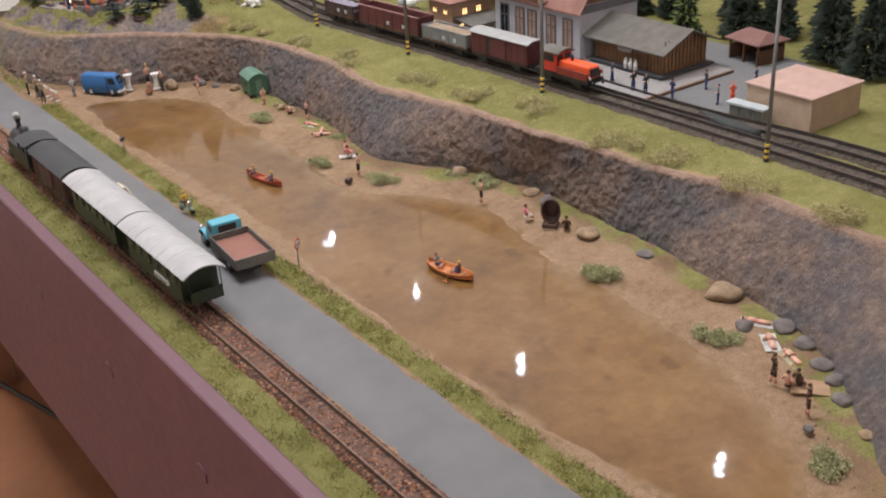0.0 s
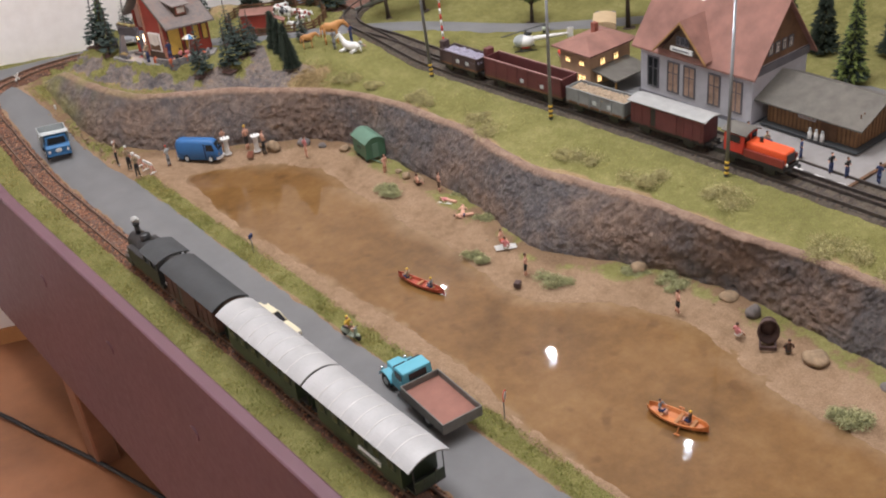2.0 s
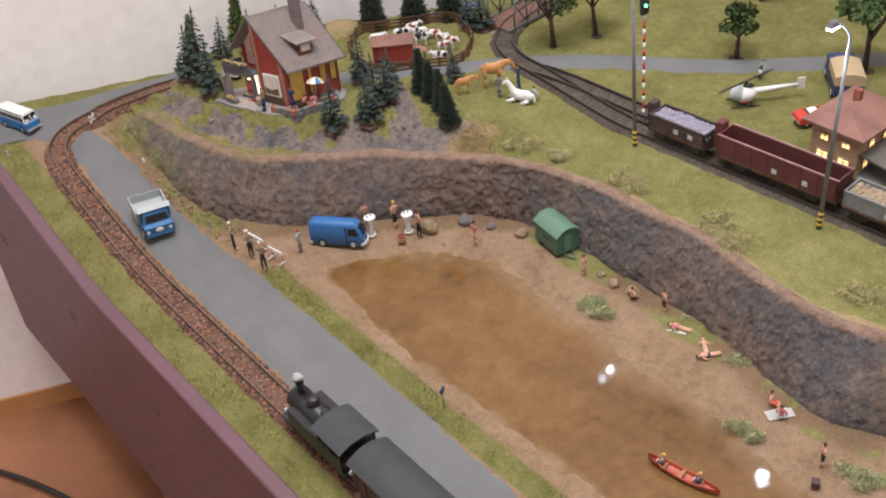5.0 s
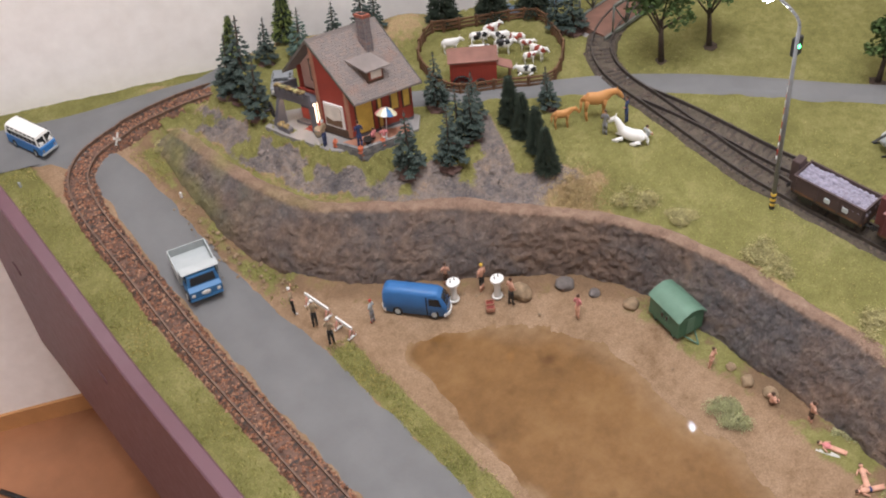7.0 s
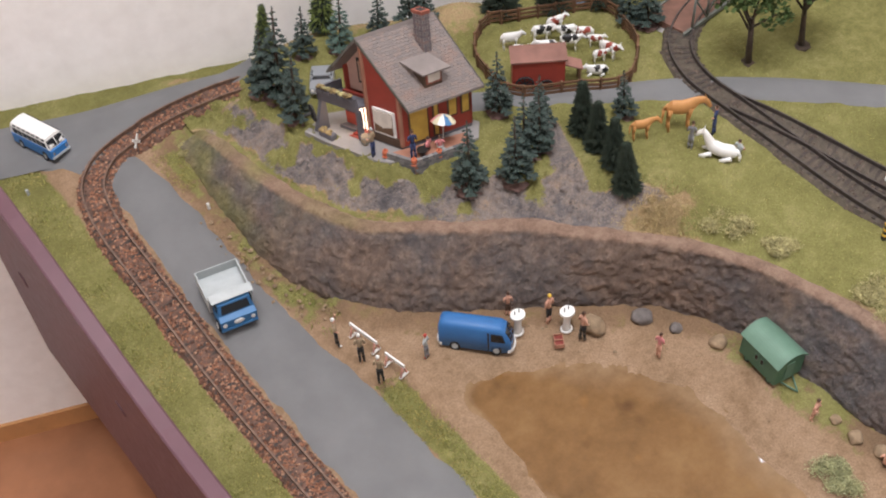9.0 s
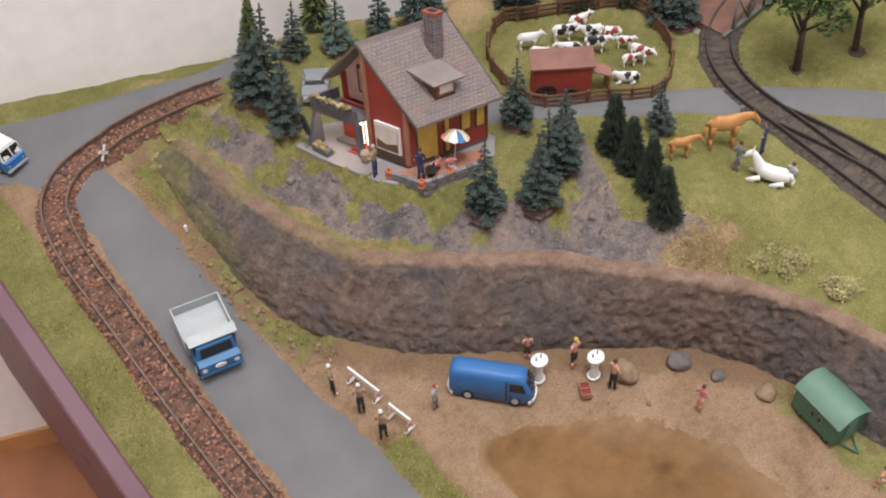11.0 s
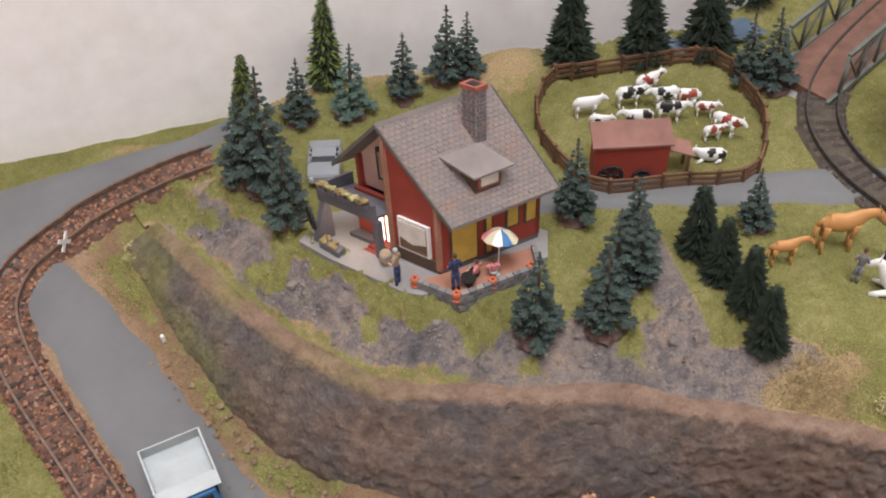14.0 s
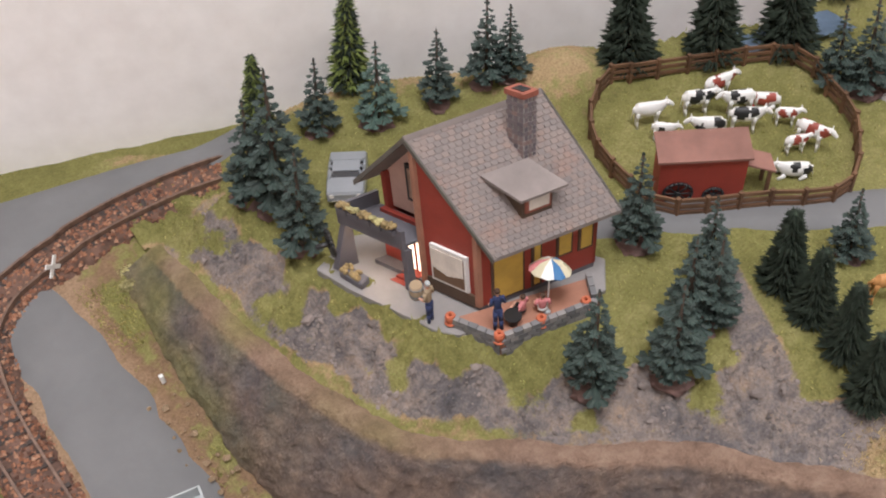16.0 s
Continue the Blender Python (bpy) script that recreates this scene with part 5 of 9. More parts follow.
def window(parent, face, u0, u1, z0, z1, frame_mat, pane_mat, axis="x", bars=1):
    """A framed window proud of a wall; face is the wall's coordinate, u runs along the wall."""
    s = -0.0006
    def bx(bm, a0, a1, b0, b1, d0, d1):
        if axis == "x":
            box(bm, face + min(d0, d1), face + max(d0, d1), a0, a1, b0, b1)
        else:
            box(bm, a0, a1, face + min(d0, d1), face + max(d0, d1), b0, b1)
    bm = bm_new()
    t = min(0.0011, (u1 - u0) * 0.14)
    for a0, a1, b0, b1 in ((u0, u1, z0, z0 + t), (u0, u1, z1 - t, z1), (u0, u0 + t, z0 + t, z1 - t), (u1 - t, u1, z0 + t, z1 - t)):
        bx(bm, a0, a1, b0, b1, 0.0004, -0.0011)
    for k in range(bars):
        um = u0 + (u1 - u0) * (k + 1) / (bars + 1)
        bx(bm, um - t * 0.35, um + t * 0.35, z0 + t, z1 - t, 0.0, -0.0009)
    bx(bm, u0 + t, u1 - t, z0 + (z1 - z0) * 0.62, z0 + (z1 - z0) * 0.62 + t * 0.6, 0.0, -0.0009)
    fr = part("window", bm, frame_mat, parent)
    bm = bm_new()
    bx(bm, u0 + t * 0.8, u1 - t * 0.8, z0 + t * 0.8, z1 - t * 0.8, 0.0, -0.0005)
    part("pane", bm, pane_mat, fr)
    return fr


def station():
    x0, x1, y0, y1 = 0.428, 0.502, 0.706, 0.828
    g = 0.062
    top = thing("station_building", "grey plastered station with a rust-red tiled roof and wooden gables", "station", pose(0, 0, 0))
    ze, zr = 0.117, 0.166
    bm = bm_new()
    box(bm, x0, x1, y0, y1, g, ze)
    wall = part("wall", bm, M_PLASTER, top)
    bm = bm_new()
    box(bm, x0 - 0.001, x1 + 0.001, y0 - 0.001, y1 + 0.001, g, g + 0.006)
    box(bm, x0 - 0.0014, x1 + 0.0014, y0 - 0.0014, y1 + 0.0014, ze - 0.008, ze - 0.001)
    part("timber_band", bm, M_SLATE, top, "dark timber band under the eaves")
    for y in (y0, y1):
        bm = bm_new()
        loft(bm, [[(x0, y - 0.0006, ze), (x1, y - 0.0006, ze), ((x0 + x1) / 2, y - 0.0006, zr)], [(x0, y + 0.0006, ze), (x1, y + 0.0006, ze), ((x0 + x1) / 2, y + 0.0006, zr)]])
        part("gable", bm, M_WOOD, top, "brown wooden gable")
    bm = bm_new()
    gable_roof(bm, x0, x1, y0, y1, ze, zr, 0.006, 0.0018)
    part("roof", bm, M_TILE, top, "rust-red tiled roof")
    # cross gable over the door
    ya, yb, zg = 0.748, 0.802, 0.145
    ym = (ya + yb) / 2
    bm = bm_new()
    loft(bm, [[(x0 - 0.007, ya + 0.004, ze - 0.001), (x0 - 0.007, yb - 0.004, ze - 0.001), (x0 - 0.007, ym, zg - 0.003)], [(x0 + 0.028, ya + 0.004, ze - 0.001), (x0 + 0.028, yb - 0.004, ze - 0.001), (x0 + 0.028, ym, zg - 0.003)]])
    cg = part("dormer_gable", bm, M_WOODDARK, top, "timbered cross gable with a name board")
    bm = bm_new()
    for s, ye in ((-1, ya - 0.002), (1, yb + 0.002)):
        prof = [(ye, ze - 0.003), (ym, zg), (ym, zg + 0.0018), (ye, ze - 0.0012)]
        extrude_x(bm, prof if s > 0 else prof[::-1], x0 - 0.0115, x0 + 0.034)
    part("dormer_roof", bm, M_TILE, top)
    bm = bm_new()
    for s, ye in ((-1, ya - 0.002), (1, yb + 0.002)):
        prof = [(ye, ze - 0.004), (ym, zg - 0.001), (ym, zg + 0.001), (ye, ze - 0.0022)]
        extrude_x(bm, prof if s > 0 else prof[::-1], x0 - 0.0125, x0 - 0.0115)
    part("barge_board", bm, M_OCHRE, cg)
    bm = bm_new()
    box(bm, x0 - 0.0092, x0 - 0.0072, ym - 0.012, ym + 0.012, ze + 0.0005, ze + 0.0045)
    nb = part("name_board", bm, M_WHITE, cg)
    bm = bm_new()
    box(bm, x0 - 0.0096, x0 - 0.0091, ym - 0.009, ym + 0.009, ze + 0.0018, ze + 0.0032)
    part("lettering_bar", bm, M_GREYC, nb)
    for k in range(3):
        window(cg, x0 - 0.007, ym - 0.0075 + k * 0.005, ym - 0.0035 + k * 0.005, ze + 0.0065, ze + 0.0145, M_SLATE, M_GLASS)
    for y, lit in ((0.813, 0), (0.790, 1), (0.772, 1), (0.745, 1), (0.722, 1)):
        window(wall, x0, y - 0.0065, y + 0.0065, g + 0.012, g + 0.041, M_SLATE, M_STWIN if lit else M_GLASS)
    for k in range(4):
        window(wall, y0 - 0.0006, 0.445 + k * 0.009, 0.451 + k * 0.009, ze + 0.006, ze + 0.016, M_SLATE, M_CURTAIN, "y")
    bm = bm_new()
    box(bm, 0.474, 0.482, 0.79, 0.798, zr - 0.012, zr + 0.012)
    part("chimney", bm, M_BRICK, top)


M_WOODDARK = paint("dark_timber", (0.09, 0.055, 0.035), 0.8, vary=0.3)
M_STWIN = paint("curtained_pane", (0.36, 0.24, 0.18), 0.4, vary=0.35, scale=200)
station()


def signal_house():
    x0, x1, y0, y1, g = 0.404, 0.458, 0.869, 0.908, 0.062
    top = thing("station_annex", "ochre two-storey annex with lit windows and a low brown roof", "building", pose(0, 0, 0))
    bm = bm_new()
    box(bm, x0, x1, y0, y1, g, 0.098)
    wall = part("wall", bm, M_YELLOW, top)
    bm = bm_new()
    xm, ym = (x0 + x1) / 2, (y0 + y1) / 2
    loft(bm, [[(x0 - 0.006, y0 - 0.006, 0.0975), (x1 + 0.006, y0 - 0.006, 0.0975), (x1 + 0.006, y1 + 0.006, 0.0975), (x0 - 0.006, y1 + 0.006, 0.0975)],
              [(x0 - 0.006, y0 - 0.006, 0.099), (x1 + 0.006, y0 - 0.006, 0.099), (x1 + 0.006, y1 + 0.006, 0.099), (x0 - 0.006, y1 + 0.006, 0.099)],
              [(xm - 0.012, ym - 0.001, 0.1065), (xm + 0.012, ym - 0.001, 0.1065), (xm + 0.012, ym + 0.001, 0.1065), (xm - 0.012, ym + 0.001, 0.1065)]])
    part("roof", bm, M_TILE, top, "faded brown hipped roof")
    for y in (0.879, 0.897):
        window(wall, x0, y - 0.0055, y + 0.0055, 0.0665, 0.0765, M_YELLOW, M_LIT)
        window(wall, x0, y - 0.004, y + 0.004, 0.084, 0.0905, M_YELLOW, M_LIT)
    for x in (0.42, 0.438):
        window(wall, y0, x - 0.004, x + 0.004, 0.083, 0.091, M_YELLOW, M_LIT, "y")
    window(wall, y0, 0.412, 0.419, 0.067, 0.076, M_YELLOW, M_LIT, "y")
    bm = bm_new()
    loft(bm, [[(x0 + 0.002, 0.838, 0.0775), (x1 - 0.004, 0.838, 0.0775), (x1 - 0.004, 0.838, 0.079), (x0 + 0.002, 0.838, 0.079)], [(x0 + 0.002, y0, 0.0815), (x1 - 0.004, y0, 0.0815), (x1 - 0.004, y0, 0.083), (x0 + 0.002, y0, 0.083)]])
    porch = part("porch_roof", bm, M_FELT, top, "flat wooden porch roof")
    for x in (x0 + 0.004, x1 - 0.006):
        bm = bm_new()
        box(bm, x - 0.0008, x + 0.0008, 0.8395, 0.841, g, 0.0778)
        part("post", bm, M_OCHRE, porch)
    bm = bm_new()
    box(bm, xm + 0.004, xm + 0.009, ym + 0.004, ym + 0.009, 0.10, 0.114)
    part("chimney", bm, M_BRICK, top)


signal_house()


def goods_shed():
    x0, x1, y0, y1, g = 0.440, 0.496, 0.615, 0.698, 0.0685
    top = thing("goods_shed", "brown boarded goods shed with a grey felt roof", "shed", pose(0, 0, 0))
    for x in (x0 + 0.003, x1 - 0.003):
        for k in range(6):
            bm = bm_new()
            y = y0 + 0.003 + k * (y1 - y0 - 0.006) / 5
            box(bm, x - 0.002, x + 0.002, y - 0.002, y + 0.002, 0.062, g + 0.0005)
            part("pier", bm, M_DARK, top)
    bm = bm_new()
    box(bm, x0 - 0.008, x1 + 0.004, y0 - 0.006, y1 + 0.002, g, g + 0.0015)
    part("loading_deck", bm, M_DARK, top, "dark loading deck")
    z0, ze, zr = g + 0.0015, 0.0925, 0.1045
    bm = bm_new()
    box(bm, x0, x1, y0, y1, z0, ze)
    loft(bm, [[(x0, y0 + 0.0002, ze), (x1, y0 + 0.0002, ze), ((x0 + x1) / 2, y0 + 0.0002, zr - 0.0005)], [(x0, y1, ze), (x1, y1, ze), ((x0 + x1) / 2, y1, zr - 0.0005)]])
    wall = part("wall", bm, M_OCHREB, top)
    n = 22
    for k in range(n):
        y = y0 + (k + 0.5) * (y1 - y0) / n
        bm = bm_new()
        box(bm, x0 - 0.0006, x0, y - 0.0004, y + 0.0004, z0, ze)
        part("batten", bm, M_WOOD, wall)
    for k in range(12):
        x = x0 + (k + 0.5) * (x1 - x0) / 12
        bm = bm_new()
        box(bm, x - 0.0004, x + 0.0004, y0 - 0.0006, y0, z0, ze + 0.006)
        part("batten", bm, M_WOOD, wall)
    bm = bm_new()
    gable_roof(bm, x0, x1, y0, y1, ze, zr, 0.009, 0.0014)
    part("roof", bm, M_FELT, top, "weathered grey felt roof")
    window(wall, x0 - 0.0004, 0.652, 0.668, 0.082, 0.0895, M_PLASTER, M_STWIN, bars=3)
    bm = bm_new()
    box(bm, x0 - 0.0012, x0, 0.632, 0.646, z0, 0.088)
    part("door", bm, M_WOOD, wall)


M_OCHREB = paint("brown_boards", (0.22, 0.115, 0.05), 0.8, vary=0.25)
goods_shed()

bm = bm_new()
box(bm, 0.388, 0.50, 0.588, 0.705, 0.060, 0.0668)
plat = tagged(finish("platform", bm, M_PAVE), "low grey station platform with a black and white edge", "platform", "", "structure")
for k in range(12):
    bm = bm_new()
    box(bm, 0.3862, 0.3885, 0.5885 + k * 0.0095, 0.5885 + (k + 1) * 0.0095 - 0.0004, 0.0600, 0.0671)
    part("edge_stone", bm, M_WHITE if k % 2 == 0 else M_BLACK, plat)
for k in range(12):
    bm = bm_new()
    box(bm, 0.388 + k * 0.0093, 0.388 + (k + 1) * 0.0093 - 0.0004, 0.5855, 0.5882, 0.0600, 0.0669)
    part("edge_stone", bm, M_WOOD, plat)


def shelter():
    top = thing("open_shelter", "open brown wooden shelter with a hipped roof", "shelter", pose(0.545, 0.598, 0.0628, 0, 0, -8) @ Matrix.Diagonal((0.85, 0.72, 0.95, 1)))
    for x in (-0.018, 0.018):
        for y in (-0.024, 0.0, 0.024):
            bm = bm_new()
            box(bm, x - 0.001, x + 0.001, y - 0.001, y + 0.001, 0, 0.022)
            part("post", bm, M_WOOD, top)
    bm = bm_new()
    box(bm, 0.0172, 0.0185, -0.025, 0.025, 0, 0.022)
    part("back_wall", bm, M_WOOD, top)
    for y in (-0.025, 0.024):
        bm = bm_new()
        box(bm, -0.018, 0.018, y, y + 0.001, 0, 0.016)
        part("side_wall", bm, M_WOOD, top)
    bm = bm_new()
    box(bm, 0.008, 0.016, -0.02, 0.02, 0.005, 0.0065)
    part("bench", bm, M_WOOD, top)
    bm = bm_new()
    loft(bm, [[(-0.023, -0.030, 0.0215), (0.023, -0.030, 0.0215), (0.023, 0.030, 0.0215), (-0.023, 0.030, 0.0215)], [(-0.023, -0.030, 0.0228), (0.023, -0.030, 0.0228), (0.023, 0.030, 0.0228), (-0.023, 0.030, 0.0228)],
              [(-0.003, -0.018, 0.030), (0.003, -0.018, 0.030), (0.003, 0.018, 0.030), (-0.003, 0.018, 0.030)]])
    part("roof", bm, M_SHELT, top, "dull red-brown hipped roof")


M_SHELT = paint("shelter_roof", (0.20, 0.10, 0.085), 0.85, vary=0.15)
shelter()


def block_building():
    top = thing("flat_roofed_garage", "beige concrete building with a flat roof", "building", pose(0, 0, 0))
    bm = bm_new()
    box(bm, 0.424, 0.486, 0.452, 0.512, 0.061, 0.0885)
    part("wall", bm, M_BEIGE, top)
    bm = bm_new()
    box(bm, 0.4225, 0.4875, 0.4505, 0.5135, 0.0885, 0.0905)
    bevel(bm, 0.0005)
    part("roof_slab", bm, M_PINKROOF, top, "pinkish flat roof slab")
    top = thing("switch_cabinets", "row of grey electrical cabinets on a base", "cabinet", pose(0.4145, 0.502, 0.0625, 0, 0, 4))
    bm = bm_new()
    box(bm, -0.006, 0.006, -0.018, 0.018, 0, 0.0015)
    part("plinth", bm, M_LGREY, top)
    for k in range(3):
        bm = bm_new()
        box(bm, -0.004, 0.004, -0.0155 + k * 0.0105, -0.0155 + k * 0.0105 + 0.0095, 0.0015, 0.0125)
        bevel(bm, 0.0004)
        c = part("cabinet", bm, M_GREYG, top)
        # Darker panel in place of the shaded opening of each bay.
        bm = bm_new()
        box(bm, -0.0044, -0.0038, -0.0145 + k * 0.0105, -0.0145 + k * 0.0105 + 0.0075, 0.003, 0.0115)
        part("cabinet_door", bm, M_GREYG2, c)
    bm = bm_new()
    box(bm, -0.0055, 0.0055, -0.0175, 0.0175, 0.0126, 0.0142)
    part("canopy", bm, M_LGREY, top)


M_PINKROOF = paint("pink_flat_roof", (0.44, 0.29, 0.24), 0.85, vary=0.1)
M_GREYG = paint("cabinet_grey", (0.22, 0.23, 0.20), 0.6)
M_GREYG2 = paint("cabinet_door", (0.13, 0.14, 0.11), 0.6)
block_building()


def lamp_mast(mx, my, lx, ly):
    g = hz(mx, my)
    top = thing("lamp_mast", "tall grey yard lamp mast with a lit LED head", "lamp mast", pose(mx, my, g) @ Matrix.Rotation(radians(-2.5 if my > 1.0 else 0.0), 4, Vector((0.6, 0.8, 0))), "yard lamp masts")
    h = LAMP_Z - g
    bm = bm_new()
    tube(bm, (0, 0, 0), (0, 0, h - 0.008), 0.0017, 0.0011, 10)
    part("pole", bm, M_STEEL, top)
    for k in range(6):
        bm = bm_new()
        tube(bm, (0, 0, 0.0008 + k * 0.0022), (0, 0, 0.003 + k * 0.0022), 0.0019, seg=10)
        part("warning_band", bm, M_YELC if k % 2 else M_BLACK, top, "black and yellow warning band")
    dx, dy = lx - mx, ly - my
    bm = bm_new()
    prev = Vector((0, 0, h - 0.008))
    for k in range(1, 9):
        a = k / 8 * math.pi / 2
        cur = Vector((dx * (1 - math.cos(a)), dy * (1 - math.cos(a)), h - 0.008 + 0.010 * math.sin(a)))
        tube(bm, prev, cur, 0.0009, seg=8)
        prev = cur
    part("arm", bm, M_STEEL, top)
    bm = bm_new()
    loft(bm, [[(dx - 0.005, dy - 0.0028, h - 0.001), (dx + 0.005, dy - 0.0028, h - 0.001), (dx + 0.005, dy + 0.0028, h - 0.001), (dx - 0.005, dy + 0.0028, h - 0.001)],
              [(dx - 0.003, dy - 0.0018, h + 0.0025), (dx + 0.003, dy - 0.0018, h + 0.0025), (dx + 0.003, dy + 0.0018, h + 0.0025), (dx - 0.003, dy + 0.0018, h + 0.0025)]])
    head = part("lamp_head", bm, M_STEEL, top)
    for ax in (-0.003, 0.0, 0.003):
        for ay in (-0.0014, 0.0014):
            bm = bm_new()
            ball(bm, (dx + ax, dy + ay, h - 0.0016), 0.0012, seg=8, rings=5)
            part("led", bm, M_LED, head)


for m4 in MASTS:
    lamp_mast(*m4)

sx, sy = 0.369, 1.042
top = thing("railway_signal", "red and white banded signal mast with a green light", "signal", pose(sx, sy, hz(sx, sy)) @ Matrix.Rotation(radians(-1.5), 4, Vector((0.6, 0.8, 0))))
for k in range(16):
    bm = bm_new()
    tube(bm, (0, 0, k * 0.006), (0, 0, (k + 1) * 0.006), 0.0011, seg=10)
    part("mast_band", bm, M_RED if k % 2 else M_WHITE, top)
bm = bm_new()
box(bm, -0.004, 0.004, -0.002, 0.002, 0.09, 0.104)
bevel(bm, 0.0008)
hd = part("signal_head", bm, M_BLACK, top)
bm = bm_new()
tube(bm, (-0.001, -0.002, 0.098), (-0.001, -0.0028, 0.098), 0.0013, seg=10)
part("green_light", bm, glow("signal_green", (0.1, 1.0, 0.3), 8.0), hd)


def helicopter(m):
    top = thing("helicopter", "white and red rescue helicopter with a bubble cockpit", "helicopter", m)
    bm = bm_new()
    ball(bm, (0, 0.0, 0.0085), 0.0075, 1.0, 1.35, 0.95, seg=16, rings=10)
    part("fuselage", bm, M_WHITE, top)
    bm = bm_new()
    ball(bm, (0, 0.004, 0.0092), 0.0068, 1.0, 1.2, 0.95, seg=16, rings=10)
    part("bubble_canopy", bm, M_LGREY, top, "grey transparent-looking bubble canopy")
    bm = bm_new()
    box(bm, -0.0058, 0.0058, -0.004, 0.004, 0.002, 0.006)
    bevel(bm, 0.001)
    part("red_belly", bm, M_RED, top)
    bm = bm_new()
    tube(bm, (0, -0.008, 0.0105), (0, -0.046, 0.012), 0.0026, 0.0012, 10)
    part("tail_boom", bm, M_WHITE, top)
    bm = bm_new()
    box(bm, -0.0006, 0.0006, -0.050, -0.044, 0.008, 0.018)
    part("tail_fin", bm, M_WHITE, top)
    bm = bm_new()
    tube(bm, (0, -0.001, 0.015), (0, -0.001, 0.0205), 0.0011, seg=8)
    ball(bm, (0, -0.003, 0.016), 0.004, 0.8, 1.2, 0.5)
    part("rotor_mast", bm, M_BLACK, top)
    for a in (28, 208):
        bm = bm_new()
        box(bm, -0.0010, 0.0010, 0, 0.030, 0.0202, 0.0206, m=pose(0, -0.001, 0, 0, 0, a))
        part("rotor_blade", bm, M_BLACK, top)
    for s in (-1, 1):
        bm = bm_new()
        tube(bm, (s * 0.0075, -0.011, 0.0007), (s * 0.0075, 0.012, 0.0007), 0.0006, seg=6)
        tube(bm, (s * 0.0075, -0.005, 0.0007), (s * 0.004, -0.005, 0.004), 0.0005, seg=6)
        tube(bm, (s * 0.0075, 0.005, 0.0007), (s * 0.004, 0.005, 0.004), 0.0005, seg=6)
        part("skid", bm, M_BLACK, top)


helicopter(pose(0.437, 0.994, hz(0.437, 0.994) + 0.001, 0, 0, 55))


def canvas_lorry(m):
    top = thing("canvas_lorry", "navy blue lorry with a beige canvas cover", "truck", m)
    bm = bm_new()
    box(bm, -0.011, 0.011, -0.026, 0.026, 0.005, 0.008)
    part("chassis", bm, M_BLACK, top)
    bm = bm_new()
    box(bm, -0.0115, 0.0115, -0.006, 0.027, 0.008, 0.016)
    part("load_body", bm, M_NAVY, top)
    bm = bm_new()
    extrude_y(bm, arch(0.0117, 0.016, 0.0235, 0.0025), -0.006, 0.027)
    part("canvas_cover", bm, M_CANVAS, top)
    bm = bm_new()
    box(bm, -0.0108, 0.0108, -0.026, -0.008, 0.006, 0.019)
    bevel(bm, 0.0015, 2)
    cab = part("cab", bm, M_NAVY, top)
    bm = bm_new()
    box(bm, -0.009, 0.009, -0.0263, -0.0255, 0.0125, 0.0175)
    part("windscreen", bm, M_GLASS, cab)
    for s in (-1, 1):
        bm = bm_new()
        box(bm, s * 0.0105, s * 0.0111, -0.022, -0.014, 0.0125, 0.0175)
        part("side_window", bm, M_GLASS, cab)
        for y in (-0.018, 0.016):
            wheel(top, s * 0.0098, y, 0.0048, 0.0048, 0.0035, M_LGREY)


M_CANVAS = paint("canvas_beige", (0.46, 0.34, 0.20), 0.9, vary=0.1)
canvas_lorry(pose(0.508, 0.949, hz(0.508, 0.949) + 0.003, 0, 0, 132))
saloon("car", "red and white estate car behind the annex", pose(0.450, 0.935, hz(0.450, 0.935) + 0.0015, 0, 0, 60), M_RED, M_WHITE, 0.032, 0.015, 0.0105)


def bridge():
    top = thing("girder_bridge", "grey riveted truss bridge carrying the railway", "bridge", pose(0.455, 1.241, 0.0, 0, 0, 5))
    z = 0.078
    bm = bm_new()
    box(bm, -0.075, 0.075, -0.016, 0.016, z - 0.006, z - 0.001)
    part("bridge_deck", bm, M_RUSTDECK, top, "rust-brown bridge deck")
    for s in (-1, 1):
        bm = bm_new()
        box(bm, -0.068, 0.068, s * 0.017 - 0.001, s * 0.017 + 0.001, z + 0.022, z + 0.0245)
        box(bm, -0.078, 0.078, s * 0.017 - 0.001, s * 0.017 + 0.001, z - 0.003, z)
        part("chord", bm, M_GIRD, top)
        n = 9
        for k in range(n):
            x = -0.068 + k * 0.017
            bm = bm_new()
            tube(bm, (x, s * 0.017, z), (x, s * 0.017, z + 0.023), 0.0009, seg=6)
            part("post", bm, M_GIRD, top)
            if k < n - 1:
                bm = bm_new()
                tube(bm, (x, s * 0.017, z if k % 2 else z + 0.023), (x + 0.017, s * 0.017, z + 0.023 if k % 2 else z), 0.0007, seg=6)
                part("diagonal", bm, M_GIRD, top)
    for x in (-0.07, 0.07):
        bm = bm_new()
        box(bm, x - 0.010, x + 0.010, -0.02, 0.02, 0.05, z - 0.006)
        part("abutment", bm, M_GREYBRICK, top)


M_RUSTDECK = paint("rust_deck", (0.17, 0.085, 0.06), 0.8, vary=0.3)
M_GIRD = paint("girder_grey", (0.13, 0.14, 0.12), 0.7, vary=0.2)
bridge()


# ---- the red house ----
HR, HU, HV = Vector((0.1515, 1.285, 0)), Vector((0.0512, -0.012, 0)), Vector((0.0119, -0.032, 0))
HOUSE_Z, EAVE_Z, RIDGE_Z, FAR_B = 0.0765, 0.108, 0.152, 0.74


def hp(a, b, z):
    p = HR + HU * a + HV * b
    return (p.x, p.y, z)


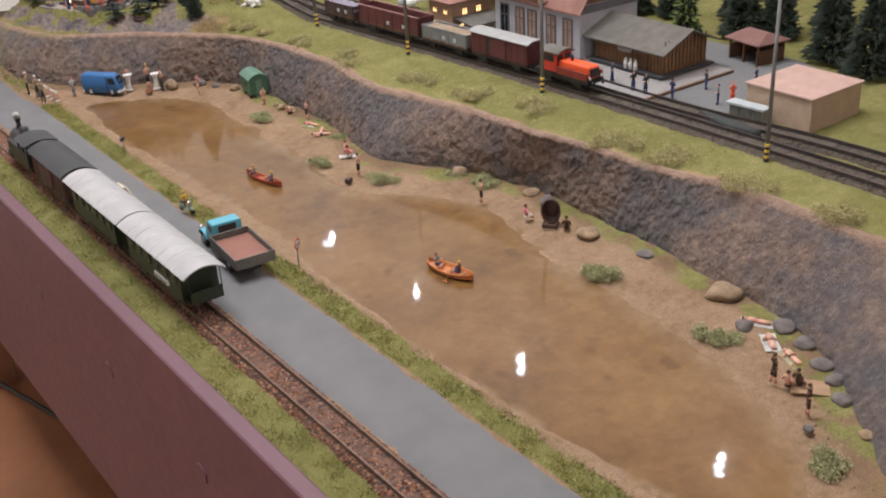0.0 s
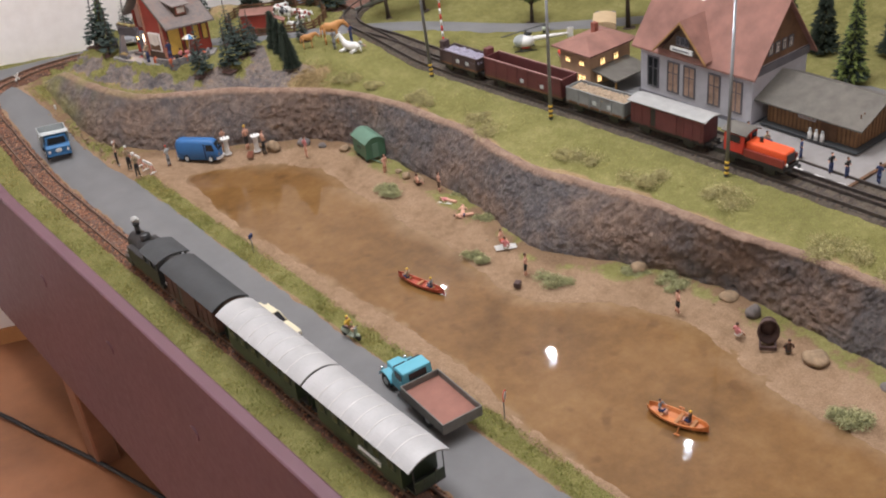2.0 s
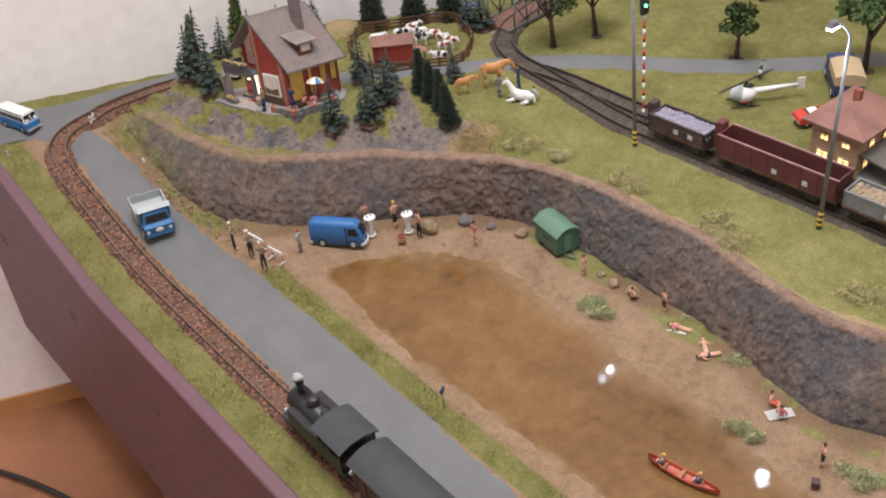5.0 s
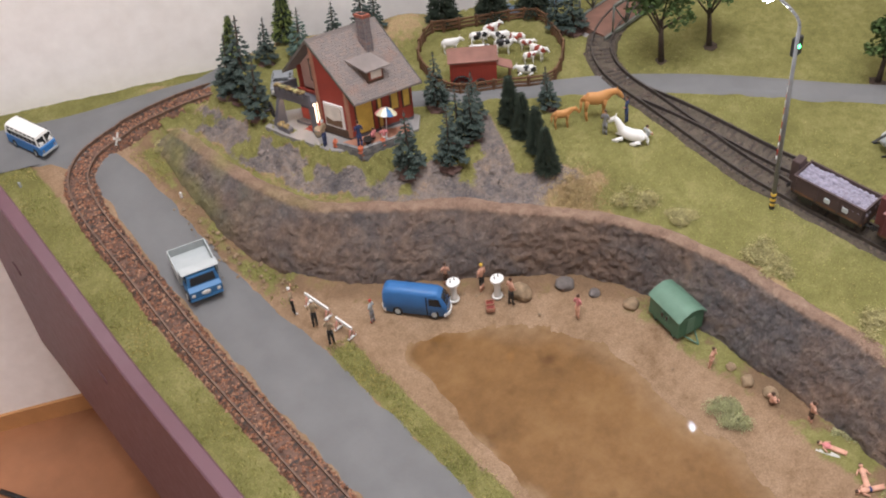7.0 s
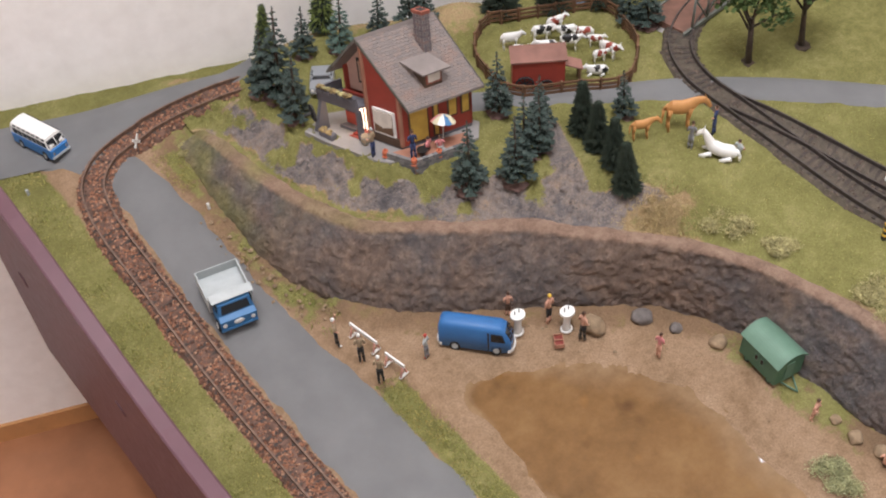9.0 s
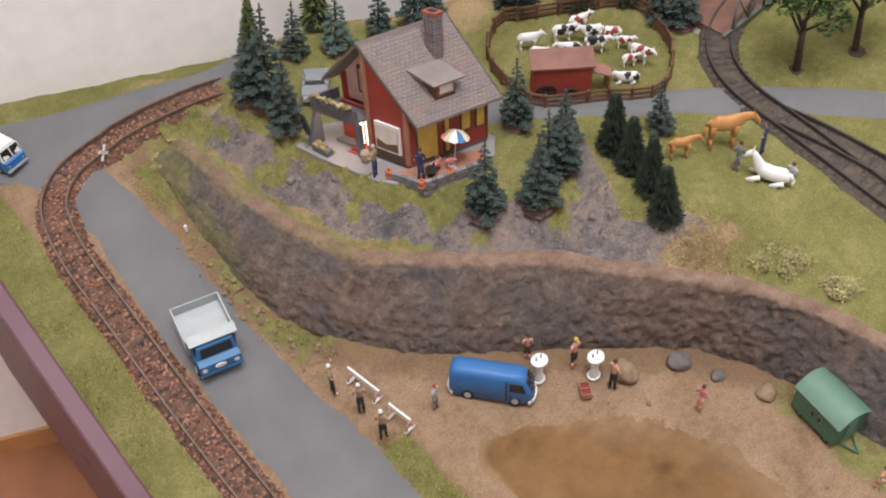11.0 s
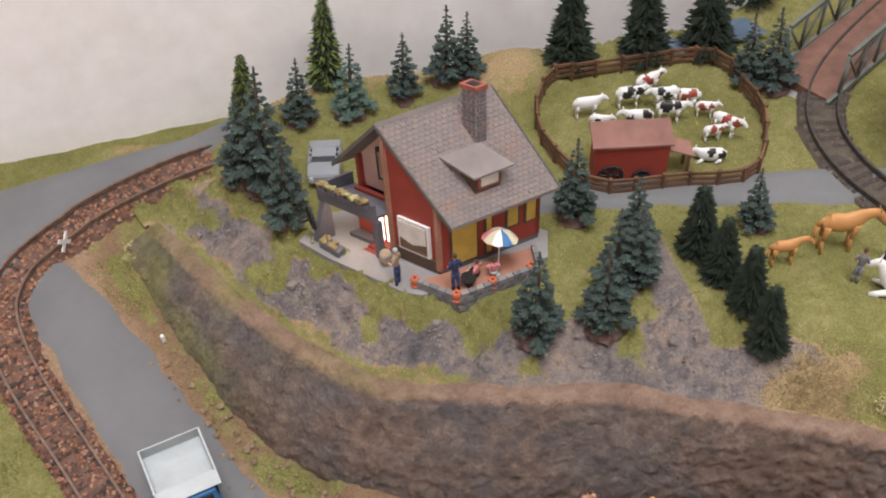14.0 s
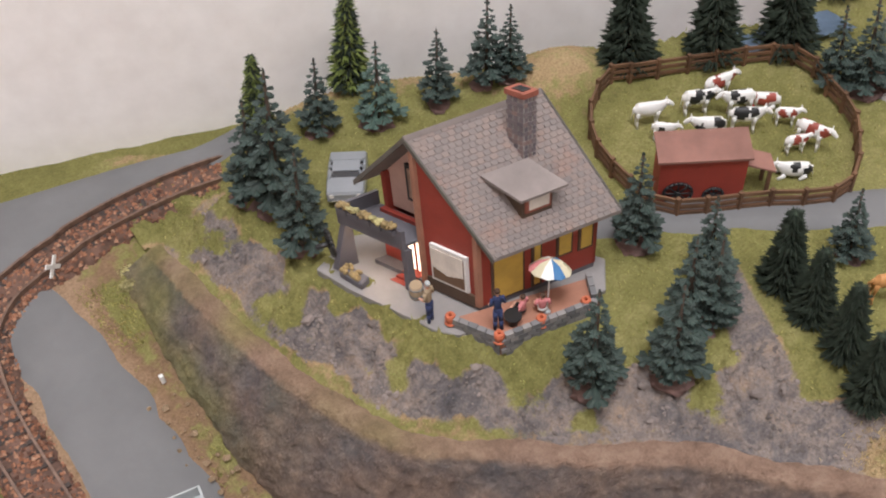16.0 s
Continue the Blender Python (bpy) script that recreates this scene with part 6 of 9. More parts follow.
def hbox(bm, a0, a1, b0, b1, z0, z1, mi=0):
    vs = [bm.verts.new(hp(a, b, z)) for z in (z0, z1) for a, b in ((a0, b0), (a1, b0), (a1, b1), (a0, b1))]
    for f in ((3, 2, 1, 0), (4, 5, 6, 7), (0, 1, 5, 4), (1, 2, 6, 5), (2, 3, 7, 6), (3, 0, 4, 7)):
        bm.faces.new([vs[i] for i in f]).material_index = mi


def roof_z(b):
    return RIDGE_Z - (RIDGE_Z - EAVE_Z) * abs(b)


def house():
    top = thing("house", "red wooden house with grey shingle roof and lit porch", "house", pose(0, 0, 0))
    z0 = HOUSE_Z
    wl, fb = 0.80, 0.66
    bm = bm_new()
    loft(bm, [[hp(a, 0.06, z0), hp(a, wl, z0), hp(a, wl, roof_z(wl)), hp(a, 0.06, roof_z(0.06))] for a in (0.02, 0.06)])
    fw = part("front_wall", bm, M_HOUSERED, top, "red boarded gable wall")
    bm = bm_new()
    loft(bm, [[hp(a, -fb, 0.104), hp(a, 0.06, 0.104), hp(a, 0.06, roof_z(0.06)), hp(a, 0.0, roof_z(0)), hp(a, -fb, roof_z(fb))] for a in (0.20, 0.24)])
    uw = part("upper_wall", bm, M_HOUSEPINK, top, "pink boarded upper gable wall")
    bm = bm_new()
    hbox(bm, 0.12, 0.16, -fb, 0.06, z0, 0.104)
    lw = part("porch_wall", bm, M_HOUSERED, top)
    bm = bm_new()
    hbox(bm, 0.06, 0.96, wl - 0.05, wl, z0, roof_z(wl))
    sw = part("side_wall", bm, M_HOUSERED, top)
    bm = bm_new()
    hbox(bm, 0.16, 0.96, -fb, -fb + 0.05, z0, roof_z(fb))
    part("side_wall", bm, M_HOUSERED, top)
    bm = bm_new()
    loft(bm, [[hp(a, -fb, z0), hp(a, wl, z0), hp(a, wl, roof_z(wl)), hp(a, 0.0, roof_z(0)), hp(a, -fb, roof_z(fb))] for a in (0.92, 0.96)])
    part("back_wall", bm, M_HOUSERED, top)
    bm = bm_new()
    hbox(bm, 0.02, 0.95, -fb, wl, z0 - 0.004, z0)
    part("foundation", bm, M_SLATE, top)
    # roof with courses of shingles
    for s, e in ((-1, FAR_B), (1, 1.0)):
        bm = bm_new()
        loft(bm, [[hp(a, 0.0, RIDGE_Z + 0.0004), hp(a, s * e, roof_z(e) + 0.0004), hp(a, s * e, roof_z(e) - 0.001), hp(a, 0.0, RIDGE_Z - 0.001)] for a in (0.0, 1.0)])
        roof = part("roof", bm, M_SHINGLE, top, "weathered grey-brown shingle roof")
        n, m = (24, 20) if s > 0 else (18, 20)
        me = None
        rnd = random.Random(8)
        vs, fs = [], []
        for i in range(n):
            b0, b1 = e * i / n, e * (i + 1.12) / n
            for j in range(m):
                off = 0.5 if i % 2 else 0.0
                a0, a1 = max(0.0, (j + off) / m + 0.002), min(1.0, (j + off + 1) / m - 0.002)
                if a1 - a0 < 0.01:
                    continue
                lift = 0.0003 + rnd.uniform(0, 0.0002)
                q = [hp(a0, s * b0, roof_z(b0) + 0.0005), hp(a1, s * b0, roof_z(b0) + 0.0005), hp(a1, s * min(b1, e), roof_z(min(b1, e)) + lift + 0.0005), hp(a0, s * min(b1, e), roof_z(min(b1, e)) + lift + 0.0005)]
                k = len(vs)
                vs += q + [(x, y, z - 0.0005) for x, y, z in q]
                fs += [(k, k + 1, k + 2, k + 3), (k + 2, k + 3, k + 7, k + 6), (k, k + 3, k + 7, k + 4), (k + 1, k + 2, k + 6, k + 5)]
        me = bpy.data.meshes.new("shingles")
        me.from_pydata(vs, [], fs)
        me.materials.append(M_SHINGLES)
        ob = tagged(new("shingles", me), "small grey-brown shingles", "", "", "stuff")
        ob.parent = roof
        for a in (-0.005, 1.0):
            bm = bm_new()
            loft(bm, [[hp(q, 0.0, RIDGE_Z + 0.0012), hp(q, s * e, roof_z(e) + 0.0012), hp(q, s * e, roof_z(e) - 0.0014), hp(q, 0.0, RIDGE_Z - 0.0014)] for q in (a, a + 0.012)])
            part("barge_board", bm, M_FELT, roof)
    bm = bm_new()
    loft(bm, [[hp(a, -0.03, RIDGE_Z - 0.0002), hp(a, 0, RIDGE_Z + 0.0018), hp(a, 0.03, RIDGE_Z - 0.0002)] for a in (0.0, 1.0)])
    part("ridge_cap", bm, M_SHINGLE, top)
    # chimney in brick courses
    bm = bm_new()
    hbox(bm, 0.615, 0.705, 0.215, 0.405, 0.130, 0.163)
    ch = part("chimney", bm, M_GREYBRICK, top, "grey brick chimney with a red cap")
    for r in range(14):
        z = 0.1325 + r * 0.00215
        for k in range(3):
            off = 0.02 if r % 2 else 0.0
            bm = bm_new()
            hbox(bm, 0.609, 0.618, 0.217 + k * 0.063 + off, 0.217 + k * 0.063 + 0.059, z, z + 0.0018)
            part("brick", bm, M_BRICKS, ch)
            bm = bm_new()
            hbox(bm, 0.616 + k * 0.030 + off * 0.4, 0.616 + k * 0.030 + 0.027, 0.400, 0.412, z, z + 0.0018)
            part("brick", bm, M_BRICKS, ch)
    bm = bm_new()
    hbox(bm, 0.606, 0.714, 0.20, 0.42, 0.1625, 0.1648)
    cap = part("chimney_cap", bm, M_BRICK, ch, "red brick cap")
    bm = bm_new()
    hbox(bm, 0.63, 0.69, 0.25, 0.37, 0.1646, 0.1651)
    part("flue", bm, M_BLACK, cap)
    # dormer
    bm = bm_new()
    loft(bm, [[hp(a, 0.42, roof_z(0.42) + 0.0015), hp(a, 0.90, 0.1300), hp(a, 0.90, 0.1288), hp(a, 0.42, roof_z(0.42) + 0.0002)] for a in (0.28, 0.64)])
    dm = part("dormer", bm, M_SHINGLE, top, "flat dormer roof over a small window")
    bm = bm_new()
    loft(bm, [[hp(a, 0.50, roof_z(0.50)), hp(a, 0.80, roof_z(0.80)), hp(a, 0.80, 0.1290), hp(a, 0.50, 0.1305)] for a in (0.35, 0.58)])
    part("dormer_cheek", bm, M_WOODDARK, dm)
    bm = bm_new()
    hbox(bm, 0.37, 0.56, 0.79, 0.82, roof_z(0.80) + 0.003, 0.1285)
    wn = part("dormer_window", bm, M_BRICK, dm)
    bm = bm_new()
    hbox(bm, 0.39, 0.54, 0.815, 0.83, roof_z(0.80) + 0.0045, 0.1272)
    part("pane", bm, M_CURTAIN, wn)
    # front openings
    bm = bm_new()
    hbox(bm, -0.005, 0.022, 0.20, 0.66, z0 + 0.0060, z0 + 0.0265)
    bw = part("picture_window", bm, M_WHITE, fw, "wide white-framed window with a scalloped curtain")
    bm = bm_new()
    hbox(bm, -0.012, -0.004, 0.23, 0.63, z0 + 0.0075, z0 + 0.0250)
    part("pane", bm, M_WARMDARK, bw)
    for k in range(7):
        bm = bm_new()
        u = 0.23 + k * 0.0572
        hbox(bm, -0.018, -0.010, u, u + 0.056, z0 + 0.0120 + 0.0022 * abs(k - 3) / 3, z0 + 0.0250)
        part("curtain", bm, M_CURTAIN, bw)
    bm = bm_new()
    hbox(bm, 0.0, 0.021, 0.12, 0.76, z0 - 0.001, z0 + 0.0056)
    part("plinth_panel", bm, M_WOODDARK, fw, "dark brown panel")
    for b0 in (0.06, 0.77):
        bm = bm_new()
        hbox(bm, -0.004, 0.03, b0 - 0.015, b0 + 0.035, z0, roof_z(b0) - 0.002)
        part("corner_post", bm, M_DECK, fw)
    bm = bm_new()
    hbox(bm, 0.18, 0.202, -0.36, -0.06, 0.112, 0.131)
    w = part("upper_window", bm, M_BLACK, uw)
    bm = bm_new()
    hbox(bm, 0.172, 0.182, -0.32, -0.10, 0.114, 0.129)
    part("pane", bm, M_STWIN, w)
    bm = bm_new()
    hbox(bm, 0.10, 0.122, -0.62, -0.30, z0 + 0.011, 0.099)
    w = part("dark_panel", bm, M_NAVYD, lw)
    bm = bm_new()
    hbox(bm, 0.092, 0.102, -0.52, -0.40, z0 + 0.0140, z0 + 0.0205)
    part("lit_window", bm, M_LIT, w)
    bm = bm_new()
    hbox(bm, 0.094, 0.122, -0.27, -0.07, z0 + 0.0005, z0 + 0.0235)
    w = part("porch_door", bm, M_LITW, lw, "brightly lit doorway")
    bm = bm_new()
    hbox(bm, 0.085, 0.096, -0.185, -0.165, z0 + 0.0005, z0 + 0.0235)
    part("door_post", bm, M_HOUSERED, w)
    # balcony
    bm = bm_new()
    hbox(bm, -0.10, 0.20, -0.80, 0.05, 0.1005, 0.1020)
    hbox(bm, -0.12, -0.09, -0.82, 0.04, 0.0985, 0.1090)
    hbox(bm, -0.12, 0.20, -0.84, -0.80, 0.0985, 0.1090)
    bal = part("balcony", bm, M_SLATE, top, "slate-grey balcony parapet")
    for k in range(5):
        bm = bm_new()
        b = -0.76 + k * 0.155
        hbox(bm, -0.155, -0.12, b, b + 0.12, 0.1065, 0.1092)
        p = part("flower_box", bm, M_SLATE, bal)
        bm = bm_new()
        rnd = random.Random(k)
        for _ in range(26):
            c = hp(-0.138 + rnd.uniform(-0.02, 0.02), b + rnd.uniform(0, 0.12), 0.1100 + rnd.uniform(0, 0.0022))
            ball(bm, c, rnd.uniform(0.0005, 0.0012), seg=5, rings=3)
        part("flower_cluster", bm, M_BUSH if k % 2 else M_DRYFLOWER, p)
    for b in (-0.80, 0.02):
        bm = bm_new()
        loft(bm, [[hp(-0.11 - d, b - 0.03, z), hp(-0.06, b - 0.03, z), hp(-0.06, b + 0.04, z), hp(-0.11 - d, b + 0.04, z)] for d, z in ((0.12 if b < -0.5 else 0.0, z0 - 0.002), (0.0, 0.0985))])
        part("balcony_pillar", bm, M_SLATE, bal)
    # side openings
    for a0, a1, zz0, zz1, pane in ((0.10, 0.36, 0.0005, 0.030, M_YWIN), (0.42, 0.50, 0.0005, 0.030, M_YWIN), (0.62, 0.75, 0.012, 0.029, M_YWIN), (0.80, 0.92, 0.011, 0.029, M_YWIN)):
        bm = bm_new()
        hbox(bm, a0, a1, wl - 0.01, wl + 0.015, z0 + zz0, z0 + zz1)
        w = part("side_window", bm, M_WOODDARK, sw)
        bm = bm_new()
        hbox(bm, a0 + 0.018, a1 - 0.018, wl + 0.01, wl + 0.022, z0 + zz0 + 0.0012, z0 + zz1 - 0.0012)
        part("pane", bm, pane, w)
    # steps
    for k in range(3):
        bm = bm_new()
        hbox(bm, 0.02 - k * 0.05, 0.10, -0.28, -0.05, z0 - 0.0035 + (2 - k) * 0.0012, z0 - 0.0022 + (2 - k) * 0.0012)
        part("step", bm, M_HOUSERED, top)
    return top


def shingle_material():
    m, nt, bsdf = nodes_of("shingle")
    geo = nt.nodes.new("ShaderNodeNewGeometry")
    r = ramp_node(nt, geo.outputs["Random Per Island"], [(0.0, (0.205, 0.175, 0.165)), (0.5, (0.235, 0.20, 0.185)), (1.0, (0.26, 0.205, 0.18))])
    big = noise_node(nt, 45)
    rust = ramp_node(nt, big.outputs["Fac"], [(0.56, (0, 0, 0)), (0.72, (0.45, 0.45, 0.45))])
    nt.links.new(mix_node(nt, rust.outputs[0], r.outputs[0], (0.36, 0.165, 0.10)), bsdf.inputs["Base Color"])
    bsdf.inputs["Roughness"].default_value = 0.75
    return m


def brick_material():
    m, nt, bsdf = nodes_of("brick")
    info = nt.nodes.new("ShaderNodeObjectInfo")
    r = ramp_node(nt, info.outputs["Random"], [(0.0, (0.13, 0.115, 0.125)), (0.6, (0.19, 0.155, 0.155)), (1.0, (0.24, 0.17, 0.15))])
    nt.links.new(r.outputs[0], bsdf.inputs["Base Color"])
    bsdf.inputs["Roughness"].default_value = 0.85
    return m


M_SHINGLES, M_BRICKS = shingle_material(), brick_material()
M_WARMDARK = paint("warm_interior", (0.16, 0.09, 0.05), 0.5)
M_NAVYD = paint("dark_blue_panel", (0.02, 0.025, 0.045), 0.6)
M_DRYFLOWER = paint("dry_flowers", (0.30, 0.22, 0.10), 0.95, vary=0.4, scale=300)
house()
bulb = bpy.data.lights.new("porch_lamp", "POINT")
bulb.energy, bulb.color, bulb.shadow_soft_size = 0.011, (1.0, 0.72, 0.5), 0.002
new("porch_lamp", bulb).location = hp(0.0, -0.40, 0.0960)

def stone_material():
    m, nt, bsdf = nodes_of("wall_stone")
    info = nt.nodes.new("ShaderNodeObjectInfo")
    r = ramp_node(nt, info.outputs["Random"], [(0.0, (0.12, 0.12, 0.125)), (0.6, (0.19, 0.185, 0.185)), (1.0, (0.25, 0.235, 0.225))])
    nt.links.new(r.outputs[0], bsdf.inputs["Base Color"])
    bsdf.inputs["Roughness"].default_value = 0.85
    return m


M_STONES = stone_material()
# paved base and terrace
bm = bm_new()
base_pts = [(0.1245, 1.319), (0.1290, 1.301), (0.1360, 1.282), (0.1425, 1.2635), (0.1480, 1.2560), (0.205, 1.236), (0.216, 1.248), (0.19, 1.30), (0.145, 1.325)]
loft(bm, [[(x, y, 0.066) for x, y in base_pts], [(x, y, 0.0740) for x, y in base_pts]])
bevel(bm, 0.0004)
tagged(finish("house_terrace", bm, M_PAVE), "grey flagstone base round the house", "terrace", "", "structure")
TER = [(0.1482, 1.2635), (0.1574, 1.2425), (0.1960, 1.2325), (0.2030, 1.2440)]
bm = bm_new()
loft(bm, [[(x, y, 0.064) for x, y in TER], [(x, y, 0.0755) for x, y in TER]])
terr = tagged(finish("terrace_deck", bm, M_DECK), "terracotta terrace with a low grey stone wall", "terrace", "", "structure")
for (x0, y0), (x1, y1) in zip(TER[:3], TER[1:]):
    L = math.hypot(x1 - x0, y1 - y0)
    n = max(2, int(L / 0.0036))
    for r in range(6):
        for k in range(n):
            u0, u1 = (k + (0.5 if r % 2 else 0)) / n, min(1.0, (k + (1.5 if r % 2 else 1)) / n)
            if u1 - u0 < 0.02:
                continue
            bm = bm_new()
            ux, uy = (x1 - x0), (y1 - y0)
            nx, ny = uy / L * 0.0011, -ux / L * 0.0011
            q = [(x0 + ux * (u0 + 0.02 / n), y0 + uy * (u0 + 0.02 / n)), (x0 + ux * (u1 - 0.06 / n), y0 + uy * (u1 - 0.06 / n))]
            z = 0.0632 + r * 0.0027
            loft(bm, [[(q[0][0] + nx, q[0][1] + ny, zz), (q[1][0] + nx, q[1][1] + ny, zz), (q[1][0] - nx, q[1][1] - ny, zz), (q[0][0] - nx, q[0][1] - ny, zz)] for zz in (z, z + 0.0024)])
            part("stone", bm, M_STONES, terr)


# ---- pasture ----
def red_shed(m):
    top = thing("cattle_shed", "red wooden cattle shed with a lean-to and wagon wheels", "shed", m)
    bm = bm_new()
    box(bm, 0, 0.037, 0, 0.013, -0.002, 0.0255)
    body = part("wall", bm, M_HOUSERED, top)
    bm = bm_new()
    loft(bm, [[(-0.0015, -0.0015, 0.0250), (0.0385, -0.0015, 0.0250), (0.0385, -0.0015, 0.0262), (-0.0015, -0.0015, 0.0262)], [(-0.0015, 0.0145, 0.0285), (0.0385, 0.0145, 0.0285), (0.0385, 0.0145, 0.0297), (-0.0015, 0.0145, 0.0297)]])
    part("roof", bm, M_TILE, top, "rust-brown sloping roof")
    bm = bm_new()
    loft(bm, [[(0.037, 0.001, 0.0190), (0.050, 0.001, 0.0140), (0.050, 0.001, 0.0150), (0.037, 0.001, 0.0200)], [(0.037, 0.012, 0.0190), (0.050, 0.012, 0.0140), (0.050, 0.012, 0.0150), (0.037, 0.012, 0.0200)]])
    lean = part("lean_to_roof", bm, M_TILE, top)
    for y in (0.002, 0.011):
        bm = bm_new()
        box(bm, 0.047, 0.0485, y - 0.0007, y + 0.0007, -0.002, 0.0150)
        part("post", bm, M_WOOD, lean)
    for x, r in ((0.0085, 0.0062), (0.024, 0.0042)):
        bm = bm_new()
        seg = 16
        for k in range(seg):
            a0, a1 = 2 * math.pi * k / seg, 2 * math.pi * (k + 1) / seg
            tube(bm, (x + r * math.cos(a0), -0.0012, r + r * math.sin(a0)), (x + r * math.cos(a1), -0.0012, r + r * math.sin(a1)), 0.0007, seg=6)
        for k in range(8):
            a0 = 2 * math.pi * k / 8
            tube(bm, (x, -0.0012, r), (x + r * math.cos(a0), -0.0012, r + r * math.sin(a0)), 0.0004, seg=5)
        tube(bm, (x, -0.002, r), (x, -0.0004, r), 0.0012, seg=8)
        part("wagon_wheel", bm, M_BLACK, top, "black spoked wagon wheel")


red_shed(pose(0.2541, 1.2575, 0.0725, 0, 0, -37) @ Matrix.Diagonal((0.95, 0.95, 0.92, 1)))

FENCE = dense([(0.290, 1.323), (0.328, 1.302), (0.364, 1.279), (0.357, 1.252), (0.347, 1.231), (0.313, 1.209), (0.282, 1.228), (0.251, 1.249), (0.249, 1.27), (0.255, 1.296), (0.272, 1.316), (0.290, 1.323)], 0.0115)
top = thing("pasture_fence", "weathered brown post and rail fence round the pasture", "fence", pose(0, 0, 0))
for (x0, y0), (x1, y1) in zip(FENCE[:-1], FENCE[1:]):
    z0, z1 = hz(x0, y0), hz(x1, y1)
    bm = bm_new()
    box(bm, x0 - 0.0009, x0 + 0.0009, y0 - 0.0009, y0 + 0.0009, z0 - 0.002, z0 + 0.0115)
    part("post", bm, M_WOOD, top)
    for k in range(3):
        bm = bm_new()
        q = (Vector((x1, y1, z1)) - Vector((x0, y0, z0)))
        L = q.length
        box(bm, -0.0005, 0.0005, 0, L, -0.0009, 0.0009, m=Matrix.Translation((x0, y0, z0 + 0.003 + k * 0.0034)) @ pose(0, 0, 0, 0, 0, math.degrees(math.atan2(-q.x, q.y))))
        part("rail", bm, M_WOOD, top)


def spine(bm, stations, n=12, mi=0):
    """A smooth body through stations of (y, z, half width, half height)."""
    p = np.array(stations, float)
    t = np.linspace(0, len(p) - 1, 3 * len(p) - 2)
    q = np.stack([np.interp(t, np.arange(len(p)), p[:, k]) for k in range(4)], 1)
    q[1:-1] = 0.25 * q[:-2] + 0.5 * q[1:-1] + 0.25 * q[2:]
    rings = []
    for i, (y, z, w, h) in enumerate(q):
        d = q[min(i + 1, len(q) - 1), :2] - q[max(i - 1, 0), :2]
        d /= np.hypot(*d)
        rings.append([(w * math.cos(a), y - d[1] * h * math.sin(a) * -1 * (1 if d[0] < 0 else -1), z + abs(d[0]) * h * math.sin(a)) for a in (2 * math.pi * k / n for k in range(n))])
    loft(bm, rings, mi, True, True)


def cow_mesh(spots, lying):
    bm = bm_new()
    dz = -0.0062 if lying else 0.0
    spine(bm, [(0.0098, 0.0138 + dz, 0.0010, 0.0012), (0.0088, 0.0130 + dz, 0.0032, 0.0036), (0.0045, 0.0122 + dz, 0.0038, 0.0044), (-0.001, 0.0117 + dz, 0.0041, 0.0048), (-0.006, 0.0123 + dz, 0.0033, 0.0044),
               (-0.0092, 0.0138 + dz, 0.0020, 0.0030), (-0.0118, 0.0152 + dz, 0.0016, 0.0020), (-0.0140, 0.0142 + dz, 0.0014, 0.0016), (-0.0160, 0.0126 + dz, 0.0010, 0.0010)])
    for s in (-1, 1):
        tube(bm, (s * 0.0012, -0.0118, 0.0166 + dz), (s * 0.0024, -0.0116, 0.0180 + dz), 0.0004, 0.0002, 6)
        ball(bm, (s * 0.0026, -0.0116, 0.0158 + dz), 0.0011, 1.2, 0.5, 0.6, seg=6, rings=4)
        for y in (-0.0060, 0.0070):
            if lying:
                tube(bm, (s * 0.003, y, 0.003), (s * 0.0042, y - 0.0045, 0.0010), 0.0014, 0.0009, 6)
            else:
                tube(bm, (s * 0.0021, y, 0.0112), (s * 0.0022, y + 0.0006, 0.0056), 0.0017, 0.0009, 7)
                tube(bm, (s * 0.0022, y + 0.0006, 0.0056), (s * 0.0022, y, 0), 0.0008, 0.0009, 7)
    if not lying:
        ball(bm, (0, 0.0048, 0.0076), 0.0016, 1, 1.1, 0.7, seg=8, rings=5)
    tube(bm, (0, 0.0098, 0.0145 + dz), (0.0004, 0.0108, 0.006 + dz * 0.7), 0.0005, 0.0004, 6)
    rnd = random.Random(spots)
    centres = [Vector((rnd.choice((-1, 1)) * 0.003, rnd.uniform(-0.013, 0.009), 0.0132 + dz + rnd.uniform(-0.003, 0.003))) for _ in range(6)]
    for f in bm.faces:
        c = f.calc_center_median()
        if spots and any((c - q).length < 0.0032 for q in centres):
            f.material_index = 1
    return bm


COWS = [(0.2842, 1.2932, 60, 0, 0), (0.3059, 1.2847, 58, 1, 0), (0.3204, 1.2856, 75, 2, 0), (0.3314, 1.2681, 225, 4, 1), (0.3195, 1.2726, 238, 3, 0), (0.3132, 1.2633, 48, 5, 0), (0.2828, 1.2823, 42, 12, 0),
        (0.2968, 1.2694, 230, 6, 0), (0.3295, 1.2541, 45, 8, 0), (0.3266, 1.2386, 15, 11, 0), (0.3192, 1.2400, 62, 14, 0), (0.3076, 1.2305, 228, 7, 1)]
for x, y, a, k, lying in COWS:
    red = k in (2, 4, 8, 11, 14)
    single("toy_cow", cow_mesh(k, lying), [M_WHITE, M_COWR if red else M_COWB], ("white and red-brown" if red else "plain white" if k == 0 else "white and black") + (" toy cow lying on the grass" if lying else " toy cow standing in the pasture"),
           "toy cow", pose(x, y, hz(x, y), 0, 0, a) @ Matrix.Diagonal((0.58, 0.68, 0.84, 1) if k not in (8, 12, 14) else (0.44, 0.5, 0.62, 1)), "cows in the pasture")


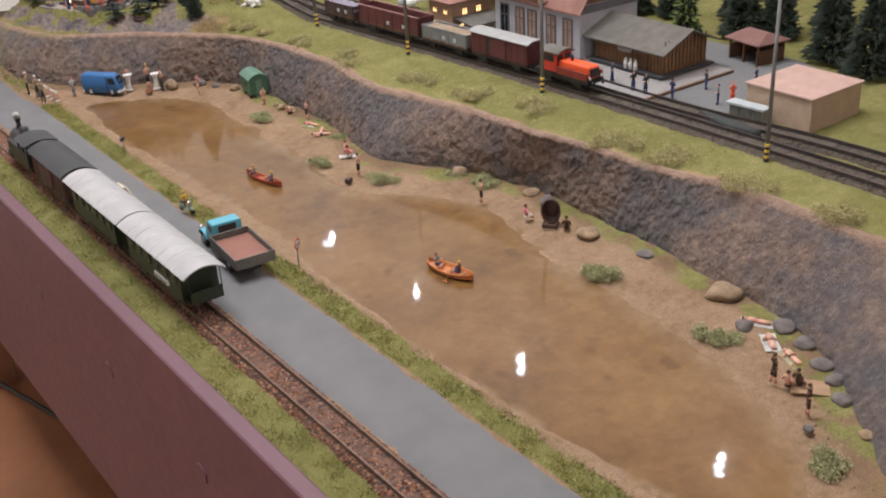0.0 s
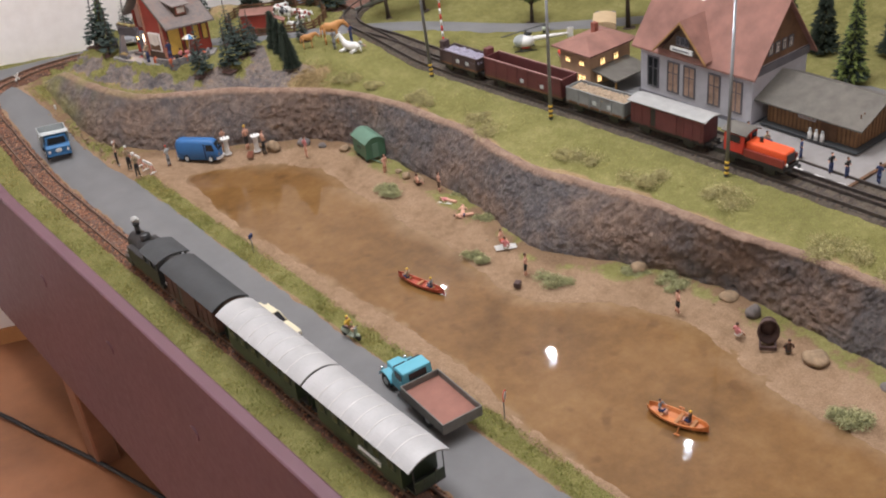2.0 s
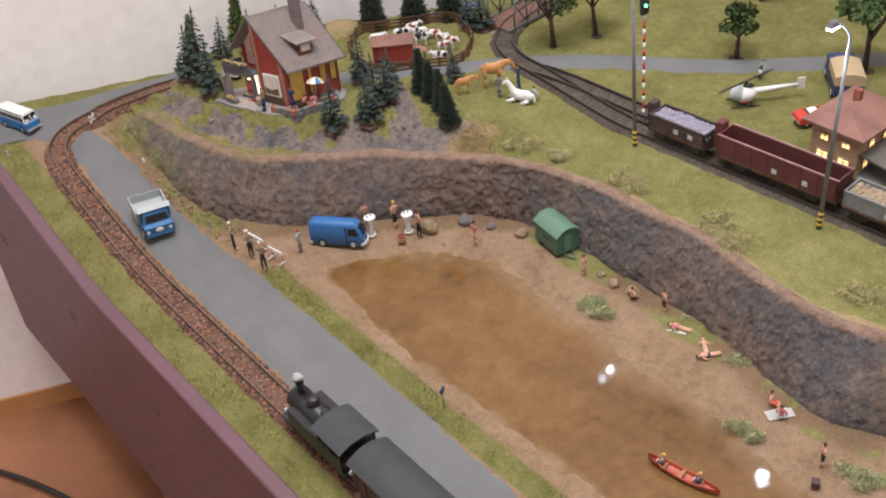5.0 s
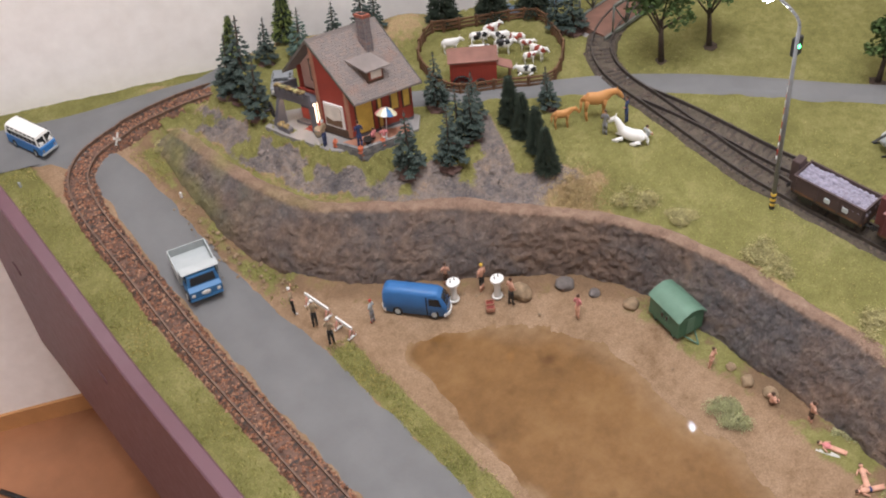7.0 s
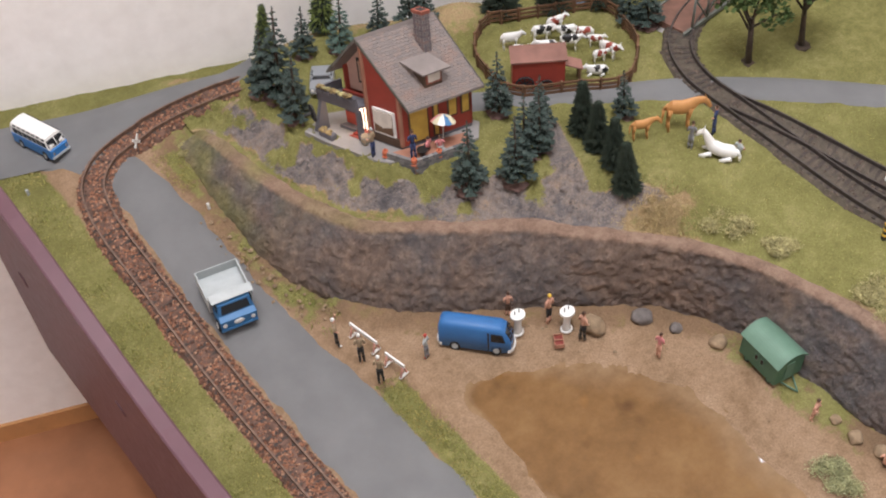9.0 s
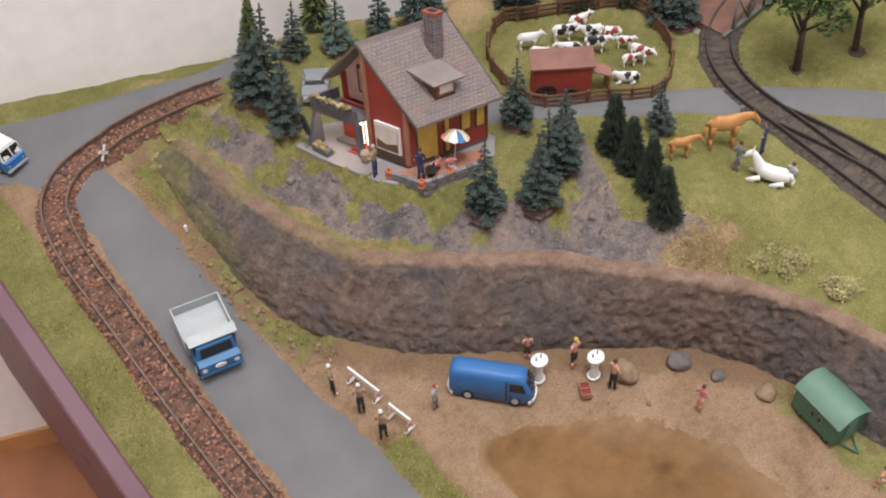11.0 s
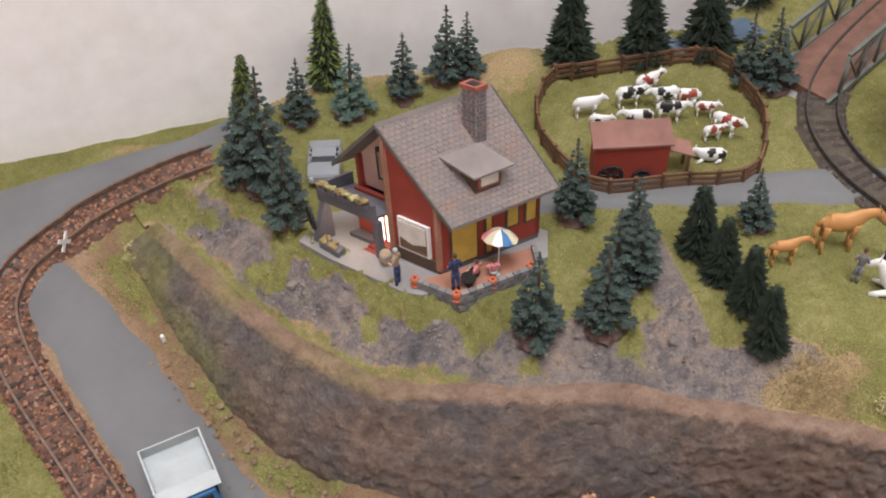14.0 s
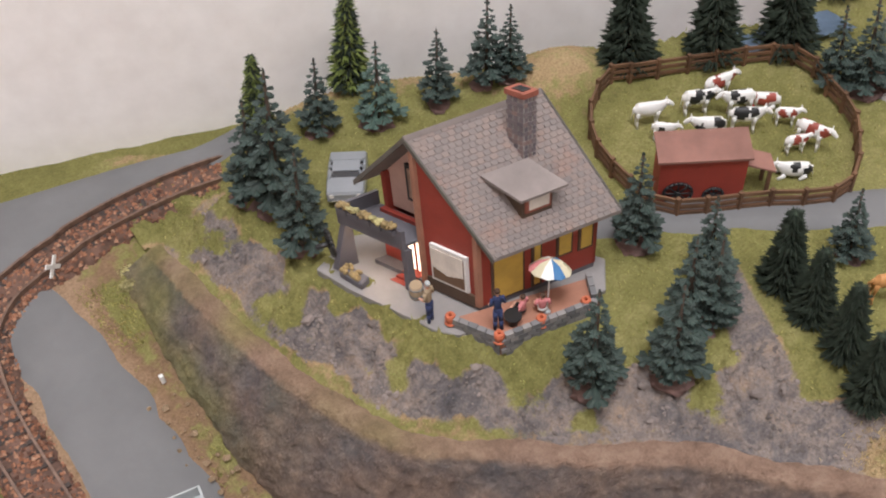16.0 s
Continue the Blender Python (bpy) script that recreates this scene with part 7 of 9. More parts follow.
def horse_mesh(lying):
    bm = bm_new()
    dz = -0.0095 if lying else 0.0
    head = [(-0.0118, 0.0225, 0.0022, 0.0034), (-0.0142, 0.0262, 0.0017, 0.0026), (-0.0160, 0.0276, 0.0015, 0.0021), (-0.0186, 0.0256, 0.0014, 0.0019), (-0.0214, 0.0232, 0.0010, 0.0012)] if lying else [
        (-0.0122, 0.0202, 0.0020, 0.0030), (-0.0158, 0.0206, 0.0017, 0.0025), (-0.0182, 0.0200, 0.0016, 0.0020), (-0.0206, 0.0174, 0.0014, 0.0018), (-0.0226, 0.0148, 0.0010, 0.0011)]
    spine(bm, [(0.0102, 0.0185 + dz, 0.0012, 0.0014), (0.0090, 0.0175 + dz, 0.0036, 0.0042), (0.0045, 0.0168 + dz, 0.0040, 0.0048), (-0.001, 0.0162 + dz, 0.0041, 0.0048), (-0.0062, 0.0172 + dz, 0.0038, 0.0050), (-0.0092, 0.0190 + dz, 0.0027, 0.0042)]
          + [(y, z + dz, w, h) for y, z, w, h in head])
    ey, ez = (-0.0158, 0.0292) if lying else (-0.0178, 0.0218)
    for s in (-1, 1):
        tube(bm, (s * 0.001, ey, ez + dz), (s * 0.0014, ey + 0.0004, ez + 0.0022 + dz), 0.0006, 0.0002, 5)
        for y in (-0.0072, 0.0080):
            if lying:
                tube(bm, (s * 0.003, y, 0.0040), (s * 0.0048, y - 0.0085, 0.0014), 0.0018, 0.0010, 7)
                tube(bm, (s * 0.0048, y - 0.0085, 0.0014), (s * 0.0040, y - 0.0035, 0.0010), 0.0010, 0.0008, 7)
            else:
                tube(bm, (s * 0.0024, y, 0.0160), (s * 0.0024, y + 0.0008, 0.0080), 0.0021, 0.0010, 8)
                tube(bm, (s * 0.0024, y + 0.0008, 0.0080), (s * 0.0024, y, 0), 0.0009, 0.0010, 8)
    tube(bm, (0, 0.0100, 0.0195 + dz), (0.0004, 0.0128, 0.0155 + dz), 0.0010, 0.0015, 7)
    tube(bm, (0.0004, 0.0128, 0.0155 + dz), (0, 0.0134, 0.0070 + dz * 0.6), 0.0015, 0.0006, 7)
    return bm


single("toy_horse", horse_mesh(False), [M_HORSE], "tan toy horse standing on the meadow", "toy horse", pose(0.306, 1.156, hz(0.306, 1.156), 0, 0, 55) @ Matrix.Diagonal((0.75, 0.85, 1.1, 1)), "horses on the meadow")
single("toy_horse", horse_mesh(False), [M_HORSE], "small tan toy foal standing on the meadow", "toy horse", pose(0.2815, 1.166, hz(0.28, 1.166), 0, 0, 60) @ Matrix.Diagonal((0.5, 0.58, 0.72, 1)), "horses on the meadow")
single("toy_horse", horse_mesh(True), [M_WHITE], "white toy horse lying on the meadow", "toy horse", pose(0.306, 1.120, hz(0.306, 1.12), 0, 0, 205) @ Matrix.Diagonal((0.9, 0.85, 1.0, 1)), "horses on the meadow")


# ---- plants ----
def conifer(seed, height, radius, tiers, mat):
    """A moulded model spruce: stem, earthen foot and separate whorls of flat, upturned boughs."""
    rnd = random.Random(seed)
    top = new("conifer")
    bm = bm_new()
    tube(bm, (0, 0, -0.002), (0, 0, height * 0.97), 0.0016, 0.0004, 7)
    part("trunk", bm, M_BARK, top)
    bm = bm_new()
    ball(bm, (0, 0, 0.0002), 0.0085, 1, 1, 0.22, seg=14, rings=6, rough=0.5)
    part("foot", bm, M_FOOT, top, "brown earthen foot")
    vs, fs = [], []

    def bough(p, d, length, width, droop, lift):
        side = d.cross(Vector((0, 0, 1))).normalized()
        k = len(vs)
        m0 = p + d * length * 0.45 + Vector((0, 0, -droop * 0.6))
        m1 = p + d * length * 0.80 + Vector((0, 0, -droop))
        tip = p + d * length + Vector((0, 0, -droop + lift))
        up = Vector((0, 0, width * 0.55))
        vs.extend(tuple(q) for q in (p, m0 + side * width * 0.8, m0 + up, m0 - side * width * 0.8, m0 - up * 0.7, m1 + side * width, m1 + up * 0.8, m1 - side * width, m1 - up * 0.5, tip))
        for a in range(4):
            b = (a + 1) % 4
            fs.extend([(k, k + 1 + a, k + 1 + b), (k + 1 + a, k + 5 + a, k + 5 + b, k + 1 + b), (k + 5 + a, k + 9, k + 5 + b)])

    for t in range(tiers):
        u = t / (tiers - 1)
        z = height * (0.20 + 0.73 * u ** 0.95)
        r = radius * (1 - u) ** 0.9 + 0.0014
        n = max(4, int(8 * (1 - 0.5 * u)))
        a0 = rnd.random() * 6.3
        for k in range(n):
            a = a0 + k * 2 * math.pi / n + rnd.uniform(-0.22, 0.22)
            rr = r * rnd.uniform(0.74, 1.12)
            d = Vector((math.cos(a), math.sin(a), 0))
            p = Vector((0, 0, z + height * rnd.uniform(-0.012, 0.012)))
            w = max(0.0008, rr * 0.12)
            bough(p, d, rr, w, rr * 0.20, rr * 0.07)
            for s in (-1, 1):
                for q, long in ((0.38, 0.40), (0.62, 0.34)):
                    e = (d + s * rnd.uniform(0.7, 1.0) * Vector((-d.y, d.x, 0))).normalized()
                    bough(p + d * rr * q + Vector((0, 0, -rr * 0.24 * q)), e, rr * long * rnd.uniform(0.85, 1.15), w * 0.8, rr * 0.07, rr * 0.03)
    bough(Vector((0, 0, height * 0.90)), Vector((0.02, 0, 1)).normalized(), height * 0.10, 0.0008, 0, 0)
    me = bpy.data.meshes.new("crown")
    me.from_pydata(vs, [], fs)
    me.materials.append(mat)
    ob = new("crown", me)
    ob.parent = top
    return top


def fir_dense(seed, height, radius, mat, tip_mat=None):
    """A bushy conifer of short bristles."""
    rnd = random.Random(seed)
    top = new("conifer")
    bm = bm_new()
    tube(bm, (0, 0, -0.002), (0, 0, height * 0.95), 0.0018, 0.0003, 7)
    part("trunk", bm, M_BARK, top)
    vs, fs, mi = [], [], []
    for _ in range(1500):
        u = rnd.random() ** 1.35
        z = height * (0.05 + 0.93 * u)
        r = radius * (1 - u) ** 0.8 * rnd.uniform(0.45, 1.05) * (1 + 0.16 * math.sin(u * 34))
        a = rnd.random() * 6.283
        d = Vector((math.cos(a), math.sin(a), rnd.uniform(-0.35, 0.35))).normalized()
        p = Vector((math.cos(a) * r, math.sin(a) * r, z))
        L, w = rnd.uniform(0.0022, 0.0042), rnd.uniform(0.0006, 0.0012)
        s = d.cross(Vector((0, 0, 1))).normalized() * w
        k = len(vs)
        vs.extend([tuple(p - d * L * 0.5 + s), tuple(p - d * L * 0.5 - s), tuple(p + d * L), tuple(p + Vector((0, 0, w * 1.3)))])
        fs.extend([(k, k + 2, k + 3), (k + 1, k + 3, k + 2), (k, k + 1, k + 2), (k, k + 3, k + 1)])
        mi.extend([1 if tip_mat and rnd.random() < 0.5 else 0] * 4)
    me = bpy.data.meshes.new("crown")
    me.from_pydata(vs, [], fs)
    me.materials.append(mat)
    if tip_mat:
        me.materials.append(tip_mat)
    me.polygons.foreach_set("material_index", mi)
    ob = new("crown", me)
    ob.parent = top
    return top


def plant(proto, spots, label, category, group):
    first = True
    for x, y, s, a in spots:
        side = np.clip(((x - 0.2) * 0.79 - (y - 1.24) * 0.61) / 0.1, -1.2, 1.2) if y > 1.1 else 0.0
        lean = Matrix.Rotation(radians(-4.5 * side), 4, Vector((0.61, 0.79, 0)))
        at = Matrix.Translation((x, y, hz(x, y) - 0.0005)) @ lean @ pose(0, 0, 0, 0, 0, a)
        m = at @ Matrix.Scale(s, 4)
        if first:
            proto.matrix_world = m
            tagged(proto, label, category, group)
            first = False
        else:
            made = copy_thing(proto, at)
            made.scale = (s, s, s)


plant(conifer(1, 0.058, 0.0134, 10, M_CONIFER), [(0.176, 1.212, 1.0, 0), (0.2005, 1.195, 0.95, 70), (0.2255, 1.200, 0.90, 140), (0.128, 1.335, 0.95, 210), (0.232, 1.247, 0.88, 30)],
      "blue-green model spruce on a round foot", "tree", "spruces round the house")
plant(conifer(2, 0.054, 0.0124, 10, M_CONIFER), [(0.133, 1.362, 1.38, 0), (0.127, 1.372, 1.05, 50), (0.171, 1.388, 0.80, 90), (0.224, 1.368, 0.80, 160), (0.247, 1.360, 0.92, 200), (0.256, 1.354, 0.76, 20), (0.217, 1.205, 0.95, 100), (0.243, 1.218, 0.80, 10), (0.3665, 1.256, 0.85, 10), (0.374, 1.246, 0.95, 60), (0.29, 1.188, 0.72, 40)],
      "tall blue-green model spruce", "tree", "spruces round the house")
plant(conifer(3, 0.046, 0.0118, 8, paint("pale_spruce", (0.05, 0.09, 0.07), 0.7, vary=0.3, scale=300)), [(0.196, 1.376, 1.0, 0), (0.150, 1.408, 0.6, 50)], "pale green model spruce", "tree", "spruces round the house")
plant(fir_dense(4, 0.046, 0.0092, M_CONIFER2), [(0.2595, 1.195, 0.92, 0), (0.2560, 1.178, 0.84, 70), (0.2525, 1.160, 0.84, 140), (0.2455, 1.143, 0.86, 200)], "dark bushy model fir", "tree", "dark firs")
plant(fir_dense(5, 0.056, 0.0125, M_CONIFER2), [(0.306, 1.328, 1.0, 0), (0.340, 1.306, 1.02, 80), (0.370, 1.288, 1.05, 160), (0.598, 0.656, 1.6, 20), (0.618, 0.630, 1.5, 60), (0.585, 0.548, 1.7, 100), (0.57, 0.50, 1.6, 10), (0.598, 0.795, 1.25, 170), (0.61, 0.76, 1.15, 70), (0.64, 0.70, 1.3, 90), (0.66, 0.60, 1.4, 0), (0.42, 1.30, 1.0, 30)],
      "dark dense model fir", "tree", "dark firs")
plant(fir_dense(6, 0.060, 0.0095, M_CONIFER2, M_FIRTIP), [(0.200, 1.405, 0.92, 0), (0.148, 1.400, 0.72, 60), (0.565, 0.700, 1.35, 60)], "fir with pale yellow-green tips", "tree", "light firs")


def broadleaf(seed, height, radius):
    rnd = random.Random(seed)
    top = new("broadleaf_tree")
    bm = bm_new()
    tube(bm, (0, 0, -0.002), (0.001, 0, height * 0.5), 0.0026, 0.0016, 8)
    limbs = []
    for k in range(6):
        a = k * 1.05 + rnd.random()
        q = Vector((math.cos(a) * radius * 0.7, math.sin(a) * radius * 0.7, height * rnd.uniform(0.6, 0.9)))
        tube(bm, (0.001, 0, height * rnd.uniform(0.3, 0.5)), q, 0.0011, 0.0004, 6)
        limbs.append(q)
    ball(bm, (0, 0, 0), 0.007, 1, 1, 0.15, rough=0.6)
    part("trunk", bm, M_BARK, top)
    vs, fs = [], []
    for q in limbs + [Vector((0, 0, height * 0.95)), Vector((0, 0, height * 0.7))]:
        for _ in range(130):
            d = Vector((rnd.gauss(0, 1), rnd.gauss(0, 1), rnd.gauss(0, 0.6))).normalized() * radius * 0.48 * rnd.random() ** 0.4
            c = q + d
            r = rnd.uniform(0.0012, 0.0026)
            k = len(vs)
            ax = Vector((rnd.gauss(0, 1), rnd.gauss(0, 1), rnd.gauss(0, 1))).normalized() * r
            bx_ = ax.cross(Vector((0.3, 0.7, 0.64))).normalized() * r
            vs.extend([tuple(c + ax), tuple(c + bx_), tuple(c - ax), tuple(c - bx_)])
            fs.append((k, k + 1, k + 2, k + 3))
    me = bpy.data.meshes.new("crown")
    me.from_pydata(vs, [], fs)
    me.materials.append(M_LEAF)
    ob = new("crown", me)
    ob.parent = top
    return top


plant(broadleaf(1, 0.075, 0.024), [(0.392, 1.170, 1.0, 0), (0.434, 1.158, 0.95, 60), (0.549, 0.954, 1.1, 120), (0.72, 1.02, 1.2, 0), (0.70, 0.90, 1.2, 40)], "dark leafy model tree", "tree", "leafy trees")
plant(broadleaf(2, 0.050, 0.017), [(0.496, 1.047, 0.95, 0), (0.60, 1.10, 1.1, 30)], "small open-branched model tree", "tree", "leafy trees")


def bush(x, y, z, r, flat_k, mat, seed, label="straggly dry-green foliage bush"):
    """A loose clump of foliage fleece: several low lobes of small leaves on thin twigs."""
    rnd = random.Random(seed)
    vs, fs = [], []
    lobes = []
    for _ in range(rnd.randint(7, 10)):
        a, u = rnd.random() * 6.283, rnd.random() ** 0.6
        lobes.append((math.cos(a) * r * 0.75 * u, math.sin(a) * r * 1.15 * u, r * rnd.uniform(0.42, 0.68), r * flat_k * rnd.uniform(0.45, 0.95)))
    for lx, ly, lr, lh in lobes:
        for _ in range(650):
            d = Vector((rnd.gauss(0, 1), rnd.gauss(0, 1), abs(rnd.gauss(0, 1)))).normalized() * rnd.random() ** 0.55 * rnd.uniform(0.7, 1.3)
            c = Vector((lx + d.x * lr, ly + d.y * lr, d.z * lh))
            ax = Vector((rnd.gauss(0, 1), rnd.gauss(0, 1), rnd.gauss(0, 1))).normalized()
            bx_ = ax.cross(Vector((rnd.gauss(0, 1), rnd.gauss(0, 1), rnd.gauss(0, 1)))).normalized()
            q = rnd.uniform(0.00022, 0.0005)
            k = len(vs)
            vs.extend([tuple(c + ax * q * 1.5), tuple(c + bx_ * q), tuple(c - ax * q * 1.5), tuple(c - bx_ * q)])
            fs.append((k, k + 1, k + 2, k + 3))
        for _ in range(8):
            c = Vector((lx, ly, 0))
            e = c + Vector((rnd.gauss(0, 0.6) * lr, rnd.gauss(0, 0.6) * lr, lh * rnd.uniform(0.8, 1.25)))
            w = Vector((0.00012, 0.00012, 0))
            k = len(vs)
            vs.extend([tuple(c - w), tuple(c + w), tuple(e)])
            fs.append((k, k + 1, k + 2))
    me = bpy.data.meshes.new("bush")
    me.from_pydata(vs, [], fs)
    me.materials.append(mat)
    ob = new("bush", me)
    ob.matrix_world = pose(x, y, z - 0.0006, 0, 0, rnd.random() * 30)
    tagged(ob, label, "bush", "bushes")


for k, (x, y, r) in enumerate([(0.274, 1.088, 0.012), (0.296, 1.00, 0.012), (0.293, 0.985, 0.010), (0.291, 0.893, 0.017), (0.302, 0.905, 0.012), (0.300, 0.783, 0.015), (0.312, 0.716, 0.017), (0.323, 0.647, 0.018), (0.318, 0.548, 0.020), (0.324, 0.497, 0.017),
                               (0.327, 0.428, 0.019), (0.285, 1.056, 0.009), (0.33, 0.36, 0.015)]):
    bush(x, y, hz(x, y), r, 0.55, M_BUSH, k)
for k, (x, y, r) in enumerate([(0.217, 0.949, 0.011), (0.2435, 0.839, 0.009), (0.196, 0.800, 0.010), (0.215, 0.727, 0.012), (0.232, 0.480, 0.013), (0.227, 0.366, 0.012), (0.171, 0.245, 0.011), (0.268, 0.690, 0.009), (0.275, 0.655, 0.012), (0.255, 0.890, 0.007)]):
    bush(x, y, 0.003, r, 0.6, M_BUSHG, k + 40, "soft green foliage bush by the water")
for k, (x, y, r) in enumerate([(0.088, 1.36, 0.007), (0.070, 1.395, 0.006)]):
    bush(x, y, float(low(x, y)) + (0.012 if x > 0.07 else 0.001), r, 0.5, M_BUSH, k + 70)

# static grass fibres
rnd = np.random.RandomState(5)


def fibres(name, xy, zs, mat, label, size=0.0030):
    n = len(xy)
    d = rnd.normal(0, 0.35, (n, 3))
    d[:, 2] = rnd.uniform(0.5, 1.0, n)
    d *= size * rnd.uniform(0.5, 1.2, n)[:, None]
    a = rnd.uniform(0, 6.283, n)
    s = np.stack([np.cos(a), np.sin(a), 0 * a], 1) * 0.00035
    p = np.column_stack([xy, zs - 0.0004])
    verts = np.stack([p - s, p + s, p + d], 1).reshape(-1, 3)
    me = bpy.data.meshes.new(name)
    me.from_pydata(verts.tolist(), [], np.arange(3 * n).reshape(-1, 3).tolist())
    me.materials.append(mat)
    tagged(new(name, me), label, "grass", "", "stuff")


def fibre_material():
    m, nt, bsdf = nodes_of("static_grass")
    geo = nt.nodes.new("ShaderNodeNewGeometry")
    r = ramp_node(nt, geo.outputs["Random Per Island"], [(0.0, (0.17, 0.175, 0.05)), (0.5, (0.30, 0.285, 0.09)), (0.85, (0.42, 0.375, 0.14)), (1.0, (0.47, 0.39, 0.19))])
    big = noise_node(nt, 25)
    dry = ramp_node(nt, big.outputs["Fac"], [(0.4, (0.85, 0.95, 0.8)), (0.65, (1.15, 1.05, 1.0))])
    nt.links.new(mix_node(nt, 1.0, r.outputs[0], dry.outputs[0], "MULTIPLY"), bsdf.inputs["Base Color"])
    bsdf.inputs["Roughness"].default_value = 0.9
    return m


M_FIBRE = fibre_material()
xy = np.column_stack([rnd.uniform(-0.046, -0.019, 30000), rnd.uniform(0.25, 1.50, 30000)])
fibres("verge_grass", xy, low(xy[:, 0], xy[:, 1]), M_FIBRE, "short static grass along the track", 0.0022)
xy = np.column_stack([rnd.uniform(0.060, 0.079, 26000) + rnd.normal(0, 0.0012, 26000), rnd.uniform(0.20, 1.17, 26000)])
fibres("verge_grass", xy, low(xy[:, 0], xy[:, 1]), M_FIBRE, "short static grass between road and pond", 0.0024)
xy = np.column_stack([rnd.uniform(0.046, 0.09, 9000), rnd.uniform(1.22, 1.44, 9000)])
dd = distance(xy[:, 0], xy[:, 1], BASE)
xy = xy[(dd > 0.002) & (xy[:, 0] > np.interp(xy[:, 1], ROAD_R[:, 1], ROAD_R[:, 0])) & (fbm(xy[:, 0], xy[:, 1], 35) > -0.1)]
xy = xy[xy[:, 0] < np.interp(xy[:, 1], BASE[150:, 1], BASE[150:, 0])]
fibres("verge_grass", xy, low(xy[:, 0], xy[:, 1]), M_FIBRE, "patchy static grass below the cliff")
xy = np.column_stack([rnd.uniform(0.09, 0.42, 90000), rnd.uniform(0.40, 1.42, 90000)])
dd = distance(xy[:, 0], xy[:, 1], TOP)
ok = inside(xy[:, 0], xy[:, 1], PLATEAU) & (dd > 0.010)
xy = xy[ok]
ok = (high_masks(xy[:, 0], xy[:, 1])["grass"] > 0.5) & (distance(xy[:, 0], xy[:, 1], dense(MAIN, 0.01)) > 0.012)
ok &= ~inside(xy[:, 0], xy[:, 1], np.vstack([UP_L, UP_R[::-1]])) & ~inside(xy[:, 0], xy[:, 1], np.array(base_pts)) & ~inside(xy[:, 0], xy[:, 1], np.vstack([YARD_L, YARD_R[::-1]]))
xy = xy[ok]
fibres("meadow_grass", xy, high_height(xy[:, 0], xy[:, 1]), M_FIBRE, "short static grass on the meadow", 0.0017)
xy = np.column_stack([rnd.normal(0.245, 0.011, 5000), rnd.normal(1.115, 0.010, 5000)])
xy = xy[inside(xy[:, 0], xy[:, 1], PLATEAU) & (distance(xy[:, 0], xy[:, 1], TOP) > 0.008)]
fibres("straw_patch", xy, high_height(xy[:, 0], xy[:, 1]), M_STRAW, "patch of dry straw-coloured grass", 0.003)


# ---- stones ----
def boulder(x, y, z, r, sx, sy, sz, mat, seed, label="rounded tan boulder"):
    bm = bm_new()
    made = bmesh.ops.create_icosphere(bm, subdivisions=3, radius=r)
    for v in made["verts"]:
        k = 1 + 0.28 * noise.noise(v.co * (1.1 / r) + Vector((seed * 3.1, 0, 0))) + 0.08 * noise.noise(v.co * (4 / r))
        v.co = Vector((v.co.x * sx * k, v.co.y * sy * k, v.co.z * sz * k))
    for f in bm.faces:
        f.smooth = True
    single("boulder", bm, mat, label, "boulder", pose(x, y, z + r * sz * 0.55, 0, 0, seed * 47 % 180), "boulders")


for k, (x, y, r, e, mat) in enumerate([(0.191, 1.112, 0.0068, 1.0, M_STONE), (0.219, 1.098, 0.006, 0.8, M_GSTONE), (0.239, 1.053, 0.005, 0.8, M_STONE), (0.244, 0.957, 0.0042, 0.9, M_STONE), (0.247, 0.941, 0.0046, 0.9, M_STONE), (0.246, 0.972, 0.003, 0.8, M_STONE),
                                       (0.272, 0.690, 0.0062, 0.7, M_STONE), (0.266, 0.525, 0.0085, 0.55, M_STONE), (0.273, 0.474, 0.006, 0.45, M_GSTONE), (0.268, 0.398, 0.0105, 0.55, M_STONE), (0.262, 0.345, 0.0068, 0.6, M_GSTONE), (0.255, 0.325, 0.0062, 0.6, M_GSTONE),
                                       (0.244, 0.304, 0.0065, 0.5, M_GSTONE), (0.236, 0.29, 0.005, 0.6, M_GSTONE), (0.246, 0.363, 0.0055, 0.6, M_GSTONE), (0.223, 0.276, 0.0055, 0.5, M_GSTONE), (0.288, 0.615, 0.0065, 0.45, M_STONE), (0.281, 0.588, 0.005, 1.2, M_GSTONE), (0.1875, 0.272, 0.003, 0.6, M_GSTONE),
                                       (0.205, 0.248, 0.004, 0.6, M_STONE), (0.182, 1.128, 0.0032, 0.8, M_STONE), (0.228, 1.078, 0.0038, 0.8, M_GSTONE)]):
    boulder(x, y, 0.003, r, 1.0, 1.15, e, mat, k, "rounded tan boulder at the foot of the cliff" if mat == M_STONE else "grey-brown boulder by the shore")
rr = random.Random(3)
vs, fs = [], []
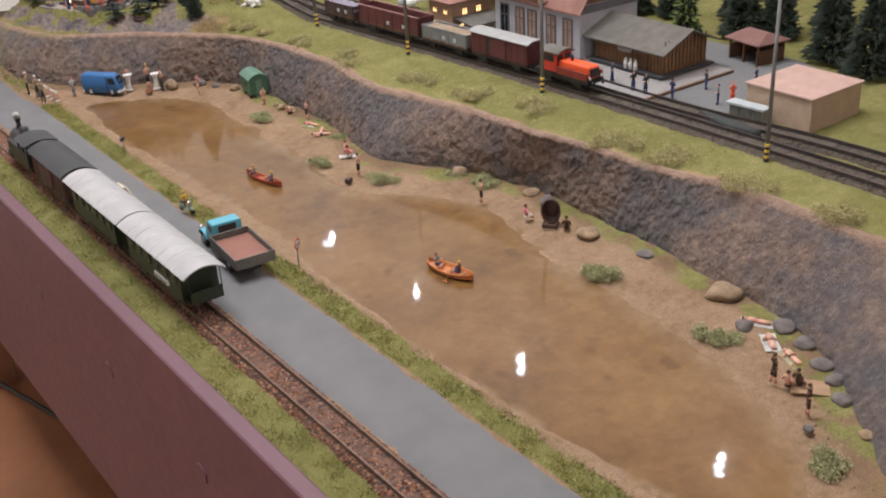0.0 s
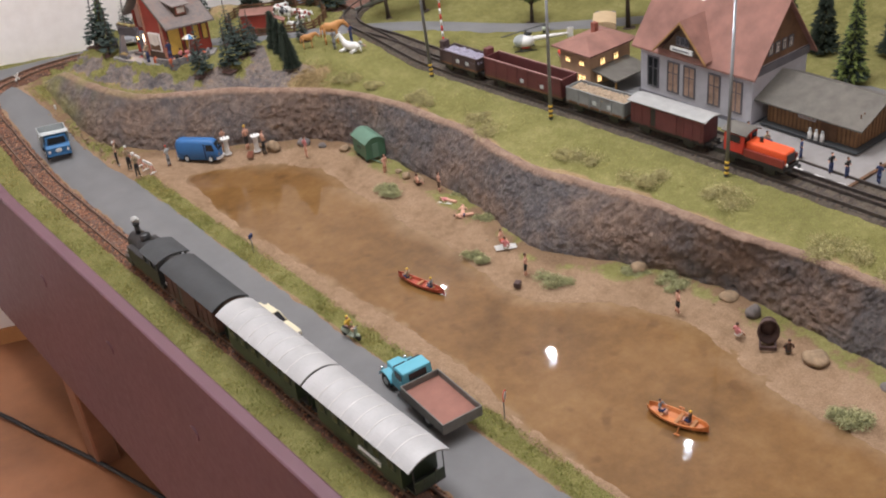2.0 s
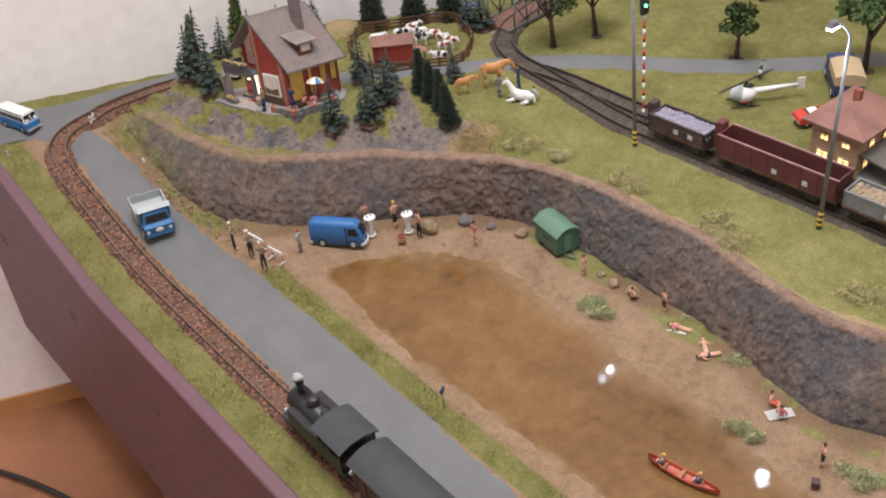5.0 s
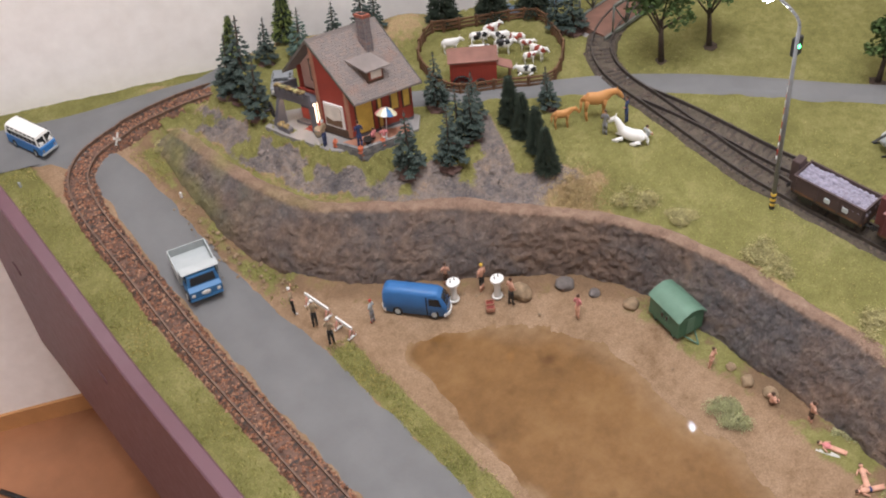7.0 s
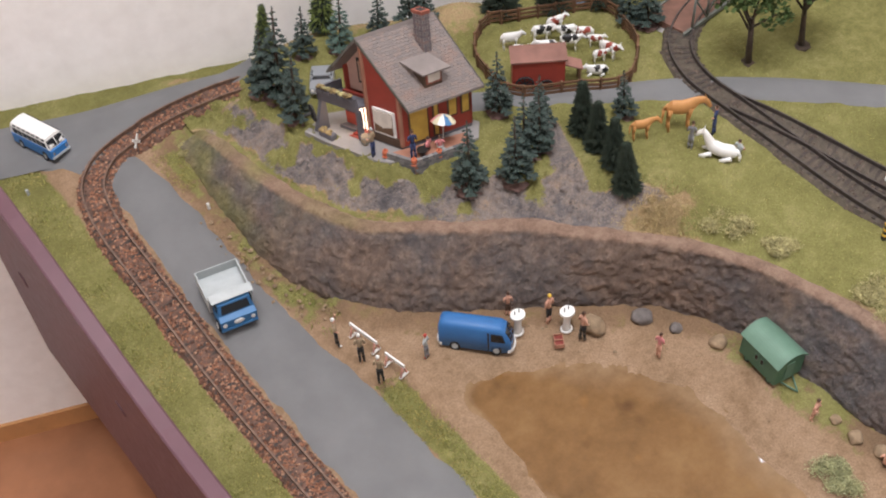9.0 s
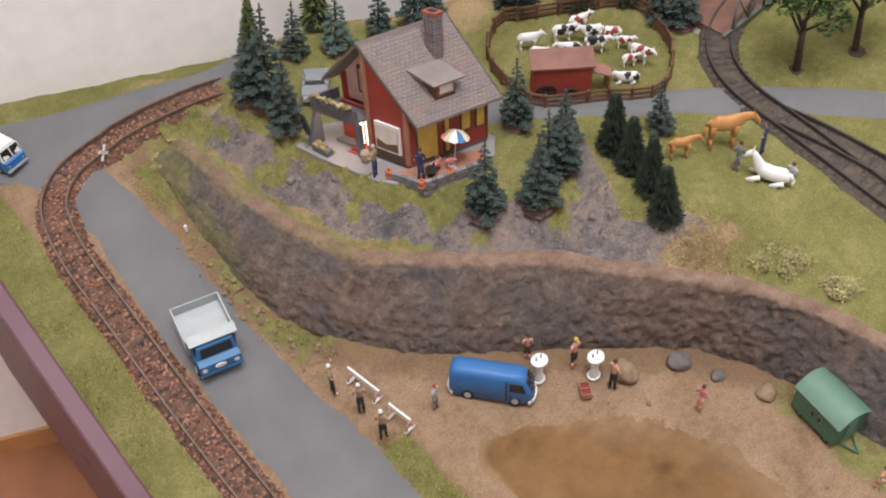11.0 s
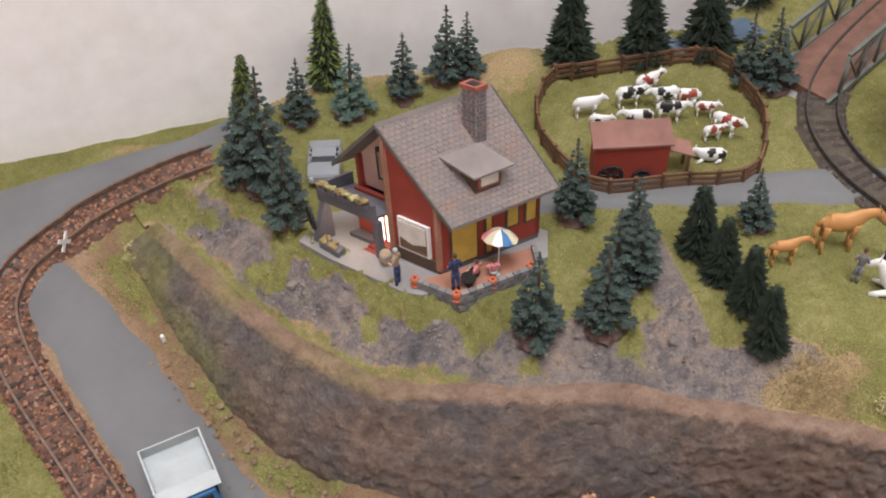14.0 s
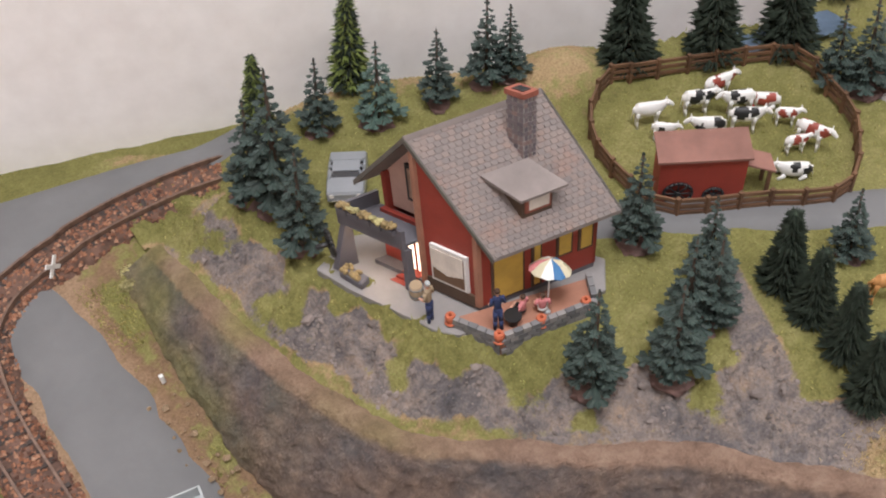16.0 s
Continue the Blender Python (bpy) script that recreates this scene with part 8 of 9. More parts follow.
for _ in range(900):
    i = rr.randrange(20, len(BASE) - 20)
    p = BASE[i]
    off = abs(rr.gauss(0, 0.012)) + 0.001
    t_ = BASE[i + 1] - BASE[i - 1]
    nx, ny = t_[1], -t_[0]
    L = math.hypot(nx, ny)
    sgn = -1 if (TOP[min(i, len(TOP) - 1)] - p) @ np.array((nx, ny)) > 0 else 1
    x, y = p[0] + sgn * nx / L * off, p[1] + sgn * ny / L * off
    r = rr.uniform(0.0005, 0.0022) * (1 if off < 0.02 else 0.6)
    z = float(low(x, y)) + 0.0028
    k = len(vs)
    for a in range(5):
        an = a * 1.257 + rr.random() * 0.6
        vs.append((x + r * math.cos(an), y + r * math.sin(an) * rr.uniform(0.7, 1.3), z - 0.0012))
    vs.append((x + rr.uniform(-r, r) * 0.3, y + rr.uniform(-r, r) * 0.3, z - 0.001 + r * rr.uniform(0.6, 1.1)))
    fs += [(k + a, k + (a + 1) % 5, k + 5) for a in range(5)]
me = bpy.data.meshes.new("scree")
me.from_pydata(vs, [], fs)
me.materials.append(M_STONE)
tagged(new("scree", me), "small tan stones scattered below the cliff", "stones", "", "stuff")


# angular rock breaking through the turf before the house
def outcrop():
    rnd = random.Random(21)
    vs, fs = [], []
    pts = np.array([(rnd.uniform(0.09, 0.27), rnd.uniform(1.10, 1.40)) for _ in range(9000)])
    pts = pts[inside(pts[:, 0], pts[:, 1], PLATEAU) & (distance(pts[:, 0], pts[:, 1], TOP) > 0.009)]
    mask = high_masks(pts[:, 0], pts[:, 1])
    pts = pts[(mask["rock"] > 0.5) & (mask["grass"] < 0.5)][:1500]
    heights = high_height(pts[:, 0], pts[:, 1])
    for (x, y), z in zip(pts, heights):
        r = rnd.uniform(0.0003, 0.0009) * (2.2 if rnd.random() < 0.06 else 1.0)
        turn = rnd.random() * 3.1
        b0, n = len(vs), 7
        for ring, (k, h) in enumerate(((1.3, -0.5), (1.0, 0.12), (0.55, 0.34))):
            for i in range(n):
                a = i * 2 * math.pi / n
                q = r * k * rnd.uniform(0.7, 1.25)
                px, py = q * 1.3 * math.cos(a), q * 0.9 * math.sin(a)
                vs.append((x + px * math.cos(turn) - py * math.sin(turn), y + px * math.sin(turn) + py * math.cos(turn), z + r * h * rnd.uniform(0.6, 1.3)))
        for ring in range(2):
            for i in range(n):
                j = (i + 1) % n
                fs.append((b0 + ring * n + i, b0 + ring * n + j, b0 + ring * n + n + j, b0 + ring * n + n + i))
        fs.append(tuple(b0 + 2 * n + i for i in range(n)))
    me = bpy.data.meshes.new("rock_outcrop")
    me.from_pydata(vs, [], fs)
    me.materials.append(M_OUTCROP)
    tagged(new("rock_outcrop", me), "rugged grey-brown rock breaking through the turf", "rock", "", "stuff")


M_OUTCROP = paint("outcrop_rock", (0.175, 0.145, 0.130), 0.9, vary=0.55, scale=60, bump=0.8)
outcrop()


# ---- figurines: plain one-piece shapes ----
def figure_mesh(kind, seed):
    """Slots: 0 skin, 1 upper clothes, 2 lower clothes, 3 hair or cap."""
    bm = bm_new()
    r = random.Random(seed)
    if kind == "lie":
        tube(bm, (0, -0.0085, 0.0012), (0, -0.0005, 0.0015), 0.0010, 0.0014, 7, 0)
        tube(bm, (0.0016, -0.0085, 0.0012), (0.001, -0.0005, 0.0015), 0.0009, 0.0013, 7, 0)
        ball(bm, (0.0005, 0.0003, 0.0016), 0.0019, 1, 0.9, 0.7, 2)
        ball(bm, (0.0005, 0.0035, 0.0018), 0.0021, 1, 1.6, 0.75, 1)
        ball(bm, (0.0005, 0.008, 0.0018), 0.0014, 1, 1.1, 1, 0)
        ball(bm, (0.0005, 0.0085, 0.0021), 0.0013, 1, 1, 0.9, 3)
        for s in (-1, 1):
            tube(bm, (0.0005 + s * 0.002, 0.0055, 0.0016), (0.0005 + s * 0.004, 0.002, 0.001), 0.0006, seg=6, mi=0)
        return bm
    sit = kind in ("sit", "boat")
    hip = 0.0025 if sit else 0.0098
    for s in (-1, 1):
        if sit:
            tube(bm, (s * 0.0010, 0, hip), (s * 0.0012, -0.0042, hip + 0.0012), 0.0011, 0.0009, 7, 2)
            tube(bm, (s * 0.0012, -0.0042, hip + 0.0012), (s * 0.0012, -0.0060, 0.0004), 0.0009, 0.0007, 7, 0)
        else:
            st = r.uniform(-0.0012, 0.0012)
            tube(bm, (s * 0.0010, 0, hip), (s * 0.0012, s * st * 0.5, 0.005), 0.0013, 0.0010, 8, 2)
            tube(bm, (s * 0.0012, s * st * 0.5, 0.005), (s * 0.0013, s * st, 0.0006), 0.0010, 0.0008, 8, 2 if kind != "bather" else 0)
            ball(bm, (s * 0.0013, s * st - 0.0006, 0.0005), 0.0009, 0.9, 1.5, 0.6, 3 if kind != "bather" else 0, 6, 4)
    ball(bm, (0, 0, hip + 0.0006), 0.0019, 1.05, 0.8, 0.8, 2, 8, 6)
    loft(bm, [[(w * math.cos(a), dd_ * math.sin(a), hip + z) for a in [q * math.pi / 4 for q in range(8)]] for w, dd_, z in ((0.0017, 0.0012, 0.0005), (0.0016, 0.0012, 0.003), (0.0023, 0.0014, 0.0058), (0.0021, 0.0012, 0.0068), (0.0008, 0.0008, 0.0074))], 1, True, True)
    tube(bm, (0, 0, hip + 0.007), (0, 0, hip + 0.0083), 0.0007, seg=7, mi=0)
    ball(bm, (0, -0.0001, hip + 0.0092), 0.0013, 0.9, 1.0, 1.15, 0, 10, 7)
    ball(bm, (0, 0.0002, hip + 0.0098), 0.00135, 0.95, 1.0, 0.85, 3, 10, 6)
    for s in (-1, 1):
        sh = Vector((s * 0.0024, 0, hip + 0.0064))
        if kind == "wave" and s > 0:
            el, hand = sh + Vector((0.0016, -0.001, 0.001)), sh + Vector((0.0006, -0.0016, 0.0042))
        elif kind == "boat":
            el, hand = sh + Vector((s * 0.0008, -0.0018, -0.002)), sh + Vector((s * 0.0002, -0.0042, -0.0022))
        else:
            q = r.uniform(-0.0022, 0.0002)
            el, hand = sh + Vector((s * 0.0008, 0.0003, -0.0028)), sh + Vector((s * 0.0006, q - 0.0008, -0.0050 + abs(q)))
        tube(bm, sh, el, 0.0008, 0.0007, 7, 1)
        tube(bm, el, hand, 0.0006, 0.0005, 7, 0)
    return bm


def figurine(x, y, z, a, kind, upper, lower, hair, label, group="figurines", s=1.0):
    k = len([o for o in bpy.data.objects if o.name.startswith("figurine")])
    single("figurine", figure_mesh(kind, k), [M_SKIN, upper, lower, hair], label, "figurine", pose(x, y, z, 0, 0, a) @ Matrix.Diagonal((s, s, s * (1.35 if y > 1.05 and kind not in ("lie", "sit") else 1.0), 1)), group)


GZ = 0.0028
for x, y, a, kd in ((0.0625, 1.210, 60, "wave"), (0.067, 1.190, 150, "stand"), (0.066, 1.169, 130, "stand")):
    figurine(x, y, 0.0025, a, kd, M_KHAKI, M_BLACK, M_WHITE, "painted policeman figurine with a white cap", "policemen", 0.98)
figurine(0.0985, 1.165, GZ, 200, "stand", M_LGREY, M_GREYC, M_RED, "figurine in a grey shirt and red cap", s=0.85)
figurine(0.158, 1.156, GZ, 150, "bather", M_SKIN, M_HAIR, M_HAIR, "bather figurine leaning on a round table", s=0.85)
figurine(0.1735, 1.135, GZ, 180, "bather", M_SKIN, M_BLACK, M_YELC, "blond bather figurine behind a round table")
figurine(0.1795, 1.111, GZ, 90, "stand", M_SKIN, M_BLACK, M_HAIR, "bare-chested figurine in black trousers")
figurine(0.2045, 1.071, GZ, 100, "bather", M_PINKC, M_SKIN, M_HAIR, "sunburnt bather figurine walking on the sand", s=0.85)
BATHERS = [(0.237, 0.981, 10, "bather", M_SKIN, M_SKIN), (0.241, 0.936, 80, "sit", M_SKIN, M_HAIR), (0.248, 0.912, 60, "bather", M_SKIN, M_HAIR), (0.2405, 0.890, 20, "lie", M_PINKC, M_SKIN), (0.233, 0.858, 60, "lie", M_SKIN, M_NAVY), (0.237, 0.866, -40, "lie", M_SKIN, M_SKIN),
           (0.226, 0.802, 20, "sit", M_SKIN, M_ORANGE), (0.220, 0.790, 120, "sit", M_PINKC, M_WHITE), (0.206, 0.750, 40, "bather", M_SKIN, M_BLACK), (0.2475, 0.630, 60, "bather", M_SKIN, M_BLACK), (0.252, 0.580, 80, "sit", M_PINKC, M_WHITE),
           (0.2605, 0.543, 130, "sit", M_HAIR, M_BLACK), (0.256, 0.361, 30, "lie", M_SKIN, M_PINKC), (0.243, 0.341, -40, "lie", M_SKIN, M_HAIR), (0.2375, 0.321, -20, "lie", M_SKIN, M_HAIR), (0.210, 0.313, 60, "bather", M_HAIR, M_HAIR), (0.1985, 0.281, 30, "bather", M_HAIR, M_HAIR),
           (0.2165, 0.301, 90, "sit", M_HAIR, M_HAIR), (0.2105, 0.3035, 90, "sit", M_SKIN, M_HAIR)]
for x, y, a, kd, up, lo in BATHERS:
    figurine(x, y, GZ + (0.0008 if kd == "lie" else 0), a, kd, up, lo, M_HAIR, {"bather": "bather figurine standing on the shore", "sit": "bather figurine sitting on the sand", "lie": "sunbathing figurine lying on a towel"}[kd], "bathers")
M_TERRA = paint("terracotta", (0.50, 0.13, 0.06), 0.7)
M_CREAMT = paint("cream_blanket", (0.60, 0.42, 0.27), 0.9)
for x, y, a, w, l, mat in ((0.2405, 0.890, 25, 0.0085, 0.018, M_WHITE), (0.2230, 0.793, 60, 0.0085, 0.018, M_WHITE), (0.256, 0.361, 30, 0.009, 0.021, M_WHITE), (0.2435, 0.341, -40, 0.010, 0.021, M_WHITE), (0.238, 0.321, -20, 0.010, 0.021, M_CREAM), (0.221, 0.296, 40, 0.015, 0.022, M_CREAMT)):
    bm = bm_new()
    grid = [[bm.verts.new(((j / 4 - 0.5) * w, (i / 8 - 0.5) * l, 0.0006 + 0.0005 * noise.noise(Vector((x * 50 + j * 0.8, i * 0.7, 2))))) for j in range(5)] for i in range(9)]
    for i in range(8):
        for j in range(4):
            bm.faces.new((grid[i][j], grid[i][j + 1], grid[i + 1][j + 1], grid[i + 1][j]))
    bmesh.ops.solidify(bm, geom=bm.faces[:], thickness=-0.0004)
    single("towel", bm, mat, "crumpled pale beach towel on the sand", "towel", pose(x, y, GZ + 0.0004, 0, 0, a), "towels")
STATION_FOLK = [(0.392, 0.662, M_NAVY), (0.404, 0.640, M_NAVY), (0.398, 0.609, M_BLACK), (0.399, 0.596, M_BLACK), (0.410, 0.576, M_NAVY), (0.447, 0.572, M_BLACK), (0.424, 0.540, M_GREYC), (0.436, 0.535, M_ORANGE), (0.403, 0.690, M_NAVY), (0.482, 0.548, M_NAVY), (0.398, 0.668, M_KHAKI)]
for x, y, up in STATION_FOLK:
    on_plat = 0.588 < y < 0.705
    figurine(x, y, 0.0669 if on_plat else hz(x, y) + 0.0018, (x * 9000) % 360, "stand", up, M_ORANGE if up == M_ORANGE else M_NAVY, M_ORANGE if up == M_ORANGE else M_HAIR, "railway figurine in orange overalls" if up == M_ORANGE else "figurine in a dark coat at the station", "station figures", 0.85)
for x, y, a, up, lo, lab in ((0.1438, 1.2677, 200, M_KHAKI, M_NAVY, "grey-haired man figurine in a tan jacket and purple trousers"), (0.1604, 1.2474, 160, M_NAVY, M_NAVY, "woman figurine in a navy dress on the terrace"), (0.1722, 1.2470, 200, M_PINKC, M_BLACK, "seated figurine in a red shirt at the table"), (0.1784, 1.2428, 150, M_PINKC, M_WHITE, "seated figurine in pink on the terrace")):
    figurine(x, y, 0.0755 if y < 1.25 else 0.0740, a, "sit" if "seated" in lab else "stand", up, lo, M_LGREY if "grey" in lab else M_HAIR, lab, "house figures", 0.88)
for x, y, a, up, lab in ((0.2965, 1.138, 120, M_GREYC, "groom figurine in grey beside the white horse"), (0.3185, 1.138, 200, M_NAVY, "groom figurine in dark blue"), (0.314, 1.114, 90, M_LGREY, "pale figurine sitting on the lying horse")):
    figurine(x, y, hz(x, y) + (0.004 if "sitting" in lab else 0.0), a, "sit" if "sitting" in lab else "stand", up, up, M_HAIR, lab, "horse grooms", 0.85)


# ---- beach things ----
def drum_table(x, y):
    top = thing("cable_drum_table", "white cable drum used as a round table", "table", pose(x, y, GZ) @ squat(0.62, 1.22), "drum tables")
    bm = bm_new()
    tube(bm, (0, 0, 0.0), (0, 0, 0.0011), 0.0046, seg=20)
    part("base_disc", bm, M_WHITE, top)
    bm = bm_new()
    loft(bm, [[(r * math.cos(k * math.pi / 8), r * math.sin(k * math.pi / 8), z) for k in range(16)] for r, z in ((0.0034, 0.001), (0.0028, 0.0035), (0.0027, 0.010), (0.0036, 0.0138))], smooth=True)
    part("core", bm, M_WHITE, top)
    bm = bm_new()
    tube(bm, (0, 0, 0.0135), (0, 0, 0.0150), 0.0056, seg=24)
    part("table_disc", bm, M_WHITE, top)
    for dx in (-0.002, 0.002):
        bm = bm_new()
        tube(bm, (dx, 0.001, 0.0150), (dx, 0.001, 0.0178), 0.0005, 0.0003, 8)
        single("bottle", bm, M_BLACK, "small dark bottle on the drum table", "bottle", pose(x, y, GZ) @ squat(0.62, 1.22), "bottles")


drum_table(0.1535, 1.142)
drum_table(0.178, 1.1235)
top = thing("crate", "red-brown crate with bottles on the sand", "crate", pose(0.167, 1.119, GZ, 0, 0, -35))
for b in ((-0.003, 0.003, -0.0045, -0.0040), (-0.003, 0.003, 0.0040, 0.0045), (-0.003, -0.0025, -0.0045, 0.0045), (0.0025, 0.003, -0.0045, 0.0045), (-0.003, 0.003, -0.0003, 0.0003)):
    bm = bm_new()
    box(bm, *b, 0, 0.0035)
    part("crate_side", bm, M_DECK, top)
bm = bm_new()
box(bm, -0.0026, 0.0026, -0.004, 0.004, 0.0004, 0.0022)
part("contents", bm, M_REDDARK, top)


def hut_wagon(m):
    top = thing("site_wagon", "green wooden site wagon with a curved roof and drawbar", "wagon", m)
    bm = bm_new()
    extrude_y(bm, arch(0.0115, 0.004, 0.0185, 0.0042), -0.019, 0.019)
    body = part("body", bm, M_GREEN, top)
    bm = bm_new()
    roof_shell(bm, 0.0128, 0.0180, 0.0050, -0.0205, 0.0205, 0.0008)
    part("roof", bm, M_GREENROOF, top, "pale green curved roof")
    for s in (-1, 1):
        for y in (-0.012, 0.012):
            wheel(top, s * 0.0095, y, 0.003, 0.003, 0.002, M_GREEN)
        for y in (-0.004, 0.002):
            bm = bm_new()
            box(bm, s * 0.0113, s * 0.0120, y - 0.0018, y + 0.0018, 0.010, 0.0145)
            w = part("window", bm, M_GREENROOF, body)
            bm = bm_new()
            box(bm, s * 0.0115, s * 0.0122, y - 0.0012, y + 0.0012, 0.0107, 0.0138)
            part("pane", bm, M_GLASS, w)
    bm = bm_new()
    box(bm, -0.004, 0.003, -0.0196, -0.0189, 0.0045, 0.017)
    part("door", bm, M_GREENROOF, body)
    bm = bm_new()
    tube(bm, (-0.005, -0.019, 0.0035), (0, -0.031, 0.002), 0.0006, seg=6)
    tube(bm, (0.005, -0.019, 0.0035), (0, -0.031, 0.002), 0.0006, seg=6)
    part("drawbar", bm, M_GREENROOF, top)


hut_wagon(pose(0.2490, 1.0225, GZ) @ squat(0.80, 1.25) @ pose(0, 0, 0, 0, 0, -10) @ Matrix.Scale(0.94, 4))


def barrier(x, y, a, l):
    top = thing("road_barrier", "white and red portable road barrier", "barrier", pose(x, y, 0.0026, 0, 0, a), "road barriers")
    for s in (-1, 1):
        bm = bm_new()
        tube(bm, (-0.003, s * l * 0.42, 0), (0, s * l * 0.42, 0.0095), 0.0006, seg=6)
        tube(bm, (0.003, s * l * 0.42, 0), (0, s * l * 0.42, 0.0095), 0.0006, seg=6)
        part("trestle", bm, M_REDW, top)
        bm = bm_new()
        box(bm, -0.0035, 0.0035, s * l * 0.42 - 0.0008, s * l * 0.42 + 0.0008, 0, 0.001)
        part("foot", bm, M_WHITE, top)
    for k in range(6):
        bm = bm_new()
        box(bm, -0.0006, 0.0006, -l / 2 + k * l / 6, -l / 2 + (k + 1) * l / 6, 0.0085, 0.0112)
        part("beam_section", bm, M_WHITE if k % 2 == 0 else M_WHITE, top)


M_REDW = paint("red_white", (0.55, 0.25, 0.20), 0.6)
barrier(0.0765, 1.200, 8, 0.024)
barrier(0.0785, 1.1705, 8, 0.016)


def road_sign(x, y, kind, label):
    top = thing("road_sign", label, "sign", pose(x, y, float(low(x, y)) + 0.001, 0, 0, 35), "road signs")
    bm = bm_new()
    tube(bm, (0, 0, 0), (0, 0, 0.0095 if kind == "cross" else 0.018), 0.00045, seg=8)
    part("pole", bm, M_STEEL, top)
    if kind == "round":
        bm = bm_new()
        tube(bm, (0, -0.0006, 0.0195), (0, -0.001, 0.0195), 0.0042, seg=24)
        d = part("disc", bm, M_RED, top)
        bm = bm_new()
        tube(bm, (0, -0.0009, 0.0195), (0, -0.0012, 0.0195), 0.0031, seg=24)
        part("disc_face", bm, M_WHITE, d)
        bm = bm_new()
        box(bm, -0.0022, 0.0022, -0.0015, -0.0011, 0.0188, 0.0202)
        part("symbol_bar", bm, M_GREYC, d)
    elif kind == "cross":
        for a in (-45, 45):
            bm = bm_new()
            box(bm, -0.0010, 0.0010, -0.0012, -0.0006, -0.0052, 0.0052, m=pose(0, 0, 0.0095, 0, a, 0))
            part("cross_arm", bm, M_WHITE, top)
    else:
        bm = bm_new()
        box(bm, -0.0025, 0.0025, -0.0008, 0.0008, 0.015, 0.0185)
        part("plate", bm, M_NAVY, top)


road_sign(0.0785, 0.634, "round", "round red-rimmed road sign on a thin post")
road_sign(0.0715, 0.951, "plate", "small dark blue sign on a thin post")
road_sign(0.0435, 1.4135, "cross", "white railway crossing cross on a post")
for x, y, z in ((0.056, 1.345, 0.0), (-0.034, 1.425, 0.0)):
    bm = bm_new()
    box(bm, -0.0009, 0.0009, -0.0009, 0.0009, 0, 0.005)
    bevel(bm, 0.0002)
    single("marker_post", bm, M_WHITE if x > 0 else M_LGREY, "tiny white marker post in the grass", "post", pose(x, y, float(low(x, y))), "marker posts")


def boat(label, mat, m, length, width, oars):
    top = thing("rowing_boat" if oars else "canoe", label, "boat", m)
    bm = bm_new()
    n = 14
    rings = []
    for i in range(n + 1):
        u = i / n
        w = width / 2 * (math.sin(math.pi * min(1, max(0.0, u * (0.92 if oars else 1.0) + (0.06 if oars else 0.0)))) ** 0.62 if 0 < u < 1 else (0.22 if oars and u == 0 else 0.02))
        lift = 0.0022 * (2 * u - 1) ** 2
        y = (u - 0.5) * length
        rings.append([(-w, y, 0.0042 + lift), (-w * 0.8, y, 0.0012 + lift * 0.6), (0, y, 0.0002 + lift * 0.3), (w * 0.8, y, 0.0012 + lift * 0.6), (w, y, 0.0042 + lift),
                      (w * 0.86, y, 0.0042 + lift), (w * 0.66, y, 0.0018 + lift * 0.6), (0, y, 0.0011 + lift * 0.3), (-w * 0.66, y, 0.0018 + lift * 0.6), (-w * 0.86, y, 0.0042 + lift)])
    loft(bm, rings, smooth=False)
    part("hull", bm, mat, top)
    for y in (-length * 0.24, 0.02 * length, length * 0.26):
        bm = bm_new()
        w = width * 0.40
        box(bm, -w, w, y - 0.0012, y + 0.0012, 0.0030, 0.0036)
        part("thwart", bm, M_BOATIN, top)
    if oars:
        for s in (-1, 1):
            bm = bm_new()
            tube(bm, (s * 0.001, 0.003, 0.0062), (s * 0.0125, -0.004 if s < 0 else 0.006, 0.0012), 0.0003, seg=6)
            box(bm, -0.0006, 0.0006, -0.002, 0.002, -0.0002, 0.0002, m=pose(s * 0.0125, -0.004 if s < 0 else 0.006, 0.0012))
            part("oar", bm, mat, top)


M_BOATIN = paint("boat_inside", (0.36, 0.17, 0.07), 0.7)
boat("orange wooden rowing boat with oars on the pond", M_BOAT, pose(0.157, 0.553, -0.0006, 0, 0, 11 + 180), 0.044, 0.0145, True)
boat("red-brown canoe on the pond", M_CANOE, pose(0.1405, 0.803, -0.0006, 0, 0, 10), 0.050, 0.0090, False)
for x, y, a, up, hr in ((0.1545, 0.566, 15, M_GREYC, M_HAIR), (0.159, 0.545, 195, M_HAIR, M_YELC), (0.138, 0.817, 190, M_KHAKI, M_YELC), (0.1425, 0.792, 190, M_GREYC, M_YELC)):
    figurine(x, y, 0.0012, a, "boat", up, M_NAVY, hr, "figurine sitting in the boat", "boaters", 0.85)


def shell_seat(m):
    top = thing("stone_arch", "dark brown upright hollow shell with a low box at its foot", "sculpture", m)
    bm = bm_new()
    n, rings = 20, []
    for r, d in ((0.0062, 0.004), (0.0078, -0.003), (0.0066, -0.0034), (0.0052, 0.003)):
        rings.append([(r * math.cos(2 * math.pi * k / n), d, 0.0118 + 1.35 * r * math.sin(2 * math.pi * k / n)) for k in range(n)])
    loft(bm, rings, smooth=True)
    part("shell", bm, M_BRONZE, top)
    bm = bm_new()
    ball(bm, (0, 0.0035, 0.0118), 0.0056, 1, 0.35, 1.35, 0, 16, 10)
    part("shell_back", bm, M_BRONZE, top)
    for b in ((-0.0058, -0.0046, -0.009, 0.002), (0.0046, 0.0058, -0.009, 0.002), (-0.0058, 0.0058, -0.0095, -0.0083)):
        bm = bm_new()
        box(bm, *b, 0, 0.0035)
        bevel(bm, 0.0003)
        part("foot_rail", bm, M_BRONZE, top)


